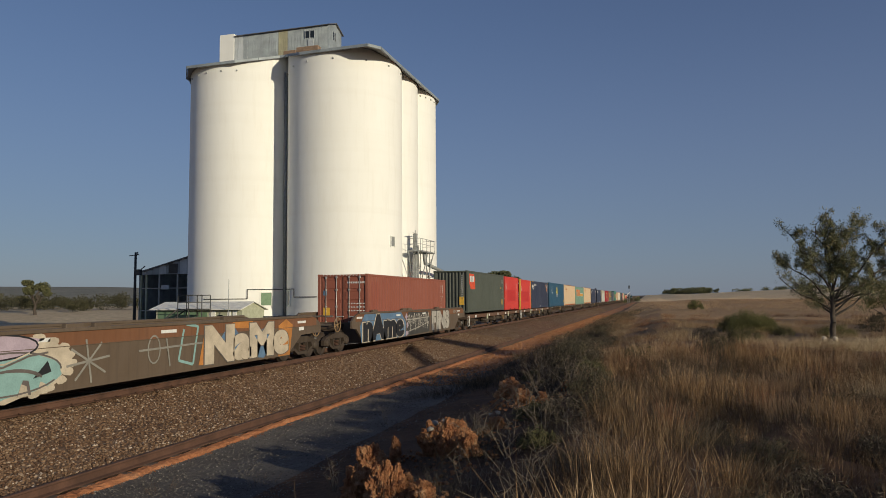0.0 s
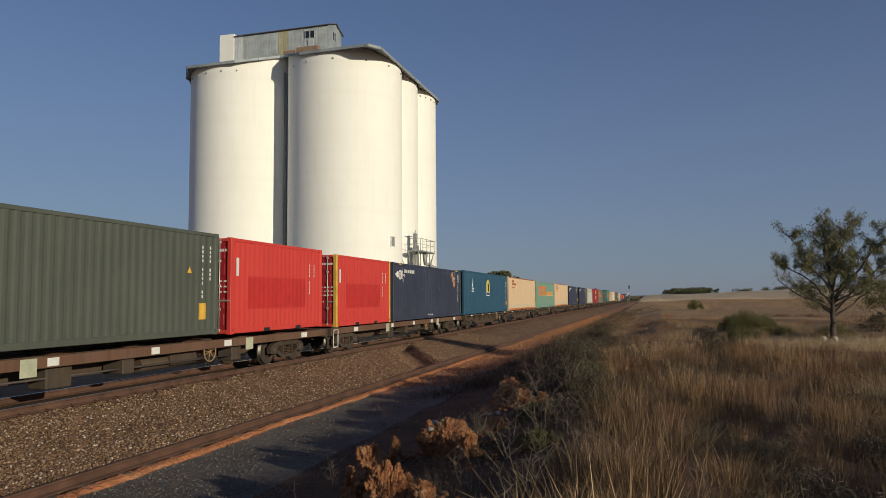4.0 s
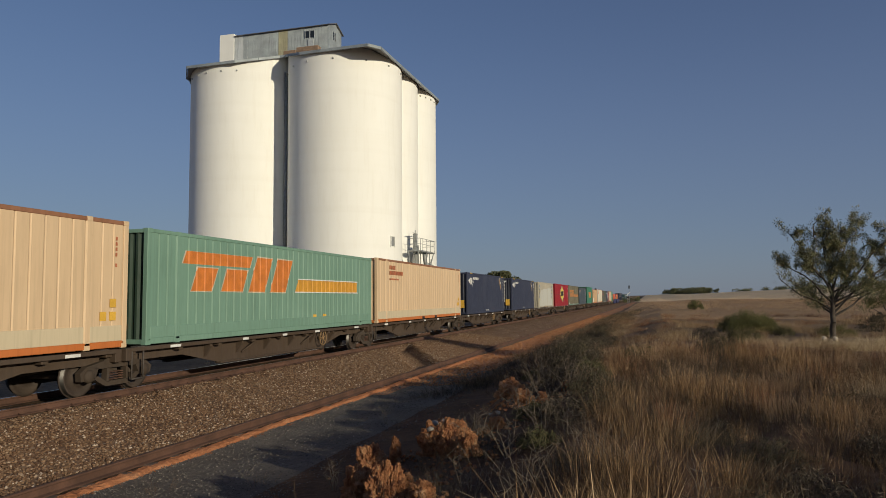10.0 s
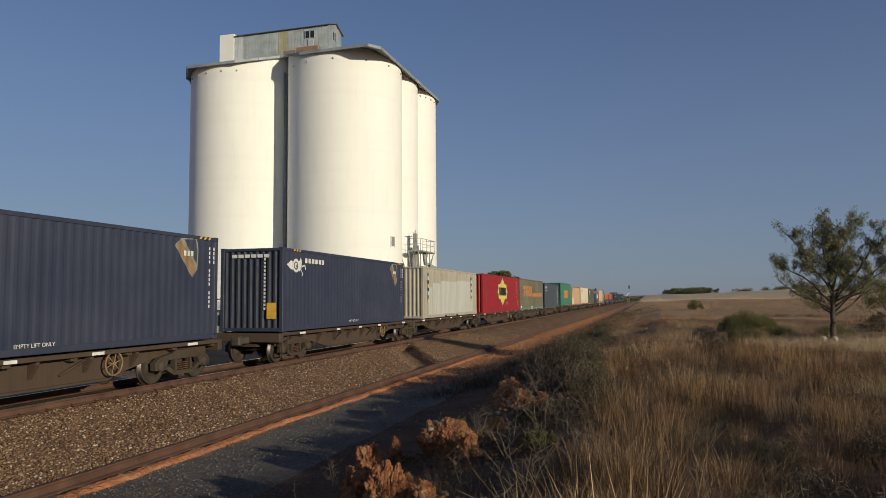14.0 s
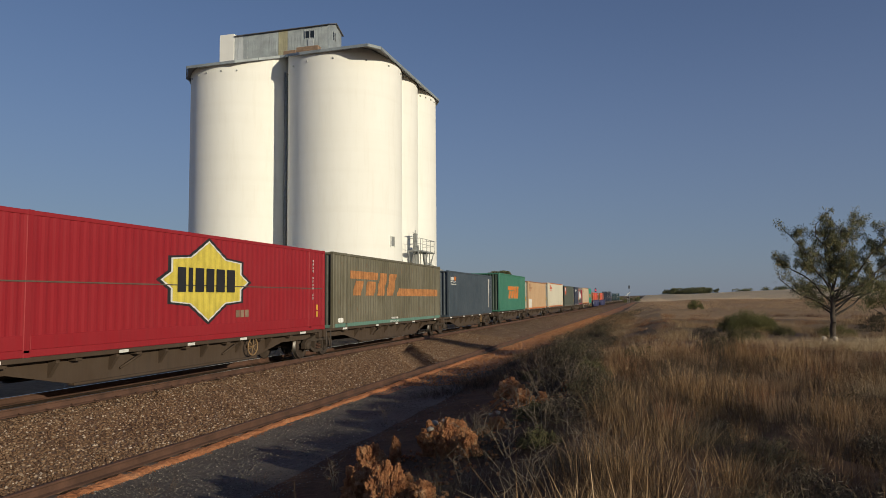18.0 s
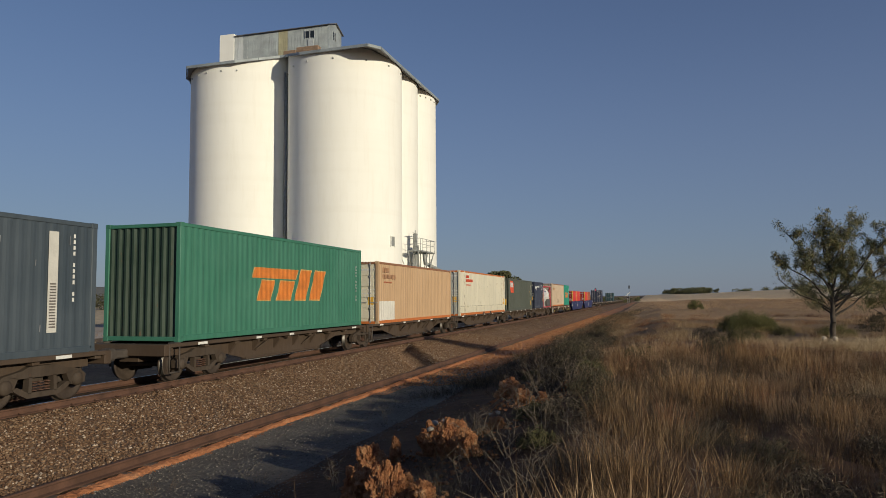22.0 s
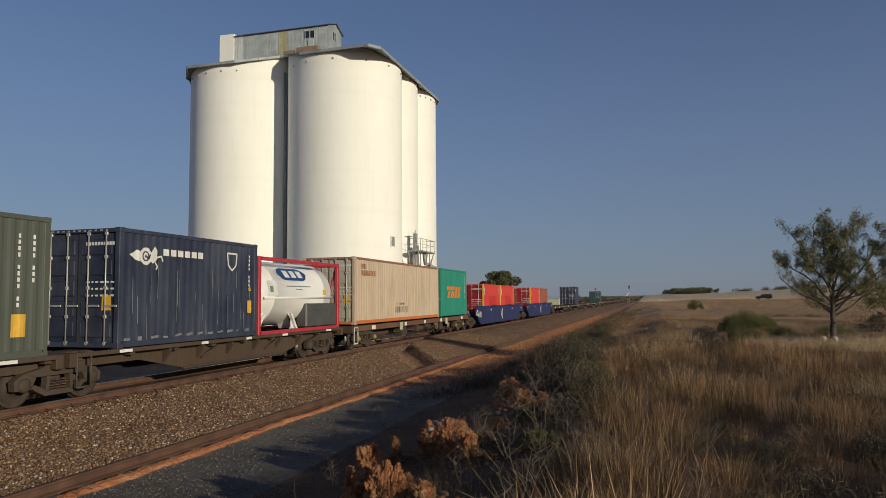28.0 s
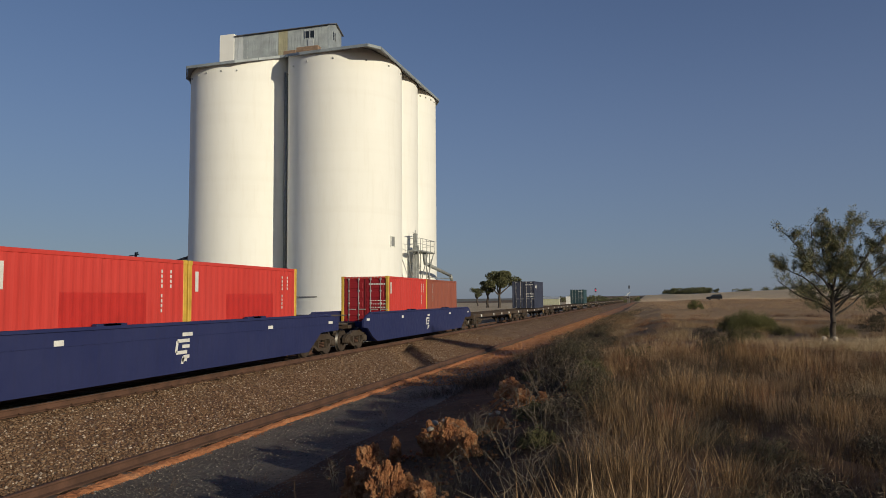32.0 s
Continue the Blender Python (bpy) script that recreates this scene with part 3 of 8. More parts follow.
    tube(g, (SILO_L[0] - ox + 4.9, SILO_L[1] - oy - 1.6, 0.0), (SILO_L[0] - ox + 4.9, SILO_L[1] - oy - 1.6, zb), 0.14, None, 10)
    part("downpipe", g, M_grey_steel, t)
    return t


silo_group()


def silo_house():
    """The elevator house on the roof, corrugated sheet by sheet."""
    t = thing("elevator_house", "corrugated iron elevator house on the silo roof", "roof house", at=pose(-28.9, 59.8, 21.9))
    z0, z1, zr, L, W = 0.25, 6.42, 7.0, 10.2, 2.95
    rng = random.Random(9)
    mats = [M_galv, M_galv, M_galv_pale, M_galv, M_galv_yellow, M_galv, M_galv, M_galv_pale]
    edges = [0, 0.85, 1.75, 2.6, 3.4, 4.3, 5.3, 6.3, 7.2, 8.0, 8.7, 9.2, 9.75, L]
    for i in range(len(edges) - 1):
        a, b = -edges[i + 1] + 0.005, -edges[i] - 0.005
        g = G()
        n = max(6, int((b - a) / 0.076) * 2)
        vs = []
        for k in range(n + 1):
            x = a + (b - a) * k / n
            y = -0.012 if k % 2 else 0.012
            vs += [(x, y, z0), (x, y, z1)]
        fs = [(2 * k, 2 * k + 2, 2 * k + 3, 2 * k + 1) for k in range(n)]
        g.add(vs, fs)
        part("wall_sheet", g, mats[(i * 5 + 3) % 8] if i not in (0, 1, 2, 3, 4) else M_galv, t)
    g = G()
    prism(g, [(0.03, z0), (W, z0), (W, z1), (W / 2, zr), (0.03, z1)], -0.012, 0.03, "x")
    part("gable_wall", g, M_galv, t)
    g = G()
    prism(g, [(0.03, z0), (W, z0), (W, z1), (W / 2, zr), (0.03, z1)], -L - 0.03, -L, "x")
    part("gable_wall", g, M_galv, t)
    g = G()
    box(g, -L, 0, W - 0.03, W, z0, z1)
    part("rear_wall", g, M_galv, t)
    for s in (0, 1):
        g = G()
        a, b = ((-0.18, z1 - 0.06), (W / 2, zr + 0.02)) if s == 0 else ((W / 2, zr + 0.02), (W + 0.18, z1 - 0.06))
        prism(g, [a, b, (b[0], b[1] + 0.07), (a[0], a[1] + 0.07)], -L + 0.1, 0.22, "x")
        part("roof_slope", g, M_roof_iron, t, "dark weathered iron roof")
    g = G()
    box(g, -L - 1.65, -L + 0.0, -0.06, W, z0 - 0.1, z1 + 0.28, 0.03)
    part("lift_shaft", g, M_silo, t, "white rendered lift shaft")
    for x0, x1 in ((-2.35, -1.95), (-1.85, -1.45)):
        w = G()
        box(w, x0, x1, -0.05, -0.02, 5.35, 6.0, 0.008)
        f = part("window", w, M_glass_dark, t, "dark louvred window")
        g = G()
        for q in (x0 - 0.05, x1 + 0.01):
            box(g, q, q + 0.04, -0.07, -0.015, 5.3, 6.05)
        box(g, x0 - 0.05, x1 + 0.05, -0.07, -0.015, 6.0, 6.05)
        part("window_frame", g, M_galv_pale, f)
    w = G()
    box(w, 0.03, 0.06, 0.95, 1.55, 5.3, 6.1, 0.008)
    f = part("window", w, M_glass_dark, t, "dark louvred window")
    g = G()
    for q in (0.9, 1.22, 1.55):
        box(g, 0.03, 0.08, q, q + 0.05, 5.25, 6.15)
    part("window_frame", g, M_galv_pale, f)
    g = G()
    box(g, -2.1, -1.5, -0.07, -0.02, 4.5, 5.2, 0.01)
    part("hatch", g, M_galv_pale, t, "pale sheet hatch")
    g = G()
    box(g, -3.9, -2.6, -1.5, -0.9, 2.9, 3.75, 0.03)
    box(g, -2.55, -0.3, -1.5, -0.9, 2.9, 3.95, 0.03)
    box(g, -3.6, -0.6, -1.5, -0.9, 0.25, 2.9)
    part("rusty_bin", g, M_rust_patch, t, "brown rusted iron bin on the roof")


silo_house()


def silo_fittings():
    # hatch, conduit and small window on the near cell walls
    def on_cell(c, ang, z, name, label, w, h, d, mat, cat):
        a = radians(ang)
        t = thing(name, label, cat, at=pose(c[0] + SR * math.cos(a), c[1] + SR * math.sin(a), z, 0, 0, ang + 90))
        g = G()
        box(g, -w / 2, w / 2, -d, 0.12, 0, h, 0.015)
        part("panel", g, mat, t)
        g = G()
        for x in (-w / 2 - 0.06, w / 2):
            box(g, x, x + 0.06, -d - 0.03, 0.12, -0.06, h + 0.06)
        box(g, -w / 2, w / 2, -d - 0.03, 0.12, h, h + 0.06)
        part("frame", g, M_silo, t)
        return t
    on_cell(SILO_L, -37.8, 1.7, "wall_hatch", "faded green steel hatch in the silo wall", 0.95, 1.08, 0.05, M_green, "hatch")
    on_cell(SILO_F, -134.0, 1.72, "wall_hatch", "small grey steel hatch in the silo wall", 0.5, 1.2, 0.05, M_grey_steel, "hatch")
    on_cell(SILO_F, -14.0, 6.6, "vent_box", "dark grey vent box on the silo wall", 0.5, 0.8, 0.06, M_grey_steel, "vent")
    for c, runs in ((SILO_L, ((-100, -56, 2.26), (-56, -18, 3.05))), (SILO_F, ((-150, -122, 3.05), (-122, -92, 2.38)))):
        t = thing("conduit", "thin dark pipe run along the silo wall", "pipe", at=pose(*c, 0))
        pts = [(radians(a0 + (a1 - a0) * k / 12), z) for a0, a1, z in runs for k in range(13)]
        q = [((SR + 0.06) * math.cos(a), (SR + 0.06) * math.sin(a), z) for a, z in pts]
        g = G()
        for a, b in zip(q, q[1:]):
            tube(g, a, b, 0.035, None, 6)
        part("pipe", g, M_dark_steel, t)


silo_fittings()


def loading_spout():
    t = thing("loading_spout", "grey steel loading platform and spout on the silo", "grain spout", at=pose(-20.0, 60.5, -0.62))
    z = 6.95
    for x, y, zz in ((-0.3, -0.55, 8.6), (-0.3, -0.05, 7.6)):
        g = G()
        box(g, x - 0.16, x + 0.16, y - 0.17, y + 0.17, 0, zz, 0.02)
        part("elevator_leg", g, M_grey_steel, t)
    for x, y in ((-0.5, -0.3), (0.5, 0.3), (-0.5, 1.6), (0.5, 1.2)):
        g = G()
        tube(g, (x, y, 0), (x, y, z), 0.04, None, 8)
        part("post", g, M_grey_steel, t)
    g = G()
    box(g, -0.6, 0.6, -1.7, 2.5, z, z + 0.12, 0.01)
    part("platform", g, M_grey_steel, t)
    for a, b in (((0.57, -1.65), (0.57, 2.45)), ((-0.57, -1.65), (0.57, -1.65)), ((-0.57, 2.45), (0.57, 2.45))):
        for h in (0.55, 1.05):
            g = G()
            tube(g, (*a, z + 0.12 + h), (*b, z + 0.12 + h), 0.025, None, 6)
            part("handrail", g, M_grey_steel, t)
    for y in (-1.65, -1.0, 0.15, 1.3, 2.45):
        g = G()
        tube(g, (0.57, y, z), (0.57, y, z + 1.17), 0.025, None, 6)
        part("stanchion", g, M_grey_steel, t)
    for a, b in (((-0.4, -2.1, z), (-0.4, -1.2, 4.4)), ((0.5, 2.4, z), (0.5, 1.4, 5.6)), ((0.5, -2.1, z), (0.3, -1.2, 5.4)), ((0.5, -0.5, z - 0.2), (0.5, 1.3, 4.0)), ((-0.5, 1.6, 4.2), (0.6, 0.3, 6.8)), ((0.6, 0.3, 3.9), (0.6, 1.4, 6.4))):
        g = G()
        tube(g, a, b, 0.045, None, 6)
        part("brace", g, M_grey_steel, t)
    g = G()
    tube(g, (-0.3, -0.5, z + 1.6), (-0.3, -0.5, z + 2.0), 0.04, None, 6)
    tube(g, (-0.3, -1.2, z + 1.7), (-0.3, 0.2, z + 1.7), 0.035, None, 6)
    part("hoist_frame", g, M_grey_steel, t)
    g = G()
    tube(g, (0.1, 0.9, z), (0.2, 0.9, 5.9), 0.19, 0.17, 14)
    tube(g, (0.2, 0.9, 6.0), (0.8, 7.2, 5.05), 0.17, 0.15, 14)
    tube(g, (0.8, 7.15, 5.1), (0.82, 7.5, 4.55), 0.17, 0.15, 14)
    part("spout", g, M_grey_steel, t)
    g = G()
    tube(g, (0.2, 1.4, 4.75), (0.7, 7.2, 4.75), 0.04, None, 6)
    tube(g, (0.2, 1.4, 4.75), (0.2, 1.0, 6.0), 0.04, None, 6)
    part("spout_stay", g, M_grey_steel, t)
    g = G()
    for y in (-2.6, -2.2):
        tube(g, (0.3, y, 0), (0.3, y, 5.4), 0.025, None, 6)
    for k in range(17):
        tube(g, (0.3, -2.6, 0.3 + k * 0.3), (0.3, -2.2, 0.3 + k * 0.3), 0.015, None, 5)
    part("ladder", g, M_grey_steel, t)


loading_spout()

# ---------------------------------------------------------------- the train
SPEED = 10.26                       # metres a second towards -y
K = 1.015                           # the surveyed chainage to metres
DECK = 1.05
moving = []                         # thing, place of its origin at the start, height
wheel_turners = []

M_wheel = plain("wheel_steel", (0.05, 0.035, 0.026), 0.75, 0.1, 0.3, 20, 3, 0.2)
M_tread = plain("worn_wheel_tread", (0.09, 0.085, 0.08), 0.45, 1.0, 0.1)
M_bogie = steel_paint("bogie_grime", (0.05, 0.034, 0.022), 0.4, 0.5, 0.8)
M_frame = steel_paint("brown_wagon_frame", (0.062, 0.04, 0.025), 0.25, 0.35, 0.75)
M_frame_red = steel_paint("rust_red_wagon_frame", (0.12, 0.06, 0.034), 0.35, 0.5, 0.8)
M_white = plain("white_reflector", (0.75, 0.74, 0.7), 0.5, 0, 0.15)
M_yellow = plain("yellow_paint", (0.6, 0.38, 0.05), 0.6, 0, 0.2)
M_hub = plain("dull_yellow_hub_paint", (0.32, 0.25, 0.06), 0.7, 0, 0.3)
M_tan_wheel = plain("tan_handwheel_paint", (0.27, 0.17, 0.08), 0.75, 0, 0.25)
M_coupler = plain("coupler_steel", (0.09, 0.075, 0.065), 0.8, 0.3, 0.3)


def wheelset():
    g = G()
    for s in (-1, 1):
        x = s * 0.752
        o = s
        prof = [(-o * 0.10, 0.0), (-o * 0.10, 0.16), (-o * 0.02, 0.2), (-o * 0.035, 0.37), (-o * 0.07, 0.4), (-o * 0.07, 0.485), (-o * 0.04, 0.485), (-o * 0.035, 0.46), (o * 0.06, 0.45), (o * 0.06, 0.4), (o * 0.03, 0.37), (o * 0.02, 0.2), (o * 0.09, 0.16), (o * 0.09, 0.0)]
        st = len(g.f)
        lathe(g, prof, (x, 0, 0), "x", 22, 0)
        k = len(prof) - 1
        for i in range(22):
            for j in (7,):
                g.m[st + i * k + j] = 1
    tube(g, (-0.95, 0, 0), (0.95, 0, 0), 0.075, None, 12)
    return g


def bogie_frame():
    g = G()
    for s in (-1, 1):
        x = s * 1.0
        a, b = x - 0.075, x + 0.075
        # outer ring in quads round the spring opening and two windows
        prism(g, [(-1.12, 0.36), (-0.72, 0.36), (-0.6, 0.62), (-0.95, 0.68), (-1.15, 0.55)], a, b)
        prism(g, [(0.72, 0.36), (1.12, 0.36), (1.15, 0.55), (0.95, 0.68), (0.6, 0.62)], a, b)
        prism(g, [(-0.95, 0.68), (-0.6, 0.6), (0.6, 0.6), (0.95, 0.68), (0.5, 0.76), (0.34, 0.83), (-0.34, 0.83), (-0.5, 0.76)], a, b)
        prism(g, [(-0.75, 0.4), (-0.6, 0.3), (-0.38, 0.19), (0.38, 0.19), (0.6, 0.3), (0.75, 0.4), (0.62, 0.44), (0.36, 0.3), (-0.36, 0.3), (-0.62, 0.44)], a, b)
        prism(g, [(-0.36, 0.28), (-0.28, 0.28), (-0.26, 0.62), (-0.34, 0.62)], a, b)
        prism(g, [(0.28, 0.28), (0.36, 0.28), (0.34, 0.62), (0.26, 0.62)], a, b)
    box(g, -0.92, 0.92, -0.17, 0.17, 0.46, 0.72, 0.02)
    return g


def springs():
    g = G()
    for s in (-1, 1):
        for y in (-0.16, 0.0, 0.16):
            for k in range(4):
                ring(g, (s * 1.0, y, 0.33 + k * 0.055), (0, 0, 1), 0.06, 0.018, 8, 0, 3)
    return g


def axle_caps():
    g = G()
    lathe(g, [(0, 0.0), (0.0, 0.15), (0.1, 0.15), (0.14, 0.11), (0.15, 0.0)], (0, 0, 0), "x", 14)
    return g


_bogie = {}


def bogie(parent, y):
    """bogie > wheelsets, springs, axle boxes."""
    if not _bogie:
        for n, f, m in (("side_frames", bogie_frame, [M_bogie]), ("wheelset", wheelset, [M_wheel, M_tread]), ("springs", springs, [M_rail_rust]), ("axle_box", axle_caps, [M_bogie])):
            _bogie[n] = f().mesh(n)
            for mm in m:
                _bogie[n].materials.append(mm)
    b = part("bogie", _bogie["side_frames"], None, parent)
    b.location = (0, y, 0)
    part("springs", _bogie["springs"], None, b)
    for dy in (-0.9, 0.9):
        for s in (0, 1):
            q = part("axle_box", _bogie["axle_box"], None, b)
            q.matrix_basis = pose(1.0 - 2 * s, dy, 0.46, 0, 0, 180 * s)
    for dy in (-0.9, 0.9):
        w = part("wheelset", _bogie["wheelset"], None, b)
        w.location = (0, dy, 0.452)
        wheel_turners.append((w, dy))
    return b


def handwheel(parent, x, y, z, r=0.27):
    g = G()
    ring(g, (x, y, z), (1, 0, 0), r, 0.022, 20, 0, 6)
    w = part("handwheel", g, M_tan_wheel, parent, "tan spoked brake handwheel")
    for k in range(6):
        a = k * math.pi / 3 + 0.3
        g = G()
        tube(g, (x, y, z), (x, y + r * math.cos(a), z + r * math.sin(a)), 0.014, None, 5)
        part("spoke", g, M_tan_wheel, w)
    g = G()
    tube(g, (x - 0.2, y, z), (x + 0.03, y, z), 0.04, None, 8)
    part("spindle", g, M_tan_wheel, w)
    return w


def couplers(parent, L, z=0.8):
    for y0, y1 in ((-0.55, 0.1), (L - 0.1, L + 0.55)):
        g = G()
        box(g, -0.11, 0.11, y0, y1, z - 0.12, z + 0.1, 0.03)
        e = y0 if y0 < 0 else y1
        box(g, -0.17, 0.17, e - 0.12, e + 0.12, z - 0.17, z + 0.15, 0.05)
        part("coupler", g, M_coupler, parent)


def flat_wagon(L, style, bogies, marks=True, wheel=True):
    """A container flat wagon, origin at its front end on the rail head, body towards +y.
    style: belly (deep fish-belly sill), frame (shallow rust-red side channel with gear below) or bare."""
    t = thing("container_wagon", {"belly": "brown flat container wagon with deep tapered sill", "frame": "rusty flat container wagon with brake gear below", "bare": "empty brown flat container wagon"}[style], "railway wagon", "container wagons of the train")
    red = M_frame_red if style == "frame" else M_frame
    for s in (-1, 1):
        g = G()
        x = s * 1.2
        if style == "belly":
            box(g, x - 0.06, x + 0.06, 0.2, L - 0.2, DECK - 0.12, DECK - 0.02, 0.01)
        else:
            box(g, x - 0.05, x + 0.05, 0.15, L - 0.15, DECK - 0.27, DECK - 0.03, 0.012)
        part("side_rail", g, red, t)
        if style == "belly":
            g = G()
            e, d = 2.7, 4.2
            prism(g, [(0.4, DECK - 0.14), (0.4, DECK - 0.36), (e - 0.2, DECK - 0.36), (d, 0.34), (L - d, 0.34), (L - e + 0.2, DECK - 0.36), (L - 0.4, DECK - 0.36), (L - 0.4, DECK - 0.14)], s * 0.92 - 0.03, s * 0.92 + 0.03)
            box(g, s * 0.92 - 0.1, s * 0.92 + 0.1, d, L - d, 0.3, 0.36, 0.01)
            part("side_sill", g, M_frame, t)
            n = 6
            for k in range(n):
                y = e + (L - 2 * e) * (k + 0.5) / n
                g = G()
                prism(g, [(s * 0.95, DECK - 0.14), (s * 1.17, DECK - 0.14), (s * 1.17, DECK - 0.2), (s * 0.97, DECK - 0.5), (s * 0.95, DECK - 0.5)], y - 0.05, y + 0.05, "y")
                part("bracket", g, M_frame, t)
            for k in range(2):
                y = e + (L - 2 * e) * (0.33 + 0.4 * k)
                g = G()
                tube(g, (s * 1.14, y, DECK - 0.2), (s * 0.98, y - 0.55, 0.55), 0.03, None, 6)
                part("strut", g, M_frame, t)
    g = G()
    box(g, -0.3, 0.3, 0.2, L - 0.2, DECK - 0.5, DECK - 0.06, 0.01)
    part("centre_sill", g, M_frame, t)
    n = 9
    for k in range(n):
        y = 0.35 + (L - 0.7) * k / (n - 1)
        g = G()
        box(g, -1.18, 1.18, y - 0.09, y + 0.09, DECK - 0.2, DECK - 0.035, 0.01)
        part("cross_bearer", g, red, t)
    for y in (0.12, L - 0.12):
        g = G()
        box(g, -1.25, 1.25, y - 0.1, y + 0.1, DECK - 0.33, DECK - 0.03, 0.015)
        part("headstock", g, M_frame, t)
    # container pads at the corners
    for s in (-1, 1):
        for y in (0.55, L - 0.55):
            g = G()
            box(g, s * 1.13 - 0.12, s * 1.13 + 0.12, y - 0.12, y + 0.12, DECK - 0.05, DECK - 0.002, 0.01)
            part("twistlock", g, M_coupler, t)
    if marks:
        for k, (f, w) in enumerate(((0.12, 0.42), (0.34, 0.3), (0.5, 0.3), (0.66, 0.36), (0.9, 0.42))):
            g = G()
            y = L * f
            zz = DECK - 0.075 if style == "belly" else DECK - 0.15
            box(g, 1.262, 1.272, y - w / 2, y + w / 2, zz - (0.035 if style == "belly" else 0.085), zz + (0.035 if style == "belly" else 0.085))
            part("reflector", g, M_white, t, "white reflector plate")
    if style == "frame":
        for y, w, h, d in ((L * 0.36, 0.7, 0.45, 0.5), (L * 0.46, 0.4, 0.35, 0.6), (L * 0.58, 1.1, 0.32, 0.4), (L * 0.7, 0.5, 0.42, 0.5)):
            g = G()
            box(g, 0.55, 0.55 + d, y - w / 2, y + w / 2, DECK - 0.3 - h, DECK - 0.28, 0.03)
            part("brake_box", g, M_bogie, t)
        g = G()
        tube(g, (0.7, L * 0.5, 0.52), (0.7, L * 0.64, 0.52), 0.17, None, 14)
        part("air_reservoir", g, M_frame, t)
        g = G()
        tube(g, (1.02, L * 0.28, 0.55), (1.02, L * 0.72, 0.5), 0.025, None, 6)
        part("brake_rod", g, M_coupler, t)
        for s in (-1, 1):
            g = G()
            prism(g, [(3.2, DECK - 0.27), (4.6, 0.42), (L - 4.6, 0.42), (L - 3.2, DECK - 0.27)], s * 0.45 - 0.02, s * 0.45 + 0.02)
            part("truss_sill", g, M_frame, t)
        for f in (0.31, 0.72):
            g = G()
            box(g, 1.23, 1.262, L * f - 0.2, L * f + 0.2, DECK - 0.42, DECK - 0.05, 0.008)
            part("id_plate", g, M_cream_wall, t, "pale painted number panel")
    # end steps: bent white grab rails
    g = G()
    y = 0.42
    for a, b in (((1.24, y - 0.2, DECK - 0.1), (1.24, y - 0.2, 0.28)), ((1.24, y + 0.2, DECK - 0.1), (1.24, y + 0.2, 0.28)), ((1.24, y - 0.2, 0.28), (1.24, y + 0.2, 0.28)), ((1.24, y - 0.2, DECK - 0.1), (1.24, y + 0.2, DECK - 0.1))):
        tube(g, a, b, 0.022, None, 6)
    part("step_rail", g, M_white if style == "frame" else M_coupler, t)
    if wheel:
        handwheel(t, 1.2, L * (0.62 if style == "frame" else 0.7), DECK - 0.35)
    couplers(t, L)
    for y in bogies:
        bogie(t, y)
    return t


def well_side(L, deck_end, zt, zb):
    """Outline of a well wagon's side: low in the middle, cut away over the bogies."""
    return [(0.0, zt - 0.32), (0.35, zt - 0.1), (0.75, zt), (L - 0.75, zt), (L - 0.35, zt - 0.1), (L, zt - 0.32), (L, 0.95), (L - 1.5, 0.92), (L - 2.5, zb), (1.6, zb), (1.0, 0.5), (0.45, 0.9), (0.0, 0.95)]


def well_wagon(L, paint, name_label, first=-0.7, brake=True):
    t = thing("well_wagon", name_label, "railway wagon", "well wagons of the train")
    zt, zb, e = 1.56, 0.28, 2.3
    o = well_side(L, e, zt, zb)
    for s in (-1, 1):
        g = G()
        prism(g, o, s * 1.38 - 0.04, s * 1.38 + 0.04)
        part("side_wall", g, paint, t)
        g = G()
        box(g, s * 1.39 - 0.07, s * 1.39 + 0.07, 0.75, L - 0.75, zt - 0.05, zt + 0.03, 0.012)
        part("top_chord", g, paint, t)
        g = G()
        box(g, s * 1.425 - 0.012, s * 1.425 + 0.012, 0.1, L - 0.1, zt - 0.36, zt - 0.345)
        part("weld_seam", g, paint, t)
    g = G()
    box(g, -1.34, 1.34, e, L - e, zb + 0.02, zb + 0.1)
    part("well_floor", g, M_frame, t)
    for y0, y1 in ((-1.5, 1.5), (L - 2.2, L + 0.6)):
        g = G()
        box(g, -0.35, 0.35, y0, y1, 0.86, 1.12, 0.02)
        box(g, -1.25, 1.25, (y0 + 0.3 if y0 < 0 else y1 - 0.6), (y0 + 0.6 if y0 < 0 else y1 - 0.3), 0.95, 1.1, 0.02)
        part("end_sill", g, M_frame, t)
        g = G()
        y = y0 + 3.1 if y0 < 0 else y1 - 3.1
        box(g, -1.34, 1.34, y - 0.04, y + 0.04, zb, 1.15)
        part("bulkhead", g, paint, t)
    couplers(t, L + 0.5)
    for y in (first, L - 0.7):
        bogie(t, y)
    if brake:
        handwheel(t, 1.3, -1.15, 1.15, 0.28)
    for y in (-1.35, L + 0.35):
        for z in (1.15, 1.5):
            g = G()
            tube(g, (-1.2, y, z), (1.2, y, z), 0.025, None, 6)
            part("grab_rail", g, M_coupler, t)
    return t


# -- containers


RIB = ((0.0, 0.0), (0.26, 0.0), (0.5, -1.0), (0.76, -1.0))            # share of the pitch, share of the depth
GROOVE = ((0.0, 0.0), (0.82, 0.0), (0.9, -1.0), (0.94, -1.0))          # flat sheet with narrow pressed grooves


def rib_count(length, pitch):
    n = max(3, round(length / pitch))
    return n, length / n


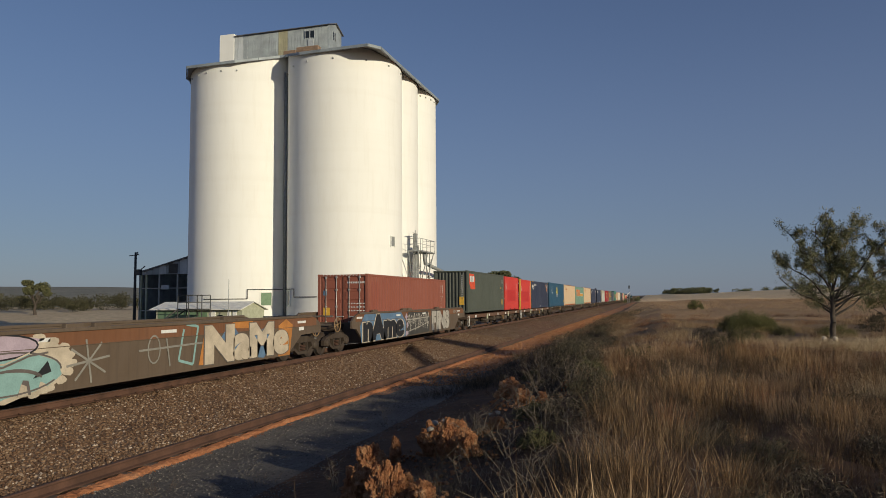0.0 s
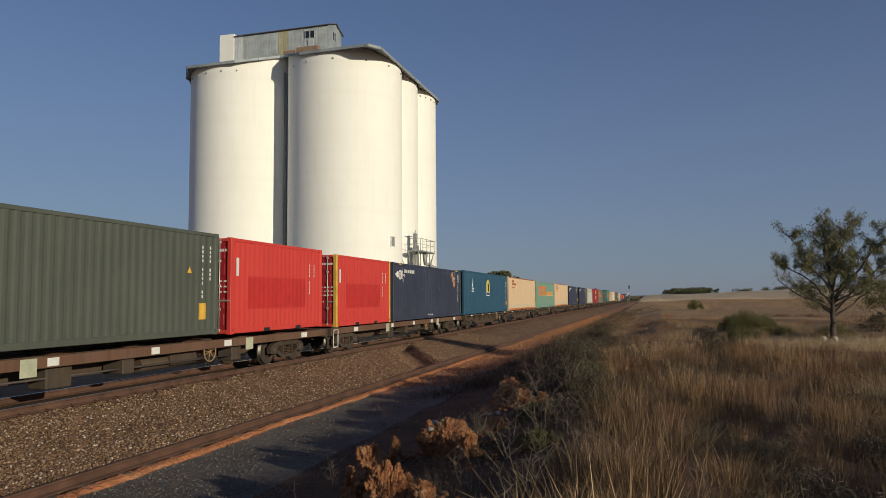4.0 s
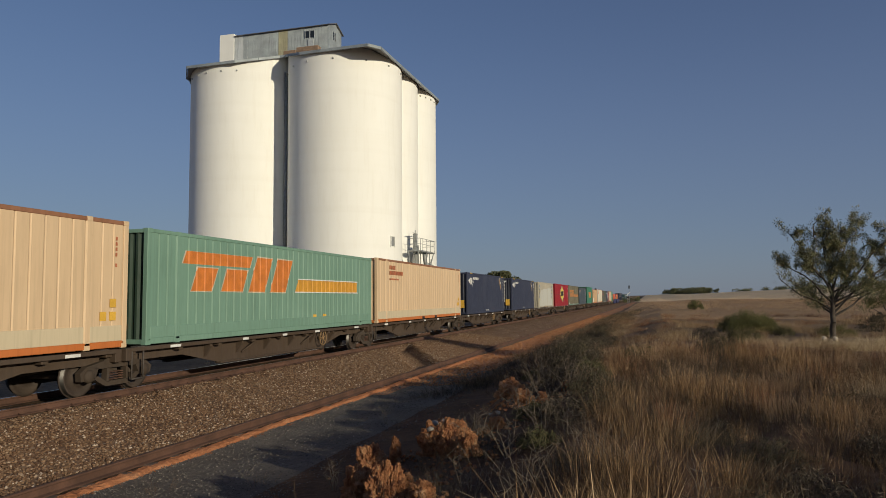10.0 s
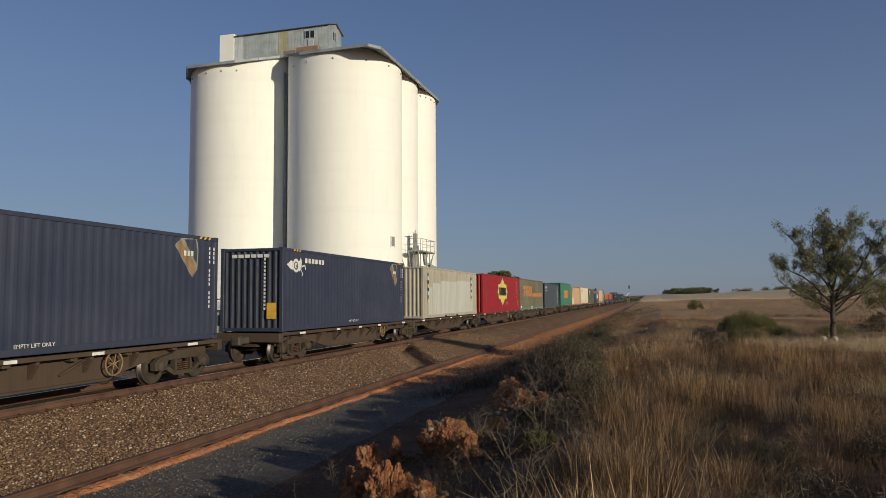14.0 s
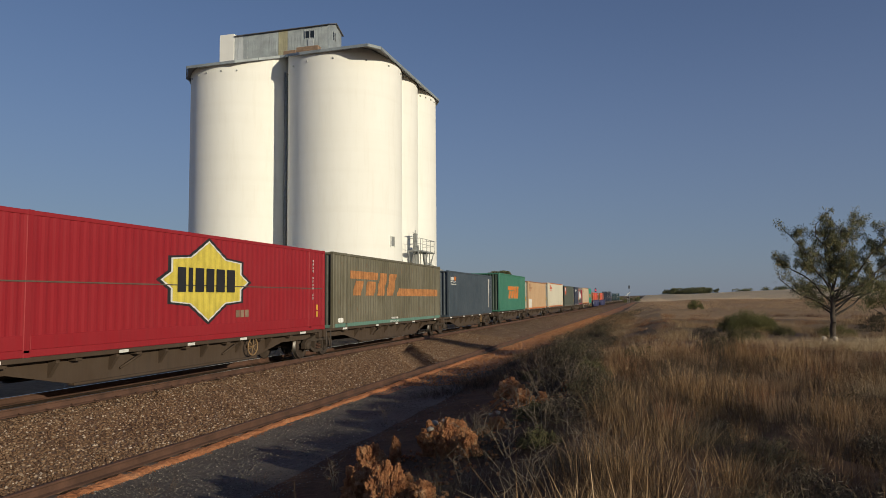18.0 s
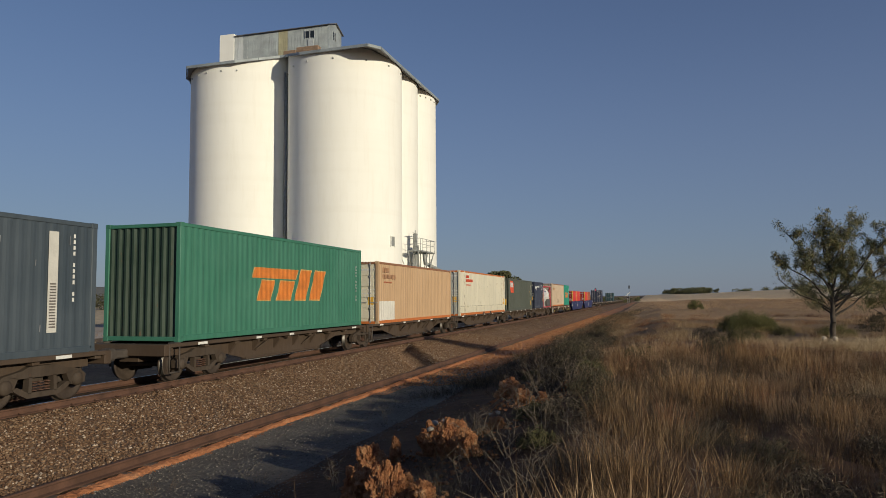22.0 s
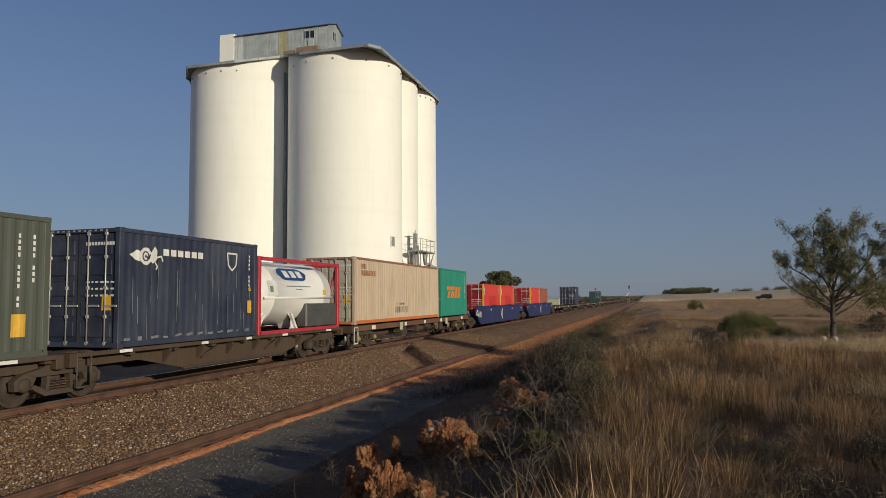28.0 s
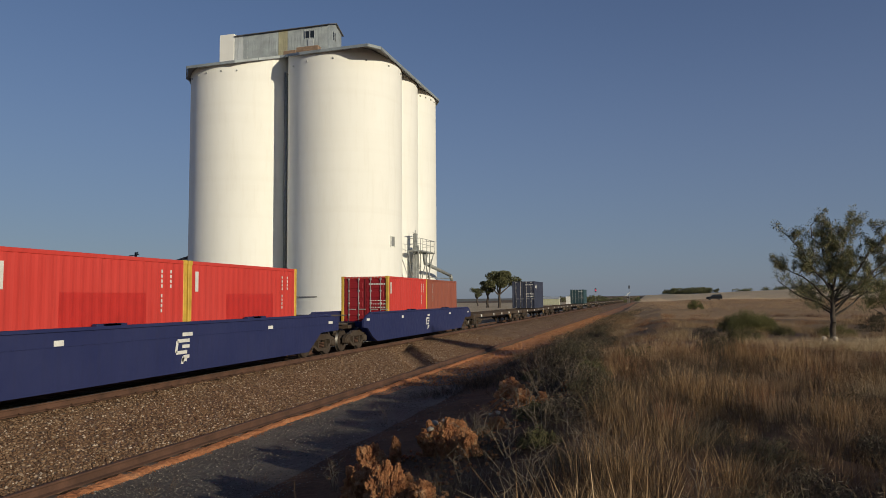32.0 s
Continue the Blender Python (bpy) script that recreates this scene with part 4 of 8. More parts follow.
def corrugated(g, axis_len, z0, z1, at, along, out, pitch=0.278, depth=0.028, mat=0, groove=False):
    """A corrugated wall. along 'y': faces out in x (out = +1 or -1); along 'x': faces out in y."""
    n, p = rib_count(axis_len, pitch)
    prof = [((k + f) * p, q * depth) for k in range(n) for f, q in (GROOVE if groove else RIB)]
    prof.append((axis_len, 0.0))
    vs = []
    for a, d in prof:
        for z in (z0, z1):
            vs.append((at[0] + out * d, at[1] + a, z) if along == "y" else (at[0] + a, at[1] + out * d, z))
    fs = []
    for i in range(len(prof) - 1):
        q = (2 * i, 2 * i + 2, 2 * i + 3, 2 * i + 1)
        flip = (along == "y" and out < 0) or (along == "x" and out > 0)
        fs.append(q[::-1] if flip else q)
    return g.add(vs, fs, mat)


M_casting = plain("corner_casting", (0.1, 0.09, 0.085), 0.8, 0.2, 0.3)
M_rod = plain("galvanised_lock_rod", (0.5, 0.48, 0.45), 0.5, 0.5, 0.2)
M_gasket = plain("black_gasket", (0.02, 0.02, 0.02), 0.8, 0, 0.1)
M_placard = plain("yellow_placard", (0.72, 0.42, 0.05), 0.6, 0, 0.15)
M_text = plain("white_lettering", (0.72, 0.71, 0.68), 0.6, 0, 0.15)


def bars(parent, x, y, z, widths, h=0.09, gap=0.05, mat=None, d=0.004, face="x", name="lettering"):
    """Writing that cannot be read: a row of plain bars of its size and colour."""
    g = G()
    p = 0.0
    for w in widths:
        if face == "x":
            box(g, x, x + d, y + p, y + p + w, z, z + h)
        else:
            box(g, y + p, y + p + w, x - d, x, z, z + h)
        p += w + gap
    return part(name, g, mat or M_text, parent)


def column_bars(parent, x, y, z, n, mat=None, w=0.055, h=0.085):
    g = G()
    for k in range(n):
        if k % 5 != 4:
            box(g, x, x + 0.004, y, y + w, z - k * (h + 0.04) - h, z - k * (h + 0.04))
    return part("lettering", g, mat or M_text, parent)


RIBS = {}                            # container name: (place along the side, depth of the sheet below its outer face)


def decal(parent, poly, x, mat, name="emblem", d=0.004, label=""):
    """A painted shape on a side wall, poly in (y, z); on a pressed sheet it follows the ribs."""
    g = G()
    ribs = RIBS.get(parent.name)
    lo, hi = min(p[0] for p in poly), max(p[0] for p in poly)
    if ribs and hi - lo > 0.3:
        base = x - SIDE + 0.002
        ys = sorted({lo, hi} | {p[0] for p in poly} | {y for y, _ in ribs if lo < y < hi})
        ys = [y for i, y in enumerate(ys) if i == 0 or y - ys[i - 1] > 1e-4]
        ry, rx = [r[0] for r in ribs], [r[1] for r in ribs]
        vs, fs = [], []
        for y0, y1 in zip(ys, ys[1:]):
            ends = []
            for y in (y0 + (y1 - y0) * 0.001, y1 - (y1 - y0) * 0.001):
                cut = sorted(q[1] + (p[1] - q[1]) * (y - q[0]) / (p[0] - q[0]) for p, q in zip(poly, poly[1:] + poly[:1]) if (p[0] - y) * (q[0] - y) < 0)
                ends.append((y, cut[0], cut[-1]) if len(cut) >= 2 else None)
            if None in ends:
                continue
            o = len(vs)
            for y, z0, z1 in ends:
                xx = SIDE - 0.013 + float(np.interp(y, ry, rx)) + base
                vs += [(xx, y, z0), (xx, y, z1)]
            fs.append((o, o + 2, o + 3, o + 1))
        g.add(vs, fs)
    else:
        prism(g, poly, x, x + d)
    return part(name, g, mat, parent, label)


def container(length, height, paint, label, doors=False, posts=None, rail=None, recess=0.0, sides=0.278, door_paint=None, group="containers on the train", castings=None, top=None, depth=0.017, end=None, groove=False):
    """A shipping container; origin at the middle of its front bottom edge, body towards +y, +x side seen."""
    t = thing("shipping_container", label, "shipping container", group)
    W, L, Hh = 2.438, length, height
    w = W / 2
    posts, rail = posts or paint, rail or paint
    hb = 0.16
    p48 = L > 13
    cut = 1.22 if p48 else 0.0
    for s in (-1, 1):
        g = G()
        seg = [(0.12, L - 0.12)] if not p48 else [(0.12, cut - 0.08), (cut + 0.08, L - cut - 0.08), (L - cut + 0.08, L - 0.12)]
        line = []
        for a, b in seg:
            n, pitch = rib_count(b - a, 0.36 if groove else sides)
            for k in range(n):
                line += [(a + (k + f) * pitch, q * depth) for f, q in (GROOVE if groove else RIB)]
            line += [(b, 0.0), (b + 0.001, 0.012), (b + 0.159, 0.012)]
        RIBS[t.name] = line
        for a, b in seg:
            corrugated(g, b - a, hb, Hh - 0.1, (s * (w - 0.012), a, 0), "y", s, 0.36 if groove else sides, depth, 0, groove)
        part("side_panel", g, paint, t)
        g = G()
        box(g, s * (w - 0.035) - 0.035, s * (w - 0.035) + 0.035, 0.1, L - 0.1, Hh - 0.11, Hh - 0.01, 0.012)
        part("top_rail", g, top or paint, t)
        g = G()
        box(g, s * (w - 0.035) - 0.035, s * (w - 0.035) + 0.035, 0.1, L - 0.1, 0.02, hb + 0.01, 0.012)
        part("bottom_rail", g, rail, t)
        ys = [(0.0, 0.15), (L - 0.15, L)] + ([(cut - 0.08, cut + 0.08), (L - cut - 0.08, L - cut + 0.08)] if p48 else [])
        for a, b in ys:
            g = G()
            box(g, s * (w - 0.07) - 0.07, s * (w - 0.07) + 0.07, a, b, 0.1, Hh - 0.1, 0.014)
            part("corner_post", g, posts, t)
            for z0, z1 in ((0.0, 0.118), (Hh - 0.118, Hh)):
                g = G()
                a2, b2 = (a - 0.004, a + 0.178) if a < L / 2 else (b - 0.178, b + 0.004)
                box(g, s * (w - 0.08) - 0.084, s * (w - 0.08) + 0.084, a2, b2, z0, z1, 0.012)
                part("corner_casting", g, castings or posts, t)
    # roof, a little hollow between the rails
    g = G()
    n = 40 if L > 8 else 20
    vs = []
    for k in range(n + 1):
        y = 0.1 + (L - 0.2) * k / n
        z = Hh - 0.03 - (0.02 if k % 2 else 0.0)
        vs += [(-w + 0.05, y, z), (w - 0.05, y, z)]
    g.add(vs, [(2 * k, 2 * k + 1, 2 * k + 3, 2 * k + 2) for k in range(n)])
    part("roof_panel", g, paint, t)
    for y in (0.0, L - 0.1):
        for z0, z1, nm in ((0.02, 0.14, "end_sill"), (Hh - 0.12, Hh - 0.02, "end_header")):
            g = G()
            box(g, -w + 0.12, w - 0.12, y, y + 0.1, z0, z1, 0.012)
            part(nm, g, rail if nm == "end_sill" else (top or paint), t)
    g = G()
    corrugated(g, W - 0.28, 0.13, Hh - 0.11, (-w + 0.14, L - 0.03, 0), "x", 1, 0.25, 0.045)
    part("end_panel", g, paint, t)
    if doors:
        dp = door_paint or paint
        for s in (-1, 1):
            x0, x1 = (-w + 0.14, -0.008) if s < 0 else (0.008, w - 0.14)
            g = G()
            box(g, x0, x1, 0.05, 0.09, 0.14, Hh - 0.13, 0.01)
            nb = 5
            for k in range(nb):
                z = 0.2 + (Hh - 0.42) * k / nb
                box(g, x0 + 0.1, x1 - 0.1, 0.028, 0.052, z + 0.06, z + (Hh - 0.42) / nb - 0.06, 0.02)
            d = part("door", g, dp, t)
            for x in (x0 + 0.26, x1 - 0.3) if s < 0 else (x0 + 0.3, x1 - 0.26):
                g = G()
                tube(g, (x, 0.01, 0.06), (x, 0.01, Hh - 0.06), 0.018, None, 8)
                for z in (0.12, 0.75, Hh * 0.5, Hh - 0.7, Hh - 0.14):
                    box(g, x - 0.045, x + 0.045, -0.005, 0.04, z - 0.04, z + 0.04, 0.006)
                box(g, x - 0.02, x + 0.36, -0.012, 0.012, 0.98, 1.03, 0.006)
                part("lock_rod", g, M_rod, d, "galvanised lock rod")
            g = G()
            box(g, x0 - 0.012, x0 + 0.01, 0.03, 0.085, 0.14, Hh - 0.13)
            part("gasket", g, M_gasket, d)
        bars(t, -0.002, -0.95, Hh - 0.085, [0.06] * 12, 0.04, 0.1, M_rod, 0.004, "y", "hazard_ticks")
        bars(t, 0.024, 0.22, Hh - 0.42, [0.06] * 10, 0.08, 0.025, None, 0.004, "y")
        for k in range(3):
            bars(t, 0.024, 0.25, Hh * 0.54 - k * 0.16, [0.1, 0.05, 0.08, 0.12, 0.06, 0.1], 0.045, 0.06, None, 0.004, "y")
    else:
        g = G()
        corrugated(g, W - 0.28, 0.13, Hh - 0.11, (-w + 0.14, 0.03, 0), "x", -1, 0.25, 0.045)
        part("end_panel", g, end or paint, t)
    return t


def rib_patch(t, L, k0, k1, z0, z1, mat, name, label="", depth=0.017, lift=0.003, pitch=0.278):
    """A repainted field that follows the ribs k0 to k1 of a side."""
    n = max(3, round((L - 0.24) / pitch))
    p = (L - 0.24) / n
    g = G()
    x = 1.219 - 0.012 + lift
    vs = []
    for k in range(k0, k1):
        for f, d in ((0.0, 0.0), (0.26, 0.0), (0.5, -depth), (0.76, -depth)):
            y = 0.12 + (k + f) * p
            vs += [(x + d, y, z0), (x + d, y, z1)]
    g.add(vs, [(2 * i, 2 * i + 2, 2 * i + 3, 2 * i + 1) for i in range(len(vs) // 2 - 1)])
    return part(name, g, mat, t, label)


def tank(label):
    """A tank container in a red frame."""
    t = thing("tank_container", label, "tank container", "containers on the train")
    L, Hh, w = 6.058, 2.55, 1.219
    for s in (-1, 1):
        for y in (0.08, L - 0.08):
            g = G()
            box(g, s * (w - 0.07) - 0.07, s * (w - 0.07) + 0.07, y - 0.08, y + 0.08, 0, Hh, 0.015)
            part("corner_post", g, M_tank_red, t)
        for z in (0.07, Hh - 0.07):
            g = G()
            box(g, s * (w - 0.05) - 0.05, s * (w - 0.05) + 0.05, 0.1, L - 0.1, z - 0.06, z + 0.06, 0.012)
            part("frame_rail", g, M_tank_red, t)
    for y in (0.06, L - 0.06):
        for z in (0.07, Hh - 0.07):
            g = G()
            box(g, -w + 0.1, w - 0.1, y - 0.05, y + 0.05, z - 0.06, z + 0.06, 0.012)
            part("end_rail", g, M_tank_red, t)
        for sx in (-1, 1):
            g = G()
            tube(g, (sx * 1.1, y, Hh - 0.15), (sx * 0.45, y, 0.15), 0.045, None, 8)
            part("end_brace", g, M_tank_red, t)
    r = 1.13
    prof = [(0.26, 0.0), (0.27, 0.4), (0.32, 0.78), (0.42, 1.02), (0.62, r)]
    prof += [(y, r + dz) for y, dz in ((1.1, 0), (1.12, 0.012), (1.2, 0.012), (1.22, 0), (4.8, 0), (4.82, 0.012), (4.9, 0.012), (4.92, 0))]
    prof += [(L - 0.62, r), (L - 0.42, 1.02), (L - 0.32, 0.78), (L - 0.27, 0.4), (L - 0.26, 0.0)]
    g = G()
    lathe(g, prof, (0, 0, Hh / 2 + 0.08), "y", 40)
    part("barrel", g, M_tank_white, t, "glossy white tank barrel")
    g = G()
    lathe(g, [(0.5, 0.0), (0.5, 0.04), (L - 0.5, 0.04), (L - 0.5, 0.0)], (1.125, 0, 1.2), "y", 8)
    part("cladding_band", g, M_tank_white, t)
    g = G()
    box(g, 0.75, 1.16, 3.35, L - 0.2, 0.15, 1.0, 0.03)
    part("side_cabinet", g, M_grey_dark, t, "dark grey side cabinet")
    for y, d in ((0.3, 0.45), (2.95, -0.4)):
        g = G()
        prism(g, [(y, 0.12), (y + 0.3 * (1 if d > 0 else -1), 0.12), (y + d + 0.1, 0.62), (y + d - 0.1, 0.66)], 0.85, 0.9)
        prism(g, [(y - 0.06, 0.12), (y + 0.06, 0.12), (y + d + 0.05, 0.66), (y + d - 0.05, 0.66)], 0.3, 1.0)
        part("saddle", g, M_tank_white, t)
    g = G()
    box(g, 1.155, 1.168, 3.42, L - 0.26, 0.22, 0.72, 0.004)
    box(g, 1.155, 1.168, 3.42, L - 0.26, 0.76, 0.97, 0.004)
    box(g, 1.165, 1.19, 5.0, 5.08, 0.66, 0.8, 0.004)
    part("cabinet_door", g, M_grey_dark, t)
    g = G()
    def curve_patch(y0, y1, a0, a1, rr, rad=None):
        q = []
        for i in range(13):
            y = y0 + (y1 - y0) * i / 12
            k = 1.0
            if rad:
                e = min(y - y0, y1 - y) / rad
                k = math.sqrt(max(0.02, 1 - max(0.0, 1 - e) ** 2))
            m0, hh = (a0 + a1) / 2, (a1 - a0) / 2 * k
            for j in range(5):
                a = radians(m0 - hh + 2 * hh * j / 4)
                q.append((rr * math.cos(a), y, Hh / 2 + 0.08 + rr * math.sin(a)))
        return q, [(i * 5 + j, i * 5 + 5 + j, i * 5 + 6 + j, i * 5 + 1 + j) for i in range(12) for j in range(4)]
    g = G()
    g.add(*curve_patch(1.55, 3.75, 22, 52, r + 0.016, 0.55), 0, True)
    part("emblem", g, M_text, t)
    g = G()
    g.add(*curve_patch(1.62, 3.68, 23.5, 50.5, r + 0.021, 0.5), 0, True)
    part("emblem_field", g, M_logo_blue, t, "dark blue rounded emblem")
    for y0 in (2.05, 2.53, 3.01):
        g = G()
        g.add(*curve_patch(y0, y0 + 0.34, 29, 44, r + 0.026), 0, True)
        part("emblem_bar", g, M_text, t)
    g = G()
    g.add(*curve_patch(0.75, 1.35, -4, 22, r + 0.016), 0, True)
    part("label_plate", g, M_text, t)
    g = G()
    g.add(*curve_patch(0.85, 1.05, 2, 12, r + 0.021), 0, True)
    part("hazard_mark", g, M_green, t)
    g = G()
    g.add(*curve_patch(4.75, 4.98, -2, 8, r + 0.018), 0, True)
    part("hazard_mark", g, M_placard, t)
    g = G()
    g.add(*curve_patch(2.0, 3.75, 12, 14, r + 0.016), 0, True)
    g.add(*curve_patch(2.6, 3.1, 7, 8.5, r + 0.016), 0, True)
    part("lettering", g, M_grey_steel, t)
    g = G()
    tube(g, (0.35, 0.55, 0.25), (0.75, 0.5, 0.1), 0.06, None, 8)
    ring(g, (0.8, 0.5, 0.3), (1, 0, 0), 0.12, 0.02, 14)
    part("outlet_valve", g, M_rod, t)
    return t


# *_end paints: darker end walls, partly grime, partly the ends' shade in the colour
C = {k: steel_paint("paint_" + k, col, fade, rust) for k, (col, fade, rust) in dict(
    brick=((0.27, 0.088, 0.055), 0.18, 0.18), olive=((0.075, 0.085, 0.068), 0.2, 0.12), red=((0.56, 0.048, 0.036), 0.15, 0.05),
    navy=((0.03, 0.036, 0.066), 0.25, 0.12), teal=((0.022, 0.078, 0.138), 0.18, 0.08), cream=((0.62, 0.45, 0.28), 0.18, 0.17),
    jade=((0.16, 0.275, 0.21), 0.25, 0.14), grey=((0.38, 0.345, 0.27), 0.5, 0.38), crimson=((0.28, 0.013, 0.019), 0.12, 0.08),
    drab=((0.122, 0.11, 0.072), 0.6, 0.75), pale_rail=((0.12, 0.225, 0.18), 0.25, 0.2), seagreen=((0.022, 0.225, 0.16), 0.15, 0.12), slate=((0.050, 0.067, 0.085), 0.3, 0.14), green_shaded_end=((0.022, 0.045, 0.03), 0.35, 0.5), teal_shaded_end=((0.014, 0.035, 0.05), 0.3, 0.4), navy_shaded_end=((0.02, 0.024, 0.042), 0.25, 0.2), olive_shaded_end=((0.05, 0.055, 0.045), 0.25, 0.3), green=((0.042, 0.165, 0.11), 0.32, 0.25),
    rust_rail=((0.27, 0.125, 0.065), 0.3, 0.4), tan=((0.45, 0.3, 0.175), 0.25, 0.25), ivory=((0.62, 0.58, 0.46), 0.2, 0.2), grey_door=((0.4, 0.41, 0.38), 0.3, 0.3), sand=((0.46, 0.36, 0.26), 0.35, 0.25),
    blue=((0.02, 0.026, 0.095), 0.12, 0.05), brown=((0.115, 0.082, 0.055), 0.25, 0.2), orange=((0.50, 0.15, 0.035), 0.2, 0.15),
    scuffed=((0.47, 0.47, 0.43), 0.15, 0.08), sea=((0.025, 0.062, 0.075), 0.25, 0.2), rustred=((0.27, 0.08, 0.05), 0.2, 0.2), midblue=((0.021, 0.028, 0.055), 0.6, 0.2)).items()}
M_tank_red = plain("tank_frame_red", (0.45, 0.035, 0.05), 0.5, 0, 0.15)
M_tank_white = plain("tank_white", (0.8, 0.79, 0.76), 0.28, 0, 0.06, 40, 1, 0.0)
M_grey_dark = plain("dark_grey_sheet", (0.1, 0.1, 0.095), 0.5, 0.2, 0.15)
M_logo_blue = plain("deep_blue_paint", (0.02, 0.06, 0.2), 0.5, 0, 0.1)
M_logo_red = plain("signal_red_paint", (0.65, 0.09, 0.035), 0.55, 0, 0.12)
M_logo_faded = plain("faded_orange_paint", (0.4, 0.17, 0.055), 0.75, 0, 0.35, 40, 2.5)
M_logo_orange = plain("orange_paint", (0.62, 0.19, 0.03), 0.6, 0, 0.2)
M_logo_yellow = plain("yellow_emblem_paint", (0.68, 0.55, 0.08), 0.55, 0, 0.15)
M_logo_faint = plain("worn_tan_lettering", (0.42, 0.235, 0.13), 0.75, 0, 0.3)
M_logo_rust = plain("faded_red_paint", (0.45, 0.15, 0.07), 0.65, 0, 0.25)
M_black = plain("black_paint", (0.02, 0.02, 0.022), 0.6, 0, 0.2)
M_patch = plain("pale_repair_paint", (0.62, 0.6, 0.55), 0.6, 0, 0.1)


def put(ob, s0, z=DECK, offset=0.0):
    """Sets a thing on the moving train at its chainage at the start."""
    y = s0 * K + offset
    y -= 0.08 * float(smooth(60, 120, y))
    ob.matrix_basis = pose(TRACK_X, y, z)
    moving.append((ob, y, z))
    return ob


SIDE = 1.219 + 0.001                 # just proud of the corrugated side
F20, F40, F48, HC = 6.058, 12.192, 14.63, 2.896

# -- the consist, front to rear


def load(s0, length, height, paint, label, deck=DECK, doors=False, **kw):
    return put(container(length, height, paint, label, doors, **kw), s0, deck)


brick = load(28.5, F40, HC, C["brick"], "brick-red corrugated shipping container standing in a well wagon", 0.38, True, depth=0.012)
olive = load(45.87, F40, HC, C["olive"], "dark olive-grey shipping container with a red emblem", DECK + 0.12, end=C["olive_shaded_end"])
# red containers get crimson doors: the shaded end's darker red, put into the paint
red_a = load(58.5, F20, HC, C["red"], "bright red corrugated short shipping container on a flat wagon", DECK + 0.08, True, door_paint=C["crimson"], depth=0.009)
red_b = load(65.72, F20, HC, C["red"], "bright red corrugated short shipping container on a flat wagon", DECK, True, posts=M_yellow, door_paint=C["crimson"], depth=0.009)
navy_a = load(72.09, F40, HC, C["navy"], "dark navy shipping container with a pale winged emblem", depth=0.014, end=C["navy_shaded_end"])
teal = load(85.36, F48, 3.0, C["teal"], "teal-blue long container with white and yellow emblems", depth=0.01, end=C["teal_shaded_end"])
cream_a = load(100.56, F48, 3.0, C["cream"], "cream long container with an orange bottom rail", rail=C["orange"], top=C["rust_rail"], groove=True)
jade = load(115.65, F48, 2.92, C["jade"], "pale green long container with an orange stripe emblem", groove=True, depth=0.022, end=C["green_shaded_end"])
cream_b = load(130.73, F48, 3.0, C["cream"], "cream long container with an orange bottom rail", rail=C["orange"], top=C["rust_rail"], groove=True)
navy_b = load(147.0, F40, HC, C["navy"], "dark navy shipping container with a pale winged emblem", depth=0.014, end=C["navy_shaded_end"])
navy_c = load(162.7, F40, HC, C["navy"], "dark navy shipping container with a pale winged emblem", depth=0.014, end=C["navy_shaded_end"])
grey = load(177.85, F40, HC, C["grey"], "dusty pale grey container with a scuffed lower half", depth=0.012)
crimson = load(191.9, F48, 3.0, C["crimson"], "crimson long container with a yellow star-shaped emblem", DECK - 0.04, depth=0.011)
drab = load(207.06, F48, 3.03, C["drab"], "faded olive-green long container with streaked sides and an orange emblem", DECK - 0.04, rail=C["pale_rail"], depth=0.036, end=C["olive_shaded_end"])
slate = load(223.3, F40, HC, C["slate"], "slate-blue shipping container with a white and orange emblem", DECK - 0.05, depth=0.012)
green = load(238.2, F40, 3.2, C["green"], "tall bright green container with an orange emblem", end=C["green_shaded_end"])
tan_a = load(252.15, F40, HC, C["tan"], "tan ribbed container with a pale patch and grey doors", DECK - 0.06, True, rail=C["orange"], door_paint=C["ivory"], depth=0.036, top=C["rust_rail"])
ivory = load(266.3, F48, 3.0, C["ivory"], "ivory long container with orange rails and red lettering", DECK - 0.04, True, rail=C["orange"], top=C["orange"], groove=True, depth=0.01, door_paint=C["grey_door"])
olive_b = load(282.68, F40, HC, C["olive"], "dark olive-grey shipping container with a red emblem", DECK - 0.05)
navy_20 = load(296.65, F20, 2.87, C["midblue"], "scuffed navy short container with white lock rods", DECK - 0.02, True)
tanker = put(tank("white tank container in a red steel frame"), 302.72, DECK - 0.04)
tan_b = load(310.2, F40, HC, C["sand"], "sand-coloured ribbed container with stained sides and grey doors", DECK + 0.02, True, rail=C["orange"], door_paint=C["grey"], depth=0.036, top=C["rust_rail"])
green_20 = load(322.68, F20, HC, C["seagreen"], "green short container with an orange emblem", DECK + 0.03, True)
# crimson doors again carry the end's shade in their colour
red_c = load(333.62, F20, 2.59, C["red"], "bright red short container with yellow posts in a well wagon", 0.64, True, posts=M_yellow, door_paint=C["crimson"], depth=0.009)
red_d = load(339.65, F20, 2.59, C["red"], "bright red short container with yellow posts in a well wagon", 0.64, False, posts=M_yellow, door_paint=C["crimson"], depth=0.009)
red_e = load(354.52, F20, 2.59, C["red"], "bright red short container with yellow posts in a well wagon", 0.66, True, posts=M_yellow, door_paint=C["crimson"], depth=0.009)
rust_f = load(360.6, F20, 2.59, C["rustred"], "rust-brown short container in a well wagon", 0.66)
dark_20 = load(397.65, F20, HC, C["navy"], "dark blue short container with white lock rods", DECK, True)
sea_20 = load(453.5, F20, 2.59, C["sea"], "dark teal short container with plain doors", DECK, True)

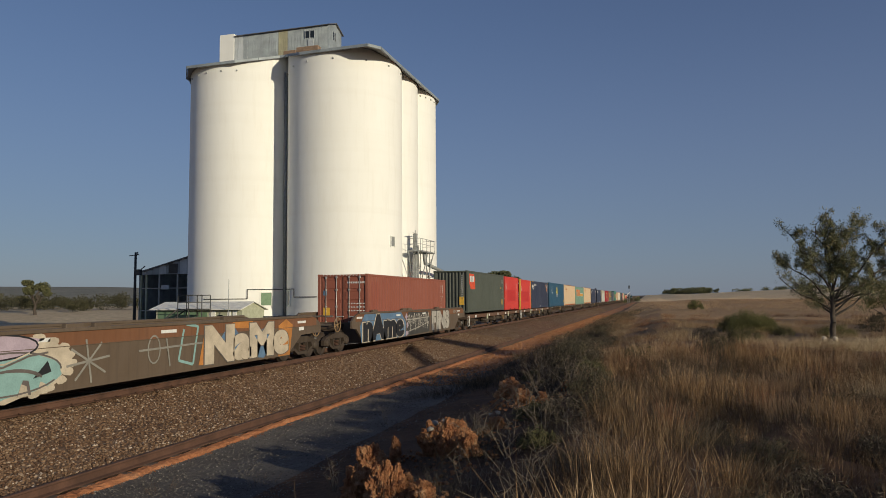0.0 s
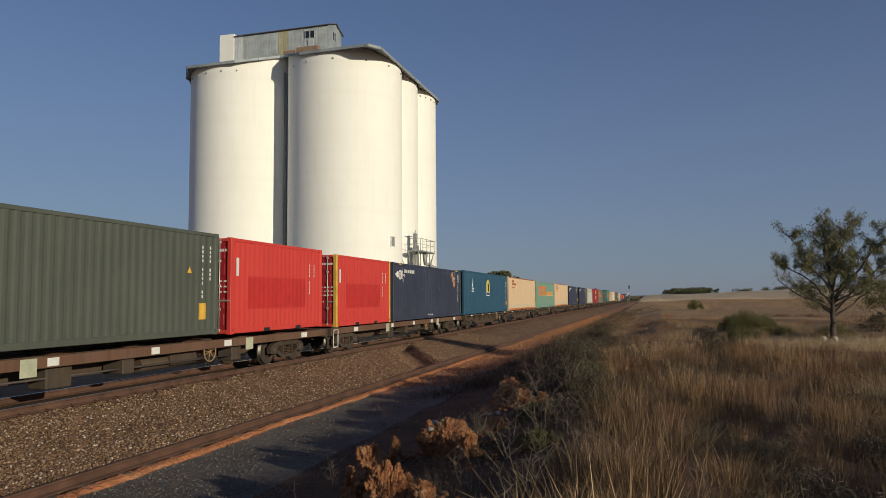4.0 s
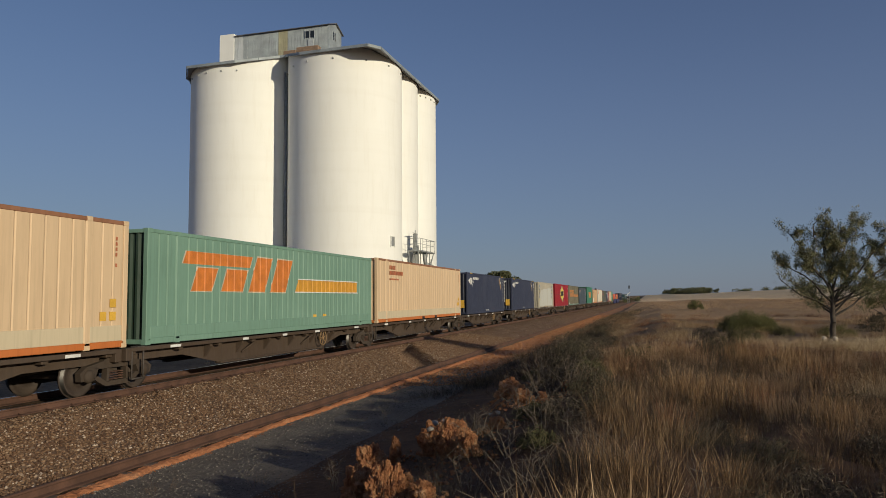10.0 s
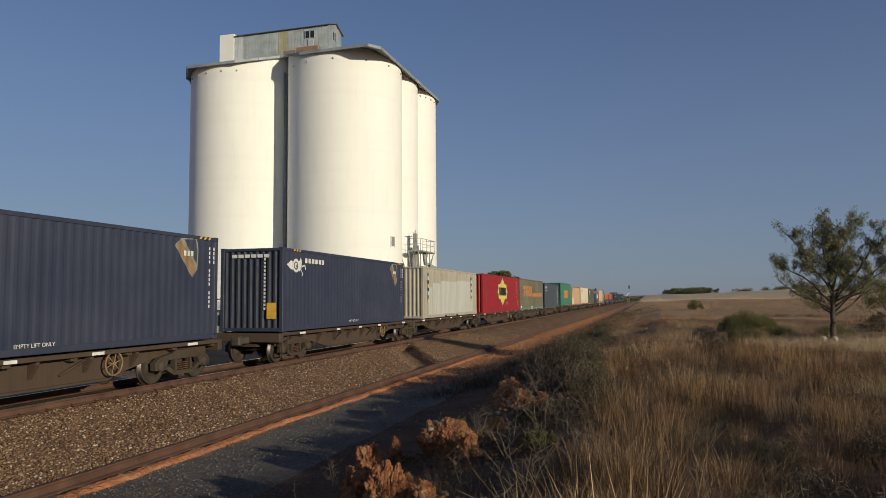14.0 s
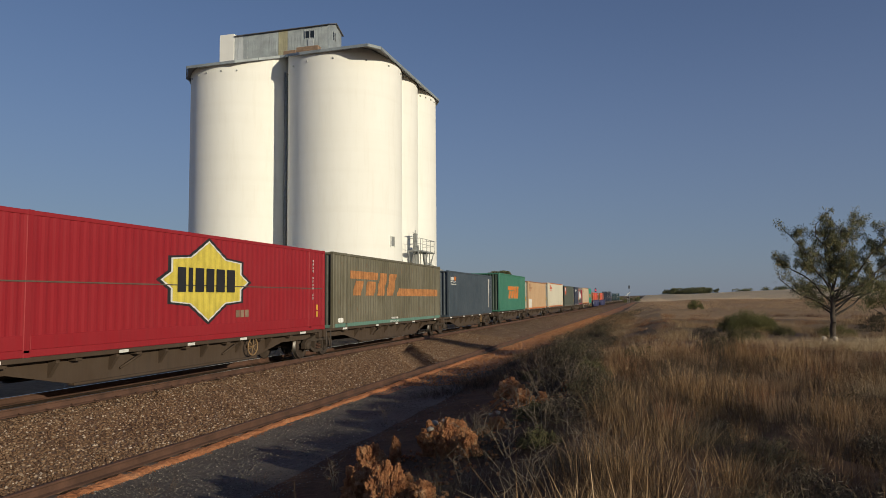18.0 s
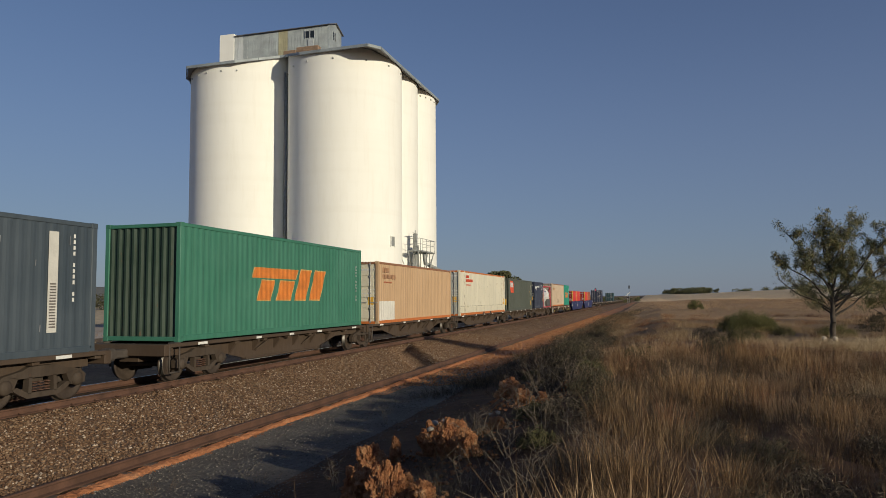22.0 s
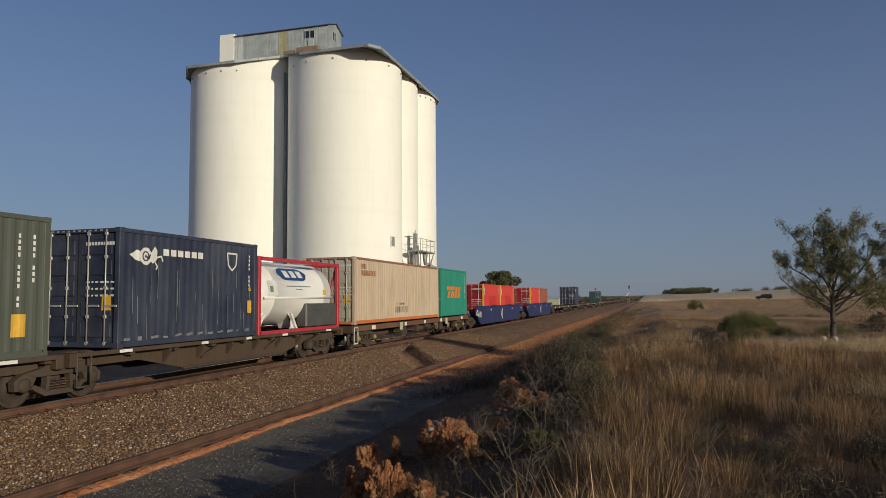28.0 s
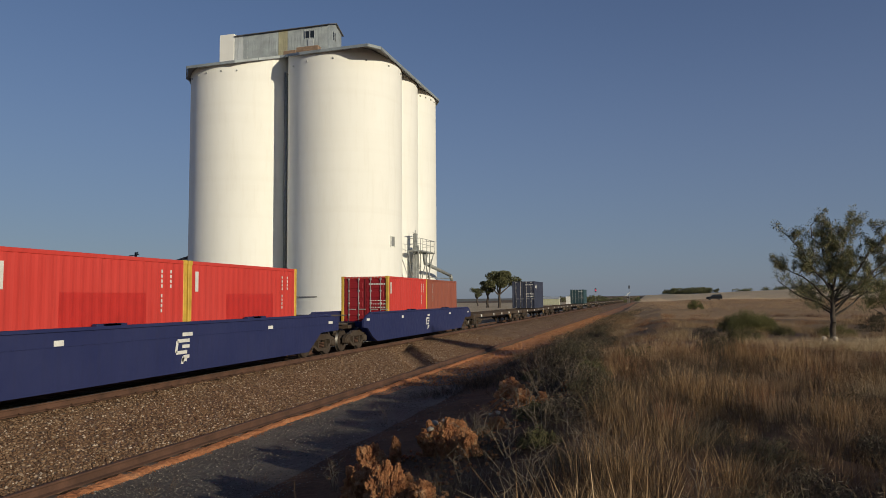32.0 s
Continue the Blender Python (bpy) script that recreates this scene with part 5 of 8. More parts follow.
W_brown_b = put(well_wagon(18.1, C["brown"], "brown well wagon covered with graffiti"), 0, 0, 26.75)
W_brown_a = put(copy_thing(W_brown_b, pose(0, 0, 0)), 0, 0, 22.3 - 18.1 + 1.6)
W_blue_a = put(well_wagon(18.5, C["blue"], "dark blue well wagon with white markings", 0.0, False), 0, 0, 335.35)
W_blue_b = put(copy_thing(W_blue_a, pose(0, 0, 0)), 0, 0, 356.4)



def wagon(y0, y1, style, bogies, wheel=True):
    """A flat wagon from y0 to y1 at the start, on bogies at the given places."""
    w = flat_wagon(y1 - y0, style, [b - y0 for b in bogies], True, wheel)
    return put(w, 0, 0, y0)


wagon(46.2, 65.9, "frame", (48.0, 63.1))
wagon(66.2, 85.9, "frame", (68.0, 83.6))
# three sets of five, each set jointed over shared bogies
for start, first, joints, last, end in ((86.7, 88.0, (101.45, 116.6, 131.8, 147.4), 160.1, 161.7), (164.8, 166.4, (178.6, 193.2, 209.2, 225.2), 237.6, 239.4), (241.1, 243.0, (254.5, 268.8, 285.5, 299.6), 312.0, 313.7)):
    edges = (start, *joints, end)
    for i in range(5):
        on = ((first,) if i == 0 else ()) + ((last,) if i == 4 else (edges[i + 1],))
        wagon(edges[i] + 0.06, edges[i + 1] - 0.06, "belly", on, round(start) in (87, 165) and i in (0, 2, 4))
hub_wagon = wagon(314.5, 334.0, "frame", (316.3, 331.9))
bare = wagon(376.4, 395.6, "bare", (378.2, 393.8))
for i in range(1, 15):
    w = put(copy_thing(bare, pose(0, 0, 0)), 0, 0, 376.4 + 20.0 * i)
    for c in w.children:
        if c.name.startswith("bogie"):
            for q in c.children:
                if q.name.startswith("wheelset"):
                    wheel_turners.append((q, round(q.location.y, 1)))
for w in (W_brown_a, W_blue_b):
    for c in w.children:
        if c.name.startswith("bogie"):
            for q in c.children:
                if q.name.startswith("wheelset"):
                    wheel_turners.append((q, round(q.location.y, 1)))

for c in [c for c in hub_wagon.children if c.name.startswith("bogie")]:
    for dy in (-0.9, 0.9):
        g = G()
        lathe(g, [(0.0, 0.1), (0.05, 0.1), (0.07, 0.05), (0.09, 0.05), (0.09, 0.0)], (1.15, dy, 0.46), "x", 12)
        part("hub_cap", g, M_hub, c, "yellow axle hub cap")

# -- markings on the containers and wagons
M_seam = plain("dark_red_seam", (0.13, 0.009, 0.012), 0.6, 0, 0.15)
M_seam = plain("dark_panel_seam", (0.12, 0.1, 0.075), 0.9, 0, 0.2)
M_scuff = plain("bare_scuffed_metal", (0.2, 0.205, 0.22), 0.7, 0.1, 0.35)
M_wedge = plain("faded_dark_blue_paint", (0.05, 0.055, 0.085), 0.6, 0, 0.25)
M_red_deep = plain("deeper_red_patch", (0.52, 0.03, 0.022), 0.5, 0, 0.1)
M_cream_paint = plain("cream_spray_paint", (0.53, 0.45, 0.34), 0.6, 0, 0.25, 40, 2.0)
M_stain = plain("faint_grey_stain", (0.4, 0.32, 0.235), 0.8, 0, 0.2)
M_outline = plain("dark_spray_outline", (0.13, 0.11, 0.1), 0.7, 0, 0.2)
M_spray_blue = plain("blue_spray_paint", (0.12, 0.2, 0.31), 0.6, 0, 0.15)
M_spray_orange = plain("orange_spray_paint", (0.48, 0.2, 0.05), 0.6, 0, 0.2)
M_spray_aqua = plain("aqua_spray_paint", (0.26, 0.42, 0.40), 0.6, 0, 0.12)
M_spray_lilac = plain("lilac_spray_paint", (0.45, 0.36, 0.42), 0.6, 0, 0.12)
M_soot = plain("black_grey_spray_paint", (0.055, 0.052, 0.047), 0.7, 0, 0.3)
M_spray_pale = plain("pale_spray_paint", (0.43, 0.4, 0.35), 0.65, 0, 0.2)
M_spray_grey = plain("thin_grey_spray_paint", (0.26, 0.245, 0.21), 0.7, 0, 0.2)
M_brown_upper = steel_paint("rusty_brown_upper_side", (0.17, 0.075, 0.035), 0.25, 0.4, 0.8)
FACE = Matrix(((0, 0, 1, 0), (1, 0, 0, 0), (0, 1, 0, 0), (0, 0, 0, 1)))    # text upright on a side that faces +x


def lettering(parent, words, y, z, width, height, x, mat, fat=0.0, name="graffiti", lean=0.0):
    """Words in the built-in font, fitted to a width and height on a side."""
    cu = bpy.data.curves.new("words", "FONT")
    cu.body, cu.offset, cu.extrude = words, fat, 0.001
    tmp = bpy.data.objects.new("words", cu)
    me = bpy.data.meshes.new_from_object(tmp)
    bpy.data.objects.remove(tmp)
    bpy.data.curves.remove(cu)
    co = np.array([v.co[:] for v in me.vertices])
    lo, hi = co.min(0), co.max(0)
    u = (co[:, 0] - lo[0]) / (hi[0] - lo[0]) * width
    w = (co[:, 1] - lo[1]) / (hi[1] - lo[1]) * height
    out = np.stack([np.full(len(co), x) + (co[:, 2] > 0) * 0.003, y + u + lean * w, z + w], 1)
    me.vertices.foreach_set("co", out.astype(np.float32).reshape(-1))
    me.update()
    me.name = name
    me.materials.append(mat)
    ob = new(name, me)
    ob.parent = parent
    return ob


def blob(cy, cz, ry, rz, n=18, wob=0.0, seed=0):
    r = random.Random(seed)
    return [(cy + ry * math.cos(2 * math.pi * k / n) * (1 + r.uniform(-wob, wob)), cz + rz * math.sin(2 * math.pi * k / n) * (1 + r.uniform(-wob, wob))) for k in range(n)]


def stroke(parent, pts, x, w, mat, name="paint_stroke"):
    """A painted line on a side."""
    g = G()
    for i, ((a, b), (c, d)) in enumerate(zip(pts, pts[1:])):
        x += 0.0004
        n = Vector((-(d - b), c - a)).normalized() * w / 2
        prism(g, [(a - n.x, b - n.y), (c - n.x, d - n.y), (c + n.x, d + n.y), (a + n.x, b + n.y)], x, x + 0.003)
    return part(name, g, mat, parent)


def curve_pts(cy, cz, ry, rz, a0, a1, n=10):
    return [(cy + ry * math.cos(radians(a0 + (a1 - a0) * k / n)), cz + rz * math.sin(radians(a0 + (a1 - a0) * k / n))) for k in range(n + 1)]


def winged(t, y, z, s=1.0, x=SIDE):
    """A pale swirl with a wing and forelegs, then a row of letter-sized bars."""
    stroke(t, curve_pts(y + 0.62 * s, z, 0.2 * s, 0.2 * s, 20, 330, 12), x, 0.1 * s, M_text, "emblem")
    stroke(t, curve_pts(y + 0.62 * s, z, 0.07 * s, 0.08 * s, 0, 300, 8), x, 0.06 * s, M_text, "emblem")
    decal(t, [(y, z + 0.02 * s), (y + 0.3 * s, z + 0.17 * s), (y + 0.45 * s, z + 0.12 * s), (y + 0.42 * s, z - 0.16 * s), (y + 0.2 * s, z - 0.1 * s)], x, M_text)
    decal(t, [(y + 0.78 * s, z - 0.1 * s), (y + 0.85 * s, z + 0.12 * s), (y + 1.0 * s, z + 0.3 * s), (y + 1.1 * s, z + 0.18 * s), (y + 1.08 * s, z - 0.08 * s), (y + 0.92 * s, z - 0.2 * s)], x, M_text)
    stroke(t, [(y + 1.05 * s, z - 0.02 * s), (y + 1.28 * s, z + 0.03 * s), (y + 1.34 * s, z - 0.12 * s)], x, 0.05 * s, M_text, "emblem")
    stroke(t, [(y + 1.0 * s, z - 0.15 * s), (y + 1.12 * s, z - 0.28 * s), (y + 1.05 * s, z - 0.36 * s)], x, 0.05 * s, M_text, "emblem")


def navy_marks(t, L=F40, big=True):
    if big:
        winged(t, 0.3, 2.3)
        bars(t, SIDE, 1.6, 2.42, [0.17, 0.17, 0.2, 0.19, 0.2, 0.15], 0.17, 0.09)
        decal(t, [(10.28, 2.56), (10.53, 2.77), (11.2, 2.82), (11.28, 2.5), (11.24, 1.95), (11.02, 1.72)], SIDE, M_spray_grey, "emblem_edge", label="pale outlined wedge emblem")
        decal(t, [(10.66, 2.74), (11.17, 2.78), (11.23, 2.5), (11.21, 2.12)], SIDE + 0.004, M_wedge, "emblem_field", label="dark hatched wedge")
        decal(t, [(10.33, 2.56), (10.52, 2.72), (11.2, 1.96), (11.02, 1.77)], SIDE + 0.007, M_logo_orange if t is navy_a else M_tan_wheel, "emblem_band", label="slanting orange band")
        bars(t, SIDE + 0.011, 10.62, 2.3, [0.1, 0.1, 0.1], 0.14, 0.05, M_text)
        for y in (0.75, 0.95, 1.15, 11.3, 11.5, 11.7):
            decal(t, [(y, 2.8), (y + 0.09, 2.8), (y + 0.15, 2.88), (y + 0.06, 2.88)], SIDE + 0.001, M_placard, "hazard_tick")
        column_bars(t, SIDE, 11.75, 2.6, 14)
        column_bars(t, SIDE, 11.95, 2.6, 5)
    else:
        winged(t, 0.35, 2.22, 0.88)
        bars(t, SIDE, 1.55, 2.27, [0.22] * 6, 0.17, 0.07)
        stroke(t, [(4.4, 2.5), (4.9, 2.5), (4.85, 2.15), (4.65, 2.0), (4.45, 2.15), (4.4, 2.5)], SIDE, 0.05, M_text, "emblem")
        column_bars(t, SIDE, 5.55, 2.5, 9)
        decal(t, [(5.5, 0.72), (5.72, 0.72), (5.72, 1.1), (5.5, 1.1)], SIDE, M_placard, "placard", label="orange warning placard")
        decal(t, [(5.52, 1.4), (5.7, 1.4), (5.61, 1.56)], SIDE, M_placard, "placard")


for t in (navy_a, navy_b, navy_c):
    navy_marks(t)
    bars(t, -0.012, -0.75, 2.55, [0.2] * 6, 0.12, 0.05, None, 0.004, "y")
    bars(t, -0.012, 0.62, 0.45, [0.36], 0.55, 0, M_placard, 0.004, "y", "placard")
    g = G()
    for k in range(14):
        box(g, 0.5, 0.57, -0.016, -0.012, 2.45 - k * 0.13, 2.53 - k * 0.13)
    part("lettering", g, M_text, t)
navy_marks(navy_20, F20, False)
_r = random.Random(5)
for k in range(26):
    y, z, h = _r.uniform(0.3, 5.7), _r.uniform(0.15, 1.5), _r.uniform(0.2, 1.0)
    stroke(navy_20, [(y, z), (y + _r.uniform(-0.02, 0.02), z + h)], SIDE - 0.003, _r.uniform(0.008, 0.024), M_scuff, "scuff")
for k in range(12):
    y, w = 0.2 + 0.47 * k, _r.uniform(0.12, 0.3)
    stroke(navy_20, [(y, 0.2), (y + w, 0.2 + _r.uniform(-0.02, 0.05))], SIDE - 0.003, _r.uniform(0.03, 0.1), M_scuff, "scuff")
_r = random.Random(6)
for t in (slate, navy_a):
    for k in range(14):
        y, z = _r.uniform(0.3, 11.8), _r.choice((_r.uniform(0.2, 0.6), _r.uniform(2.2, 2.7), _r.uniform(0.6, 2.2)))
        stroke(t, [(y, z), (y + 0.01, z + _r.uniform(0.06, 0.22))], SIDE - 0.002, _r.uniform(0.012, 0.035), M_scuff, "scuff")


def red_emblem(t):
    decal(t, [(0.48, 2.69), (1.85, 2.69), (2.2, 2.34), (2.2, 1.63), (0.93, 1.63), (0.48, 2.05)], SIDE, M_logo_red, "emblem_field", label="orange-red cut-corner emblem")
    bars(t, SIDE + 0.004, 0.6, 2.12, [0.34, 0.34, 0.34], 0.42, 0.09, None, 0.003, "x", "emblem_bars")
    decal(t, [(11.3, 0.45), (11.65, 0.45), (11.65, 0.9), (11.3, 0.9)], SIDE, M_placard, "placard", label="orange warning placard")
    decal(t, [(10.75, 1.72), (10.95, 1.72), (10.85, 1.9)], SIDE, M_placard, "placard")
    column_bars(t, SIDE, 11.4, 2.5, 12)
    column_bars(t, SIDE, 11.75, 2.5, 8)
    bars(t, -0.012, 0.62, 0.55, [0.34], 0.55, 0, M_placard, 0.004, "y", "placard")
    bars(t, -0.012, -0.95, 2.0, [0.2], 0.2, 0, M_placard, 0.004, "y", "placard")
    g = G()
    for k in range(13):
        box(g, 0.78, 0.85, -0.016, -0.012, 2.5 - k * 0.13, 2.58 - k * 0.13)
    part("lettering", g, M_text, t)


red_emblem(olive)
red_emblem(olive_b)

# teal: a white tower mark and a yellow oval with a dark standing figure of a hound
stroke(teal, [(2.05, 1.6), (2.75, 1.6)], SIDE, 0.08, M_text, "emblem")
bars(teal, SIDE, 2.12, 1.72, [0.1] * 5, 0.13, 0.03)
decal(teal, [(2.2, 1.92), (2.6, 1.92), (2.5, 2.2), (2.3, 2.2)], SIDE, M_text)
decal(teal, [(2.3, 2.24), (2.5, 2.24), (2.42, 2.55)], SIDE, M_text)
decal(teal, blob(7.25, 1.9, 0.62, 0.62, 22), SIDE, M_logo_yellow, "emblem_field", label="yellow oval emblem")
decal(teal, [(7.15, 1.5), (7.65, 1.5), (7.62, 2.0), (7.4, 2.25), (7.3, 2.42), (7.18, 2.2), (7.22, 1.9)], SIDE + 0.004, M_black)
decal(teal, [(6.62, 1.28), (7.9, 1.28), (7.9, 1.6), (6.62, 1.6)], SIDE + 0.007, M_text, "emblem_panel")
bars(teal, SIDE + 0.011, 6.72, 1.34, [0.15] * 5, 0.2, 0.07, M_logo_blue)
column_bars(teal, SIDE, 13.9, 2.5, 12)
column_bars(teal, SIDE, 14.25, 2.5, 4)
decal(teal, [(14.0, 0.5), (14.3, 0.5), (14.3, 0.85), (14.0, 0.85)], SIDE, M_placard, "placard")
for y in (6.7, 7.5):
    decal(teal, [(y, 0.02), (y + 0.35, 0.02), (y + 0.35, 0.14), (y, 0.14)], SIDE + 0.002, M_placard, "fork_mark")

M_skirt = steel_paint("pale_cream_skirt", (0.56, 0.47, 0.32), 0.15, 0.08)
for t, m in ((cream_a, M_logo_rust), (cream_b, M_logo_rust), (ivory, M_logo_red)):
    bars(t, SIDE, 1.6, 2.52, [0.16] * 4, 0.19, 0.05, m)
    bars(t, SIDE, 1.6, 2.26, [0.15] * 10, 0.19, 0.04, m)
    bars(t, SIDE, 1.62, 2.02, [0.06, 0.4, 0.1, 0.2, 0.3], 0.07, 0.05, m)
    for a, b in ((0.16, 1.13), (1.31, 6.0), (6.02, 10.4), (10.42, 13.3), (13.48, 14.46)):
        g = G()
        box(g, SIDE - 0.03, SIDE - 0.002, a, b, 0.172, 0.53, 0.006)
        part("skirt_panel", g, M_skirt if m is M_logo_rust else C["ivory"], t, "smooth pale lower panel")
    column_bars(t, SIDE, 14.2, 2.6, 6, M_logo_rust)
    for y in (6.6, 8.9):
        g = G()
        box(g, SIDE - 0.004, SIDE + 0.012, y, y + 0.36, 0.02, 0.15)
        part("fork_pocket", g, M_black, t)
        decal(t, [(y - 0.05, 0.2), (y + 0.4, 0.2), (y + 0.4, 0.27), (y - 0.05, 0.27)], SIDE + 0.002, M_placard, "fork_mark")
    for y, z in ((13.75, 0.65), (14.05, 0.65), (14.05, 0.95)):
        decal(t, [(y, z), (y + 0.2, z), (y + 0.2, z + 0.2), (y, z + 0.2)], SIDE, M_placard, "placard")
for t, m in ((teal, C["teal"]), (jade, C["jade"]), (crimson, C["crimson"])):
    for a, b in ((0.16, 1.13), (1.31, 13.3), (13.48, 14.46)):
        g = G()
        box(g, SIDE - 0.03, SIDE - 0.003, a, b, 0.172, 0.46, 0.006)
        part("skirt_panel", g, m, t, "smooth lower panel")
# the ivory one: seams of its lower panels, rusty joints at its inner posts, fork pocket marks
for y in (0.14, 1.12, 1.32, 2.0, 4.4, 6.8, 9.2, 11.6, 13.3):
    bars(ivory, SIDE + 0.012, y, 0.18, [0.014], 0.44, 0, M_seam, 0.003, "x", "seam")
bars(ivory, SIDE + 0.012, 0.16, 0.615, [13.2], 0.012, 0, M_seam, 0.003, "x", "seam")
_r = random.Random(53)
for y in (1.13, 1.3, F48 - 1.3, F48 - 1.13):
    z = 0.3
    while z < 2.7:
        h = _r.uniform(0.05, 0.3)
        bars(ivory, SIDE + 0.012, y - 0.008, z, [_r.uniform(0.01, 0.022)], h, 0, M_rust_patch, 0.002, "x", "rust_streak")
        z += h + _r.uniform(0.05, 0.35)
for k in range(26):
    y, z = _r.uniform(0.3, 13.8), _r.uniform(0.62, 2.75)
    bars(ivory, SIDE - 0.003, y, z, [_r.uniform(0.008, 0.02)], _r.uniform(0.06, 0.3), 0, M_rust_patch if k % 3 else M_seam, 0.002, "x", "stain")
for t in (ivory, tan_a, tan_b, navy_20):
    bars(t, 0.022, 0.72, 0.9, [0.26], 0.36, 0, M_placard, 0.004, "y", "placard")


def slanted(t, y0, y1, z0, z1, mat, tail=None, edge=None):
    """A leaning emblem of plain blocks: a crossbar over three, then two tall slats, with a trailing bar."""
    W, Hh = y1 - y0, z1 - z0
    lean = 0.9

    def q(pts, grow):
        cy, cz = sum(p[0] for p in pts) / len(pts), sum(p[1] for p in pts) / len(pts)
        out = []
        for a, c in pts:
            yy, zz = y0 + a * W + lean * (c - 0.5) * Hh * 0.5, z0 + c * Hh
            my, mz = y0 + cy * W + lean * (cz - 0.5) * Hh * 0.5, z0 + cz * Hh
            d = math.hypot(yy - my, zz - mz)
            out.append((my + (yy - my) * (1 + grow / d), mz + (zz - mz) * (1 + grow / d)))
        return out
    shapes = ([(0.0, 0.68), (0.56, 0.68), (0.56, 1.0), (0.0, 1.0)], [(0.12, 0.0), (0.28, 0.0), (0.28, 0.6), (0.12, 0.6)], [(0.36, 0.0), (0.55, 0.0), (0.55, 0.6), (0.36, 0.6)], [(0.61, 0.0), (0.77, 0.0), (0.77, 1.0), (0.61, 1.0)], [(0.83, 0.0), (1.0, 0.0), (1.0, 1.0), (0.83, 1.0)])
    for i, sh in enumerate(shapes):
        if edge:
            decal(t, q(sh, 0.05), SIDE + 0.0004 * i, edge, "emblem_edge")
        decal(t, q(sh, 0.0), SIDE + 0.004 + 0.0005 * i, mat, "emblem")
    if tail:
        a, b, c, d = tail
        decal(t, [(a, c), (b, c), (b, d), (a + 0.2, d)], SIDE, mat, "emblem_stripe")


M_orange_pale = plain("pale_orange_edge_paint", (0.6, 0.36, 0.12), 0.65, 0, 0.25)
M_orange_bright = plain("bright_orange_stripe", (0.62, 0.3, 0.03), 0.6, 0, 0.15)
slanted(jade, 1.3, 7.15, 1.36, 2.44, M_logo_orange, None, M_cream_paint)
decal(jade, [(7.6, 1.38), (13.0, 1.38), (13.0, 1.8), (7.85, 1.8)], SIDE, M_orange_bright, "emblem_stripe")
for a, b in (((7.55, 1.36), (13.05, 1.36)), ((7.8, 1.82), (13.05, 1.82))):
    stroke(jade, [a, b], SIDE + 0.001, 0.04, M_text, "stripe_edge")
slanted(drab, 1.5, 7.0, 1.3, 2.34, M_logo_faded, (7.3, 14.1, 1.28, 1.66))
slanted(green, 3.5, 8.5, 1.1, 2.14, M_logo_orange, None, M_orange_pale)
slanted(green_20, 1.2, 4.4, 1.1, 1.82, M_logo_orange)
for y in (9.0, 9.8):
    decal(jade, [(y, 0.3), (y + 0.3, 0.3), (y + 0.3, 0.55), (y, 0.55)], SIDE, M_placard, "placard")
for t, y in ((green, 11.6), (green_20, 5.5)):
    column_bars(t, SIDE, y, 2.5, 12)
lettering(drab, "EMPTY LIFT ONLY", 6.3, 0.03, 1.25, 0.09, SIDE + 0.002, M_text, 0.0, "lettering")
bars(drab, SIDE, 6.45, 0.19, [0.1, 0.1, 0.1, 0.1, 0.0, 0.1, 0.1, 0.1], 0.09, 0.03)
decal(drab, blob(0.75, 0.3, 0.3, 0.1), SIDE + 0.002, M_text)

# grey: a paler scuffed field and two printed strips
for k0, k1, zt in ((3, 6, 1.75), (6, 12, 2.0), (12, 25, 2.15), (25, 40, 2.25)):
    rib_patch(grey, F40, k0, k1, 0.2, zt, C["scuffed"], "scuffed_field", "", 0.012)
for y in (0.76, 10.58):
    for k, m in enumerate((M_spray_blue, M_patch, M_logo_blue, M_logo_yellow, M_logo_blue, M_patch, M_spray_blue, M_logo_yellow)):
        decal(grey, [(y, 2.55 - k * 0.21 - 0.19), (y + 0.27, 2.55 - k * 0.21 - 0.19), (y + 0.27, 2.55 - k * 0.21), (y, 2.55 - k * 0.21)], SIDE, m, "label")

lettering(grey, "EMPTY LIFT ONLY", 4.75, 0.04, 1.75, 0.085, SIDE + 0.004, M_logo_faint, 0.0, "lettering")
for t in (navy_a, navy_b, navy_c):
    lettering(t, "EMPTY LIFT ONLY", 5.45, 0.17, 1.0, 0.085, SIDE, M_text, 0.0, "lettering")
for y in (4.2, 6.75):
    g = G()
    box(g, SIDE - 0.004, SIDE + 0.006, y, y + 0.36, 0.02, 0.13)
    part("fork_pocket", g, M_black, grey)

# crimson: a pale-edged yellow star-shaped emblem with dark bars
cy, cz = 7.25, 1.68


def star(k, kz=None):
    kz = kz or k
    q = [(1.98, 0.0), (1.58, 0.22), (1.58, 0.56), (0.8, 0.62)]
    quarter = q + [(0.0, 1.1)] + [(-a, b) for a, b in q[::-1]]
    pts = quarter + [(a, -b) for a, b in quarter[-2:0:-1]]
    return [(cy + a * k, cz + b * kz) for a, b in pts]


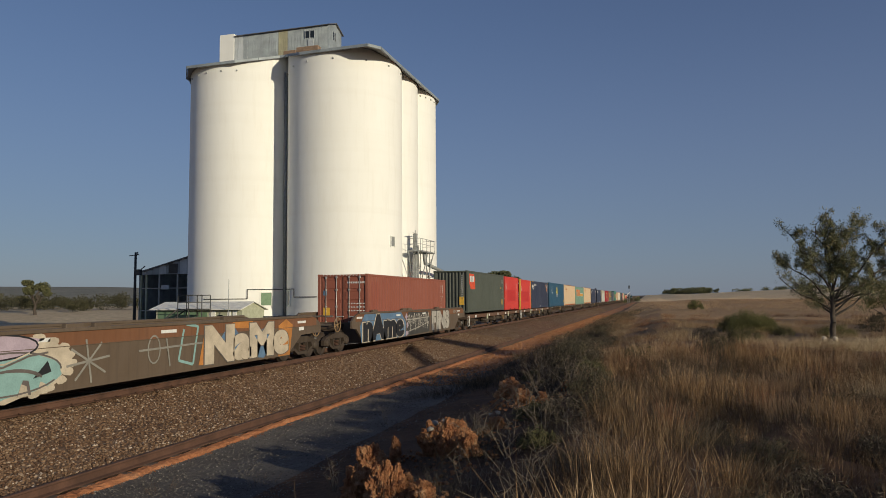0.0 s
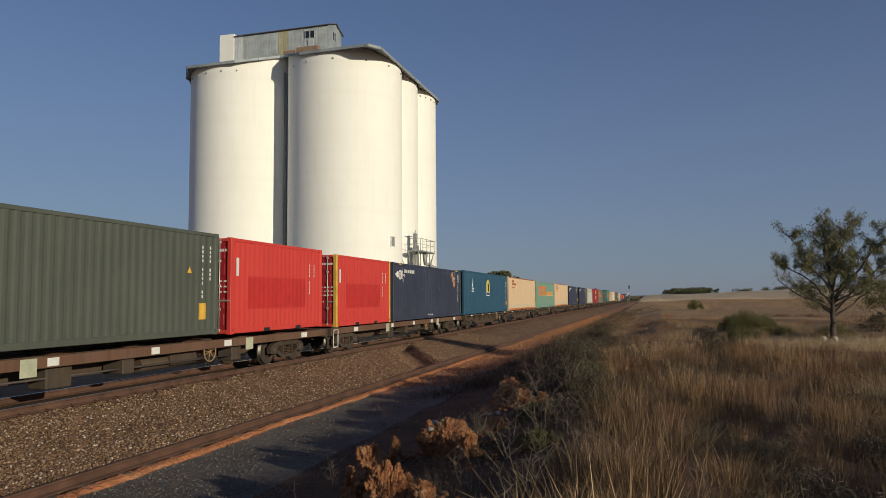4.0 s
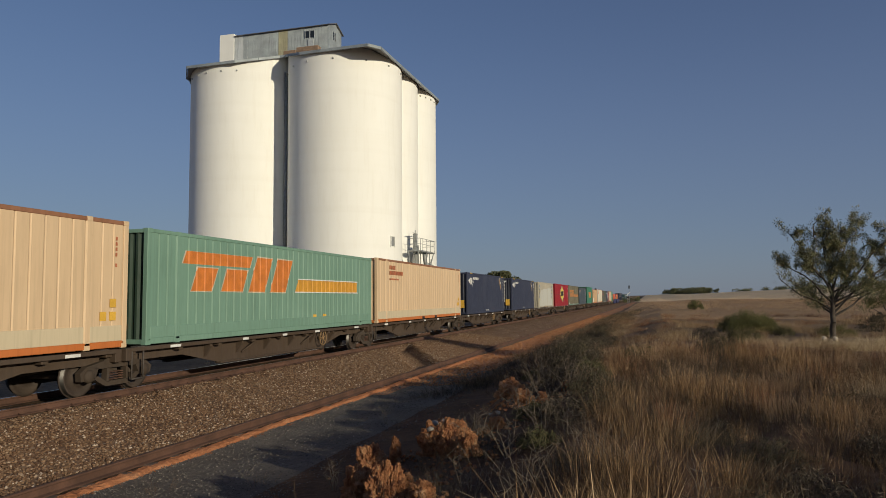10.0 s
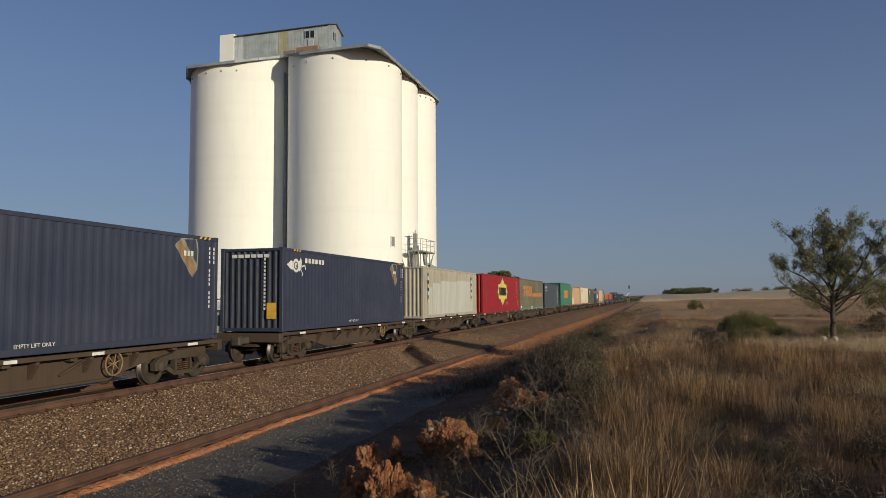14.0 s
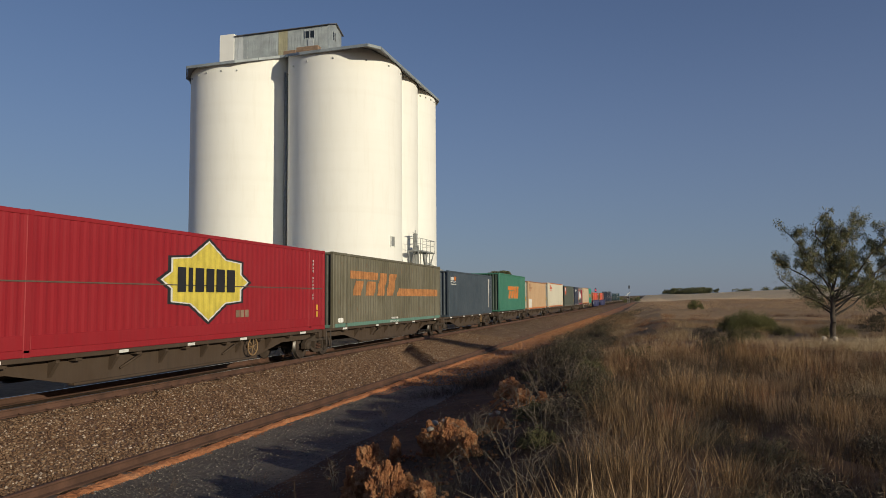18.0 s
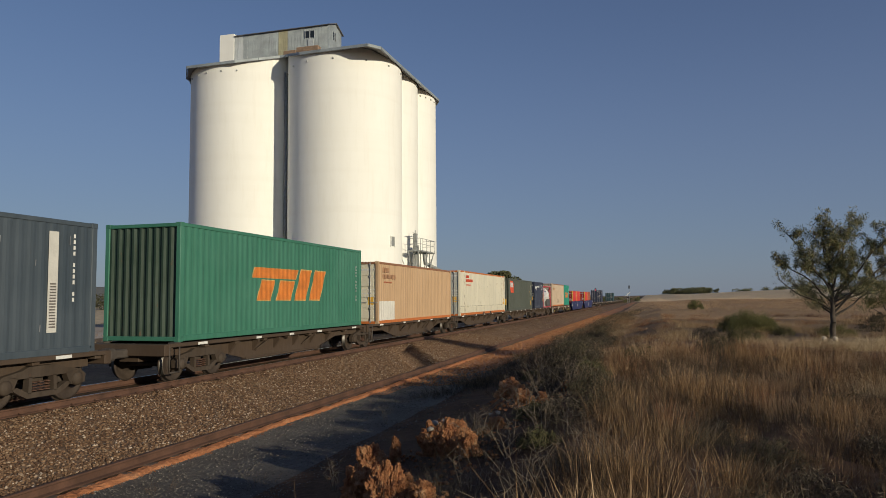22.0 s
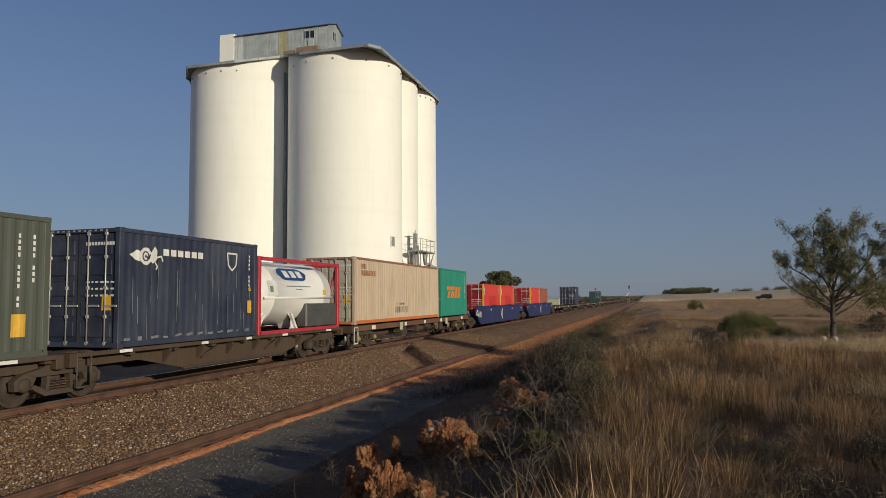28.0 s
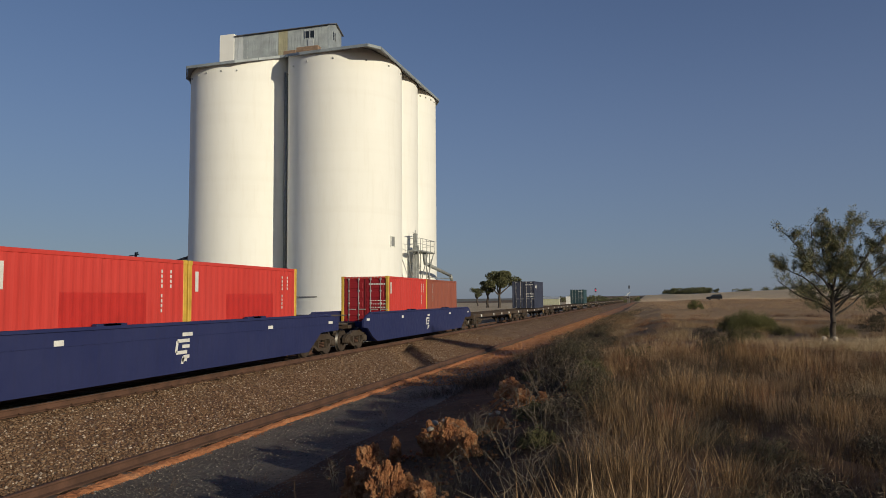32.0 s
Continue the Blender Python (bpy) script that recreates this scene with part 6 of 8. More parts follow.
decal(crimson, star(1.12), SIDE, M_black, "emblem_edge")
decal(crimson, star(1.04), SIDE + 0.004, M_text, "emblem_edge")
decal(crimson, star(0.99), SIDE + 0.008, M_logo_yellow, "emblem_field", label="yellow star-shaped emblem")
bars(crimson, SIDE + 0.012, 5.85, 1.37, [0.34, 0.18, 0.38, 0.36, 0.4, 0.4], 0.66, 0.12, M_black)
bars(crimson, SIDE, 8.6, 0.62, [0.2, 0.2, 0.2], 0.22, 0.05, M_rust_patch)
stroke(crimson, [(0.2, 1.55), (14.4, 1.55)], SIDE - 0.004, 0.03, M_seam, "seam")
for y, z in ((13.9, 0.5), (13.9, 0.75)):
    decal(crimson, [(y, z), (y + 0.12, z), (y + 0.12, z + 0.2), (y, z + 0.2)], SIDE, M_placard, "placard")
column_bars(crimson, SIDE, 13.6, 2.6, 12)
bars(crimson, -0.012, 0.3, 0.5, [0.34], 0.5, 0, M_placard, 0.004, "y", "placard")

bars(slate, SIDE, 0.42, 2.3, [0.16, 0.16, 0.16, 0.16], 0.2, 0.03)
bars(slate, SIDE, 1.2, 2.3, [0.14, 0.14, 0.06, 0.06], 0.24, 0.03, M_logo_orange)
stroke(slate, [(0.42, 2.2), (0.8, 2.25), (1.1, 2.18), (1.6, 2.22)], SIDE, 0.05, M_text, "emblem")
bars(slate, SIDE, 0.42, 2.02, [0.1] * 10, 0.06, 0.03)
decal(slate, [(10.85, 0.5), (11.1, 0.5), (11.1, 2.62), (10.85, 2.62)], SIDE, M_patch, "label_strip", label="white vertical label strip")
for k in range(16):
    decal(slate, [(10.9, 0.6 + 0.06 * k), (11.06, 0.6 + 0.06 * k), (11.06, 0.63 + 0.06 * k), (10.9, 0.63 + 0.06 * k)], SIDE + 0.004, M_outline, "lettering", 0.002)
column_bars(slate, SIDE, 11.5, 2.6, 12)
for t in (slate,):
    g = G()
    for k in range(14):
        box(g, 0.35, 0.42, -0.016, -0.012, 2.5 - k * 0.13, 2.58 - k * 0.13)
    part("lettering", g, M_text, t)

bars(tan_a, SIDE, 0.62, 2.4, [0.16] * 4, 0.24, 0.05, M_logo_faint)
bars(tan_a, SIDE, 0.62, 2.12, [0.15] * 9, 0.2, 0.04, M_logo_faint)
bars(tan_a, SIDE, 0.75, 1.92, [0.3, 0.2, 0.4], 0.06, 0.05, M_logo_rust)
rib_patch(tan_a, F40, 0, 8, 0.17, 1.06, M_patch, "repaired_panel", "pale repaired panel", 0.036)
bars(tan_b, SIDE, 0.66, 2.42, [0.15] * 3, 0.2, 0.05, M_logo_faint)
bars(tan_b, SIDE, 0.66, 2.12, [0.15] * 9, 0.22, 0.04, M_logo_faint)
bars(tan_b, SIDE - 0.004, 4.9, 0.42, [0.3, 0.1, 0.34, 0.22, 0.12, 0.3], 0.3, 0.1, M_stain, 0.002, "x", "stain")
bars(tan_b, SIDE - 0.004, 5.1, 0.8, [0.16, 0.3, 0.1, 0.2], 0.1, 0.14, M_stain, 0.002, "x", "stain")

for t in (red_a, red_b, red_c, red_d, red_e):
    decal(t, [(0.28, 1.75), (0.42, 1.75), (0.42, 2.3), (0.28, 2.3)], SIDE, M_text, "label_strip")
    column_bars(t, SIDE, 5.0, 2.3, 10)
    column_bars(t, SIDE, 5.35, 2.3, 4)
    for y in (1.9, 4.0):
        g = G()
        box(g, SIDE - 0.006, SIDE + 0.004, y, y + 0.36, 0.02, 0.13)
        part("fork_pocket", g, M_black, t)
for t in (red_a, red_b):
    rib_patch(t, F20, 3, 17, 0.75, 1.75, M_red_deep, "repainted_field", "", 0.009)
for t in (red_c, red_d):
    rib_patch(t, F20, 6, 16, 0.6, 1.7, M_red_deep, "repainted_field", "", 0.009)
column_bars(rust_f, SIDE, 0.9, 2.3, 8)
column_bars(brick, SIDE, 11.2, 2.55, 14)
column_bars(brick, SIDE, 11.5, 2.55, 6)
rib_patch(brick, F40, 1, 5, 1.3, 2.55, C["rustred"], "repainted_field", "", 0.012)
rib_patch(brick, F40, 6, 7, 0.9, 2.7, C["rustred"], "repainted_field", "", 0.012)
bars(brick, 0.022, -0.95, 1.0, [0.32], 0.4, 0, M_placard, 0.004, "y", "placard")
bars(brick, 0.022, -0.95, 1.95, [0.18], 0.22, 0, M_spray_blue, 0.004, "y", "placard")
winged(dark_20, 0.4, 2.3, 0.8)

# blue well wagons
WX = 1.421
for t in (W_blue_a, W_blue_b):
    for y, z, w, h in ((4.75, 1.22, 0.26, 0.12), (8.9, 1.2, 0.42, 0.11), (13.2, 1.2, 0.3, 0.12), (0.3, 1.22, 0.35, 0.1), (17.6, 1.22, 0.35, 0.1)):
        decal(t, [(y, z), (y + w, z), (y + w, z + h), (y, z + h)], WX, M_white, "reflector", label="white reflector plate")
    for a in (((8.7, 1.1), (9.2, 1.1)), ((8.7, 1.1), (8.65, 0.8)), ((8.65, 0.8), (9.1, 0.8)), ((8.9, 0.95), (9.2, 0.95)), ((8.95, 0.68), (9.2, 0.68)), ((8.95, 0.68), (8.9, 0.5)), ((8.9, 0.6), (9.1, 0.6))):
        stroke(t, list(a), WX, 0.09, M_text, "emblem")
    for y in (5.9, 6.1, 12.0, 12.3):
        g = G()
        box(g, 1.3, 1.44, y, y + 0.75, 1.56, 1.64, 0.01)
        part("corner_guide", g, C["blue"], t)
decal(W_blue_a, [(0.08, 0.98), (1.2, 0.8), (1.65, 0.8), (1.65, 1.2), (0.08, 1.2)], WX, M_cream_wall, "number_panel", label="cream number panel")
bars(W_blue_a, WX + 0.005, 0.15, 1.07, [0.1] * 7, 0.1, 0.04, M_logo_blue)
bars(W_blue_a, WX + 0.005, 0.9, 0.9, [0.2, 0.15, 0.2], 0.07, 0.04, M_logo_blue)

# brown well wagons and their graffiti
for t in (W_brown_a, W_brown_b):
    g = G()
    prism(g, [(0.36, 1.215), (0.37, 1.46), (0.75, 1.555), (17.35, 1.555), (17.73, 1.46), (17.74, 1.215)], WX - 0.0, WX + 0.003)
    part("upper_band", g, M_brown_upper, t)
    for y in (0.45, 5.2, 9.2, 16.3):
        decal(t, [(y, 1.33), (y + 0.6, 1.33), (y + 0.6, 1.41), (y, 1.41)], WX + 0.005, M_white, "reflector", label="white reflector plate")
    decal(t, [(16.4, 1.08), (16.75, 1.08), (16.75, 1.2), (16.4, 1.2)], WX + 0.005, M_white, "reflector")
    for y in (2.3, 6.2, 7.0, 11.9):
        g = G()
        box(g, 1.3, 1.43, y, y + 0.5, 1.56, 1.68, 0.012)
        part("corner_guide", g, C["brown"], t)
GX = WX + 0.006
t = W_brown_a
decal(t, [(15.0, 0.3), (15.75, 0.3), (15.95, 1.3), (15.5, 1.5), (15.0, 1.3)], GX, M_spray_orange, "graffiti_field", 0.002)
decal(t, blob(12.9, 1.42, 0.7, 0.13, 14, 0.15, 2), GX, M_spray_orange, "graffiti_field", 0.002)
decal(t, [(10.75, 0.4), (11.3, 0.35), (11.25, 1.45), (11.0, 1.3)], GX, M_spray_orange, "graffiti_field", 0.002)
decal(t, blob(12.3, 0.9, 0.5, 0.45, 14, 0.2, 3), GX + 0.002, M_spray_blue, "graffiti_field", 0.002)
decal(t, blob(13.9, 0.8, 0.7, 0.42, 14, 0.2, 4), GX + 0.002, M_spray_blue, "graffiti_field", 0.002)
lettering(t, "NaMe", 10.95, 0.33, 4.75, 1.14, GX + 0.005, M_outline, 0.085)
lettering(t, "NaMe", 11.0, 0.37, 4.66, 1.08, GX + 0.009, M_cream_paint, 0.07)
stroke(t, curve_pts(8.95, 0.95, 0.22, 0.34, 0, 360, 14), GX, 0.04, M_spray_grey)
stroke(t, [(8.4, 0.95), (10.9, 1.0)], GX + 0.008, 0.05, M_spray_grey)
stroke(t, [(9.4, 1.2), (9.55, 0.5)], GX + 0.01, 0.05, M_spray_grey)
stroke(t, [(10.1, 1.4), (9.9, 0.6), (10.5, 0.45), (10.7, 1.45), (10.2, 1.52)], GX, 0.07, M_spray_aqua)
for k in range(4):
    a = radians(45 * k + 8)
    stroke(t, [(6.85 - 0.62 * math.cos(a), 0.85 - 0.48 * math.sin(a)), (6.85 + 0.62 * math.cos(a), 0.85 + 0.48 * math.sin(a))], GX + 0.001 * k, 0.05, M_spray_grey)
decal(t, blob(4.95, 0.88, 1.4, 0.63, 26, 0.1, 5), GX, M_cream_paint, "graffiti_field", 0.002)
decal(t, blob(4.55, 1.28, 0.95, 0.24, 20, 0.06, 6), GX + 0.003, M_spray_lilac, "graffiti_field", 0.002)
decal(t, blob(4.8, 0.74, 1.3, 0.42, 26, 0.05, 7), GX + 0.004, M_spray_aqua, "graffiti_field", 0.002)
decal(t, blob(4.3, 0.5, 0.9, 0.25, 20, 0.08, 8), GX + 0.006, M_spray_aqua, "graffiti_field", 0.002)
stroke(t, curve_pts(4.8, 0.76, 1.3, 0.41, 0, 330, 26), GX + 0.008, 0.035, M_outline)
stroke(t, curve_pts(4.7, 0.62, 0.85, 0.2, 10, 180, 14), GX + 0.012, 0.04, M_outline)
for yy in (4.2, 5.05):
    decal(t, [(yy, 0.32), (yy + 0.12, 0.62), (yy + 0.25, 0.6), (yy + 0.32, 0.32)], GX + 0.012, M_outline, "graffiti_field", 0.002)
stroke(t, curve_pts(4.55, 1.28, 0.95, 0.24, -160, 160, 16), GX + 0.008, 0.035, M_black)
decal(t, [(5.4, 0.62), (5.75, 0.95), (5.85, 0.72)], GX + 0.009, M_black, "graffiti_field", 0.002)
for k in range(9):                               # pale scalloped edge
    a = radians(-70 + 17 * k)
    decal(t, blob(4.95 + 1.42 * math.cos(a), 0.88 + 0.6 * math.sin(a), 0.16, 0.09, 10, 0.15, 40 + k), GX + 0.001, M_cream_paint, "graffiti_field", 0.002)
decal(t, [(3.6, 1.15), (4.1, 1.45), (4.5, 1.3), (5.0, 1.5), (5.55, 1.4), (5.3, 1.12), (4.4, 1.02)], GX + 0.0065, M_spray_lilac, "graffiti_field", 0.002)
stroke(t, [(4.0, 0.95), (4.7, 0.9), (5.3, 1.08), (5.75, 1.12)], GX + 0.014, 0.04, M_outline)
stroke(t, [(4.1, 1.0), (4.75, 0.96), (5.3, 1.14)], GX + 0.016, 0.03, M_cream_paint)
stroke(t, curve_pts(4.9, 0.55, 0.75, 0.28, 150, 20, 10), GX + 0.018, 0.05, M_outline)
for yy in (4.35, 5.05, 5.5):
    decal(t, [(yy, 0.3), (yy + 0.08, 0.55), (yy + 0.2, 0.5), (yy + 0.26, 0.3)], GX + 0.016, M_cream_paint, "graffiti_field", 0.002)
t = W_brown_b
decal(t, [(0.95, 0.32), (6.5, 0.3), (6.6, 1.0), (5.9, 1.5), (1.3, 1.5), (0.8, 1.0)], GX, M_spray_blue, "graffiti_field", 0.002)
lettering(t, "nAme", 1.02, 0.28, 5.35, 1.24, GX + 0.004, M_cream_paint, 0.09)
lettering(t, "nAme", 1.13, 0.32, 5.12, 1.15, GX + 0.008, M_black, 0.075)
decal(t, [(6.75, 0.32), (10.45, 0.36), (10.5, 1.1), (10.2, 1.46), (6.95, 1.48), (6.7, 0.9)], GX, M_soot, "graffiti_field", 0.002)
for k in range(9):
    r = random.Random(k)
    y = 6.85 + 0.4 * k
    stroke(t, [(y, 0.45 + 0.4 * r.random()), (y + 0.08, 1.38 - 0.2 * r.random()), (y + 0.26, 1.42 - 0.15 * r.random()), (y + 0.3, 0.85 + 0.35 * r.random())], GX + 0.003, 0.05, M_spray_pale)
    stroke(t, curve_pts(y + 0.15, 0.75 + 0.3 * r.random(), 0.1, 0.12, 0, 250 + 90 * r.random(), 7), GX + 0.003, 0.03, M_spray_pale)
stroke(t, [(6.6, 1.1), (10.35, 1.16)], GX + 0.009, 0.04, M_spray_pale)
stroke(t, [(6.9, 0.52), (8.6, 0.68), (10.35, 0.9)], GX + 0.011, 0.035, M_spray_pale)
for y, z in ((6.75, 0.85), (6.72, 0.45), (6.62, 1.25)):
    decal(t, blob(y, z, 0.14, 0.14, 10, 0.5, int(z * 50)), GX + 0.012, M_spray_lilac, "graffiti_field", 0.002)
lettering(t, "FINS", 10.8, 0.34, 3.7, 1.17, GX + 0.004, M_outline, 0.1)
lettering(t, "FINS", 10.9, 0.4, 3.5, 1.06, GX + 0.008, M_spray_pale, 0.075)
for y in (11.15, 12.05, 12.75, 13.7):
    stroke(t, [(y, 0.55), (y + 0.12, 1.35)], GX + 0.012, 0.03, M_outline)
lettering(t, "FINS", 15.35, 1.25, 0.95, 0.2, GX, M_spray_grey, 0.0)

handwheel(W_brown_a, 1.3, 17.95, 1.1, 0.3)
M_end_deck = steel_paint("grey_brown_end_deck", (0.15, 0.115, 0.085), 0.25, 0.2, 0.8)
for t in (W_blue_a,):
    g = G()
    box(g, -1.3, 1.0, -2.3, -0.25, 0.98, 1.3, 0.02)
    box(g, -1.3, 0.8, -1.9, -0.25, 1.3, 1.52, 0.02)
    part("end_deck", g, M_end_deck, t, "grey-brown steel end deck")

# ---------------------------------------------------------------- far things
M_car = plain("black_car_paint", (0.015, 0.015, 0.018), 0.2, 0.0, 0.1)


def car():
    t = thing("far_car", "black four-wheel-drive wagon driving along the far paddock road", "car")
    g = G()
    prism(g, [(-2.45, 0.4), (-2.5, 0.95), (-2.1, 1.1), (-1.0, 1.18), (-0.4, 1.8), (2.1, 1.86), (2.4, 1.2), (2.5, 1.05), (2.45, 0.4)], -0.88, 0.88, "y")
    part("body", g, M_car, t)
    g = G()
    prism(g, [(-0.8, 1.22), (-0.32, 1.7), (1.95, 1.75), (2.2, 1.22)], -0.885, 0.885, "y")
    part("side_windows", g, M_glass_dark, t)
    for x in (-1.45, 1.4):
        for y in (-0.8, 0.8):
            g = G()
            lathe(g, [(-0.1, 0.0), (-0.1, 0.28), (-0.08, 0.33), (0.08, 0.33), (0.1, 0.28), (0.1, 0.0)], (x, y, 0.33), "y", 18)
            part("wheel", g, M_gasket, t)
    return t


far_car = car()


def CAR_PATH(t):
    """Straight along the crossing road, towards the line."""
    a, b = Vector((34.9, 250.0, 0)), Vector((19.8, 250.0, 0))
    f = (t - 28.0) / 4.0
    p = a + (b - a) * f
    return pose(p.x, p.y, float(ground_z(p.x, p.y)), 0, 0, 0)

# ---------------------------------------------------------------- plants and loose earth
M_grass = island_mix("dry_grass", [(0.0, (0.047, 0.029, 0.016)), (0.4, (0.135, 0.082, 0.043)), (0.7, (0.23, 0.148, 0.08)), (0.9, (0.365, 0.245, 0.135)), (1.0, (0.5, 0.36, 0.22))], 0.85, 0.15)
M_culm = island_mix("orange_straw", [(0.0, (0.068, 0.040, 0.021)), (0.4, (0.21, 0.124, 0.061)), (0.8, (0.39, 0.24, 0.117)), (1.0, (0.57, 0.4, 0.23))], 0.85, 0.15)
M_culm_dark = island_mix("weathered_brown_straw", [(0.0, (0.04, 0.024, 0.014)), (0.5, (0.105, 0.063, 0.034)), (0.9, (0.18, 0.112, 0.06)), (1.0, (0.33, 0.23, 0.13))], 0.85, 0.15)
M_grass_red = island_mix("red_dry_grass", [(0.0, (0.070, 0.036, 0.021)), (0.45, (0.185, 0.089, 0.047)), (0.85, (0.317, 0.170, 0.094)), (1.0, (0.440, 0.315, 0.197))], 0.85, 0.15)
M_grass_far = island_mix("far_dry_grass", [(0.0, (0.115, 0.073, 0.044)), (0.5, (0.265, 0.176, 0.100)), (0.9, (0.437, 0.319, 0.189)), (1.0, (0.575, 0.451, 0.294))], 0.9, 0.1)
M_straw_dull = island_mix("dull_straw", [(0.0, (0.195, 0.123, 0.077)), (0.6, (0.330, 0.217, 0.133)), (1.0, (0.495, 0.348, 0.217))], 0.9, 0.1)
M_stalk = island_mix("stubble_stalk", [(0.0, (0.52, 0.39, 0.27)), (1.0, (0.62, 0.48, 0.34))], 0.9, 0.1)
M_scrub_twig = island_mix("dark_scrub_twig", [(0.0, (0.03, 0.024, 0.018)), (0.5, (0.075, 0.062, 0.045)), (0.85, (0.13, 0.107, 0.078)), (1.0, (0.27, 0.22, 0.165))], 0.9, 0.1)
M_straw = island_mix("pale_straw", [(0.0, (0.4, 0.3, 0.18)), (1.0, (0.6, 0.48, 0.31))], 0.9, 0.1)
M_saltbush = island_mix("grey_green_bush", [(0.0, (0.036, 0.033, 0.02)), (0.5, (0.067, 0.058, 0.035)), (1.0, (0.14, 0.11, 0.068))], 0.8, 0.2)
M_leaf_green = island_mix("dull_green_leaf", [(0.0, (0.055, 0.06, 0.02)), (0.5, (0.105, 0.106, 0.036)), (1.0, (0.2, 0.175, 0.065))], 0.7, 0.25)
M_leaf_tree = island_mix("olive_needle_leaf", [(0.0, (0.076, 0.086, 0.045)), (0.5, (0.143, 0.145, 0.072)), (0.85, (0.235, 0.207, 0.095)), (1.0, (0.336, 0.248, 0.121))], 0.7, 0.25)
M_leaf_far = island_mix("far_gum_leaf", [(0.0, (0.051, 0.057, 0.028)), (0.5, (0.095, 0.097, 0.046)), (1.0, (0.154, 0.149, 0.070))], 0.8, 0.2)
M_pale_stone = plain("chalky_stone", (0.5, 0.43, 0.35), 0.9, 0, 0.2)
M_chalk = plain("grey_chalky_rock", (0.3, 0.265, 0.225), 0.95, 0, 0.3, 30, 5, 0.9)
M_bark = plain("dark_bark", (0.075, 0.058, 0.045), 0.95, 0, 0.3, 18, 3, 0.8)
M_twig = plain("bleached_twig", (0.2, 0.155, 0.11), 0.9, 0, 0.3, 20, 4, 0.2)


def fast_mesh(name, V, F, mats):
    me = bpy.data.meshes.new(name)
    V, F = np.asarray(V, np.float32), np.asarray(F, np.int32)
    me.vertices.add(len(V))
    me.vertices.foreach_set("co", V.reshape(-1))
    me.loops.add(F.size)
    me.loops.foreach_set("vertex_index", F.reshape(-1))
    me.polygons.add(len(F))
    me.polygons.foreach_set("loop_start", (np.arange(len(F)) * F.shape[1]).astype(np.int32))
    me.update(calc_edges=True)
    for m in (mats if isinstance(mats, (list, tuple)) else [mats]):
        me.materials.append(m)
    return me


def tuft(seed, blades, h, spreadr, width, lean, bend=0.5, fine=True):
    """Grass blades that rise from one root, as triangles."""
    rng = np.random.default_rng(seed)
    V, F = [], []
    for b in range(blades):
        a = rng.uniform(0, 2 * np.pi)
        r = spreadr * np.sqrt(rng.random())
        base = np.array([r * np.cos(a), r * np.sin(a), -0.04])
        hh = h * rng.uniform(0.45, 1.1)
        d = np.array([np.cos(a), np.sin(a), 0]) * lean * rng.uniform(0.1, 1.0) + rng.normal(size=3) * np.array([0.12, 0.12, 0])
        side = rng.uniform(0, np.pi)
        w = np.array([np.cos(side), np.sin(side), 0]) * width * rng.uniform(0.6, 1.3) / 2
        o = len(V)
        steps = ((0, 1.0), (0.45, 0.8), (0.8, 0.45)) if fine else ((0, 1.0), (0.55, 0.75))
        for k, (f, wk) in enumerate(steps):
            p = base + np.array([0, 0, hh * f * (1 - 0.12 * f)]) + d * hh * (f ** (1 + bend))
            V += [p - w * wk, p + w * wk]
        V.append(base + np.array([0, 0, hh * 0.9]) + d * hh * 1.05)
        F += [(o, o + 1, o + 3), (o, o + 3, o + 2)] + ([(o + 2, o + 3, o + 5), (o + 2, o + 5, o + 4), (o + 4, o + 5, o + 6)] if fine else [(o + 2, o + 3, o + 4)])
    return np.array(V), np.array(F)


def patch(x, y, k=1.0):
    return 0.5 + 0.5 * wave(x * 0.8 * k + 5, y * 0.6 * k)


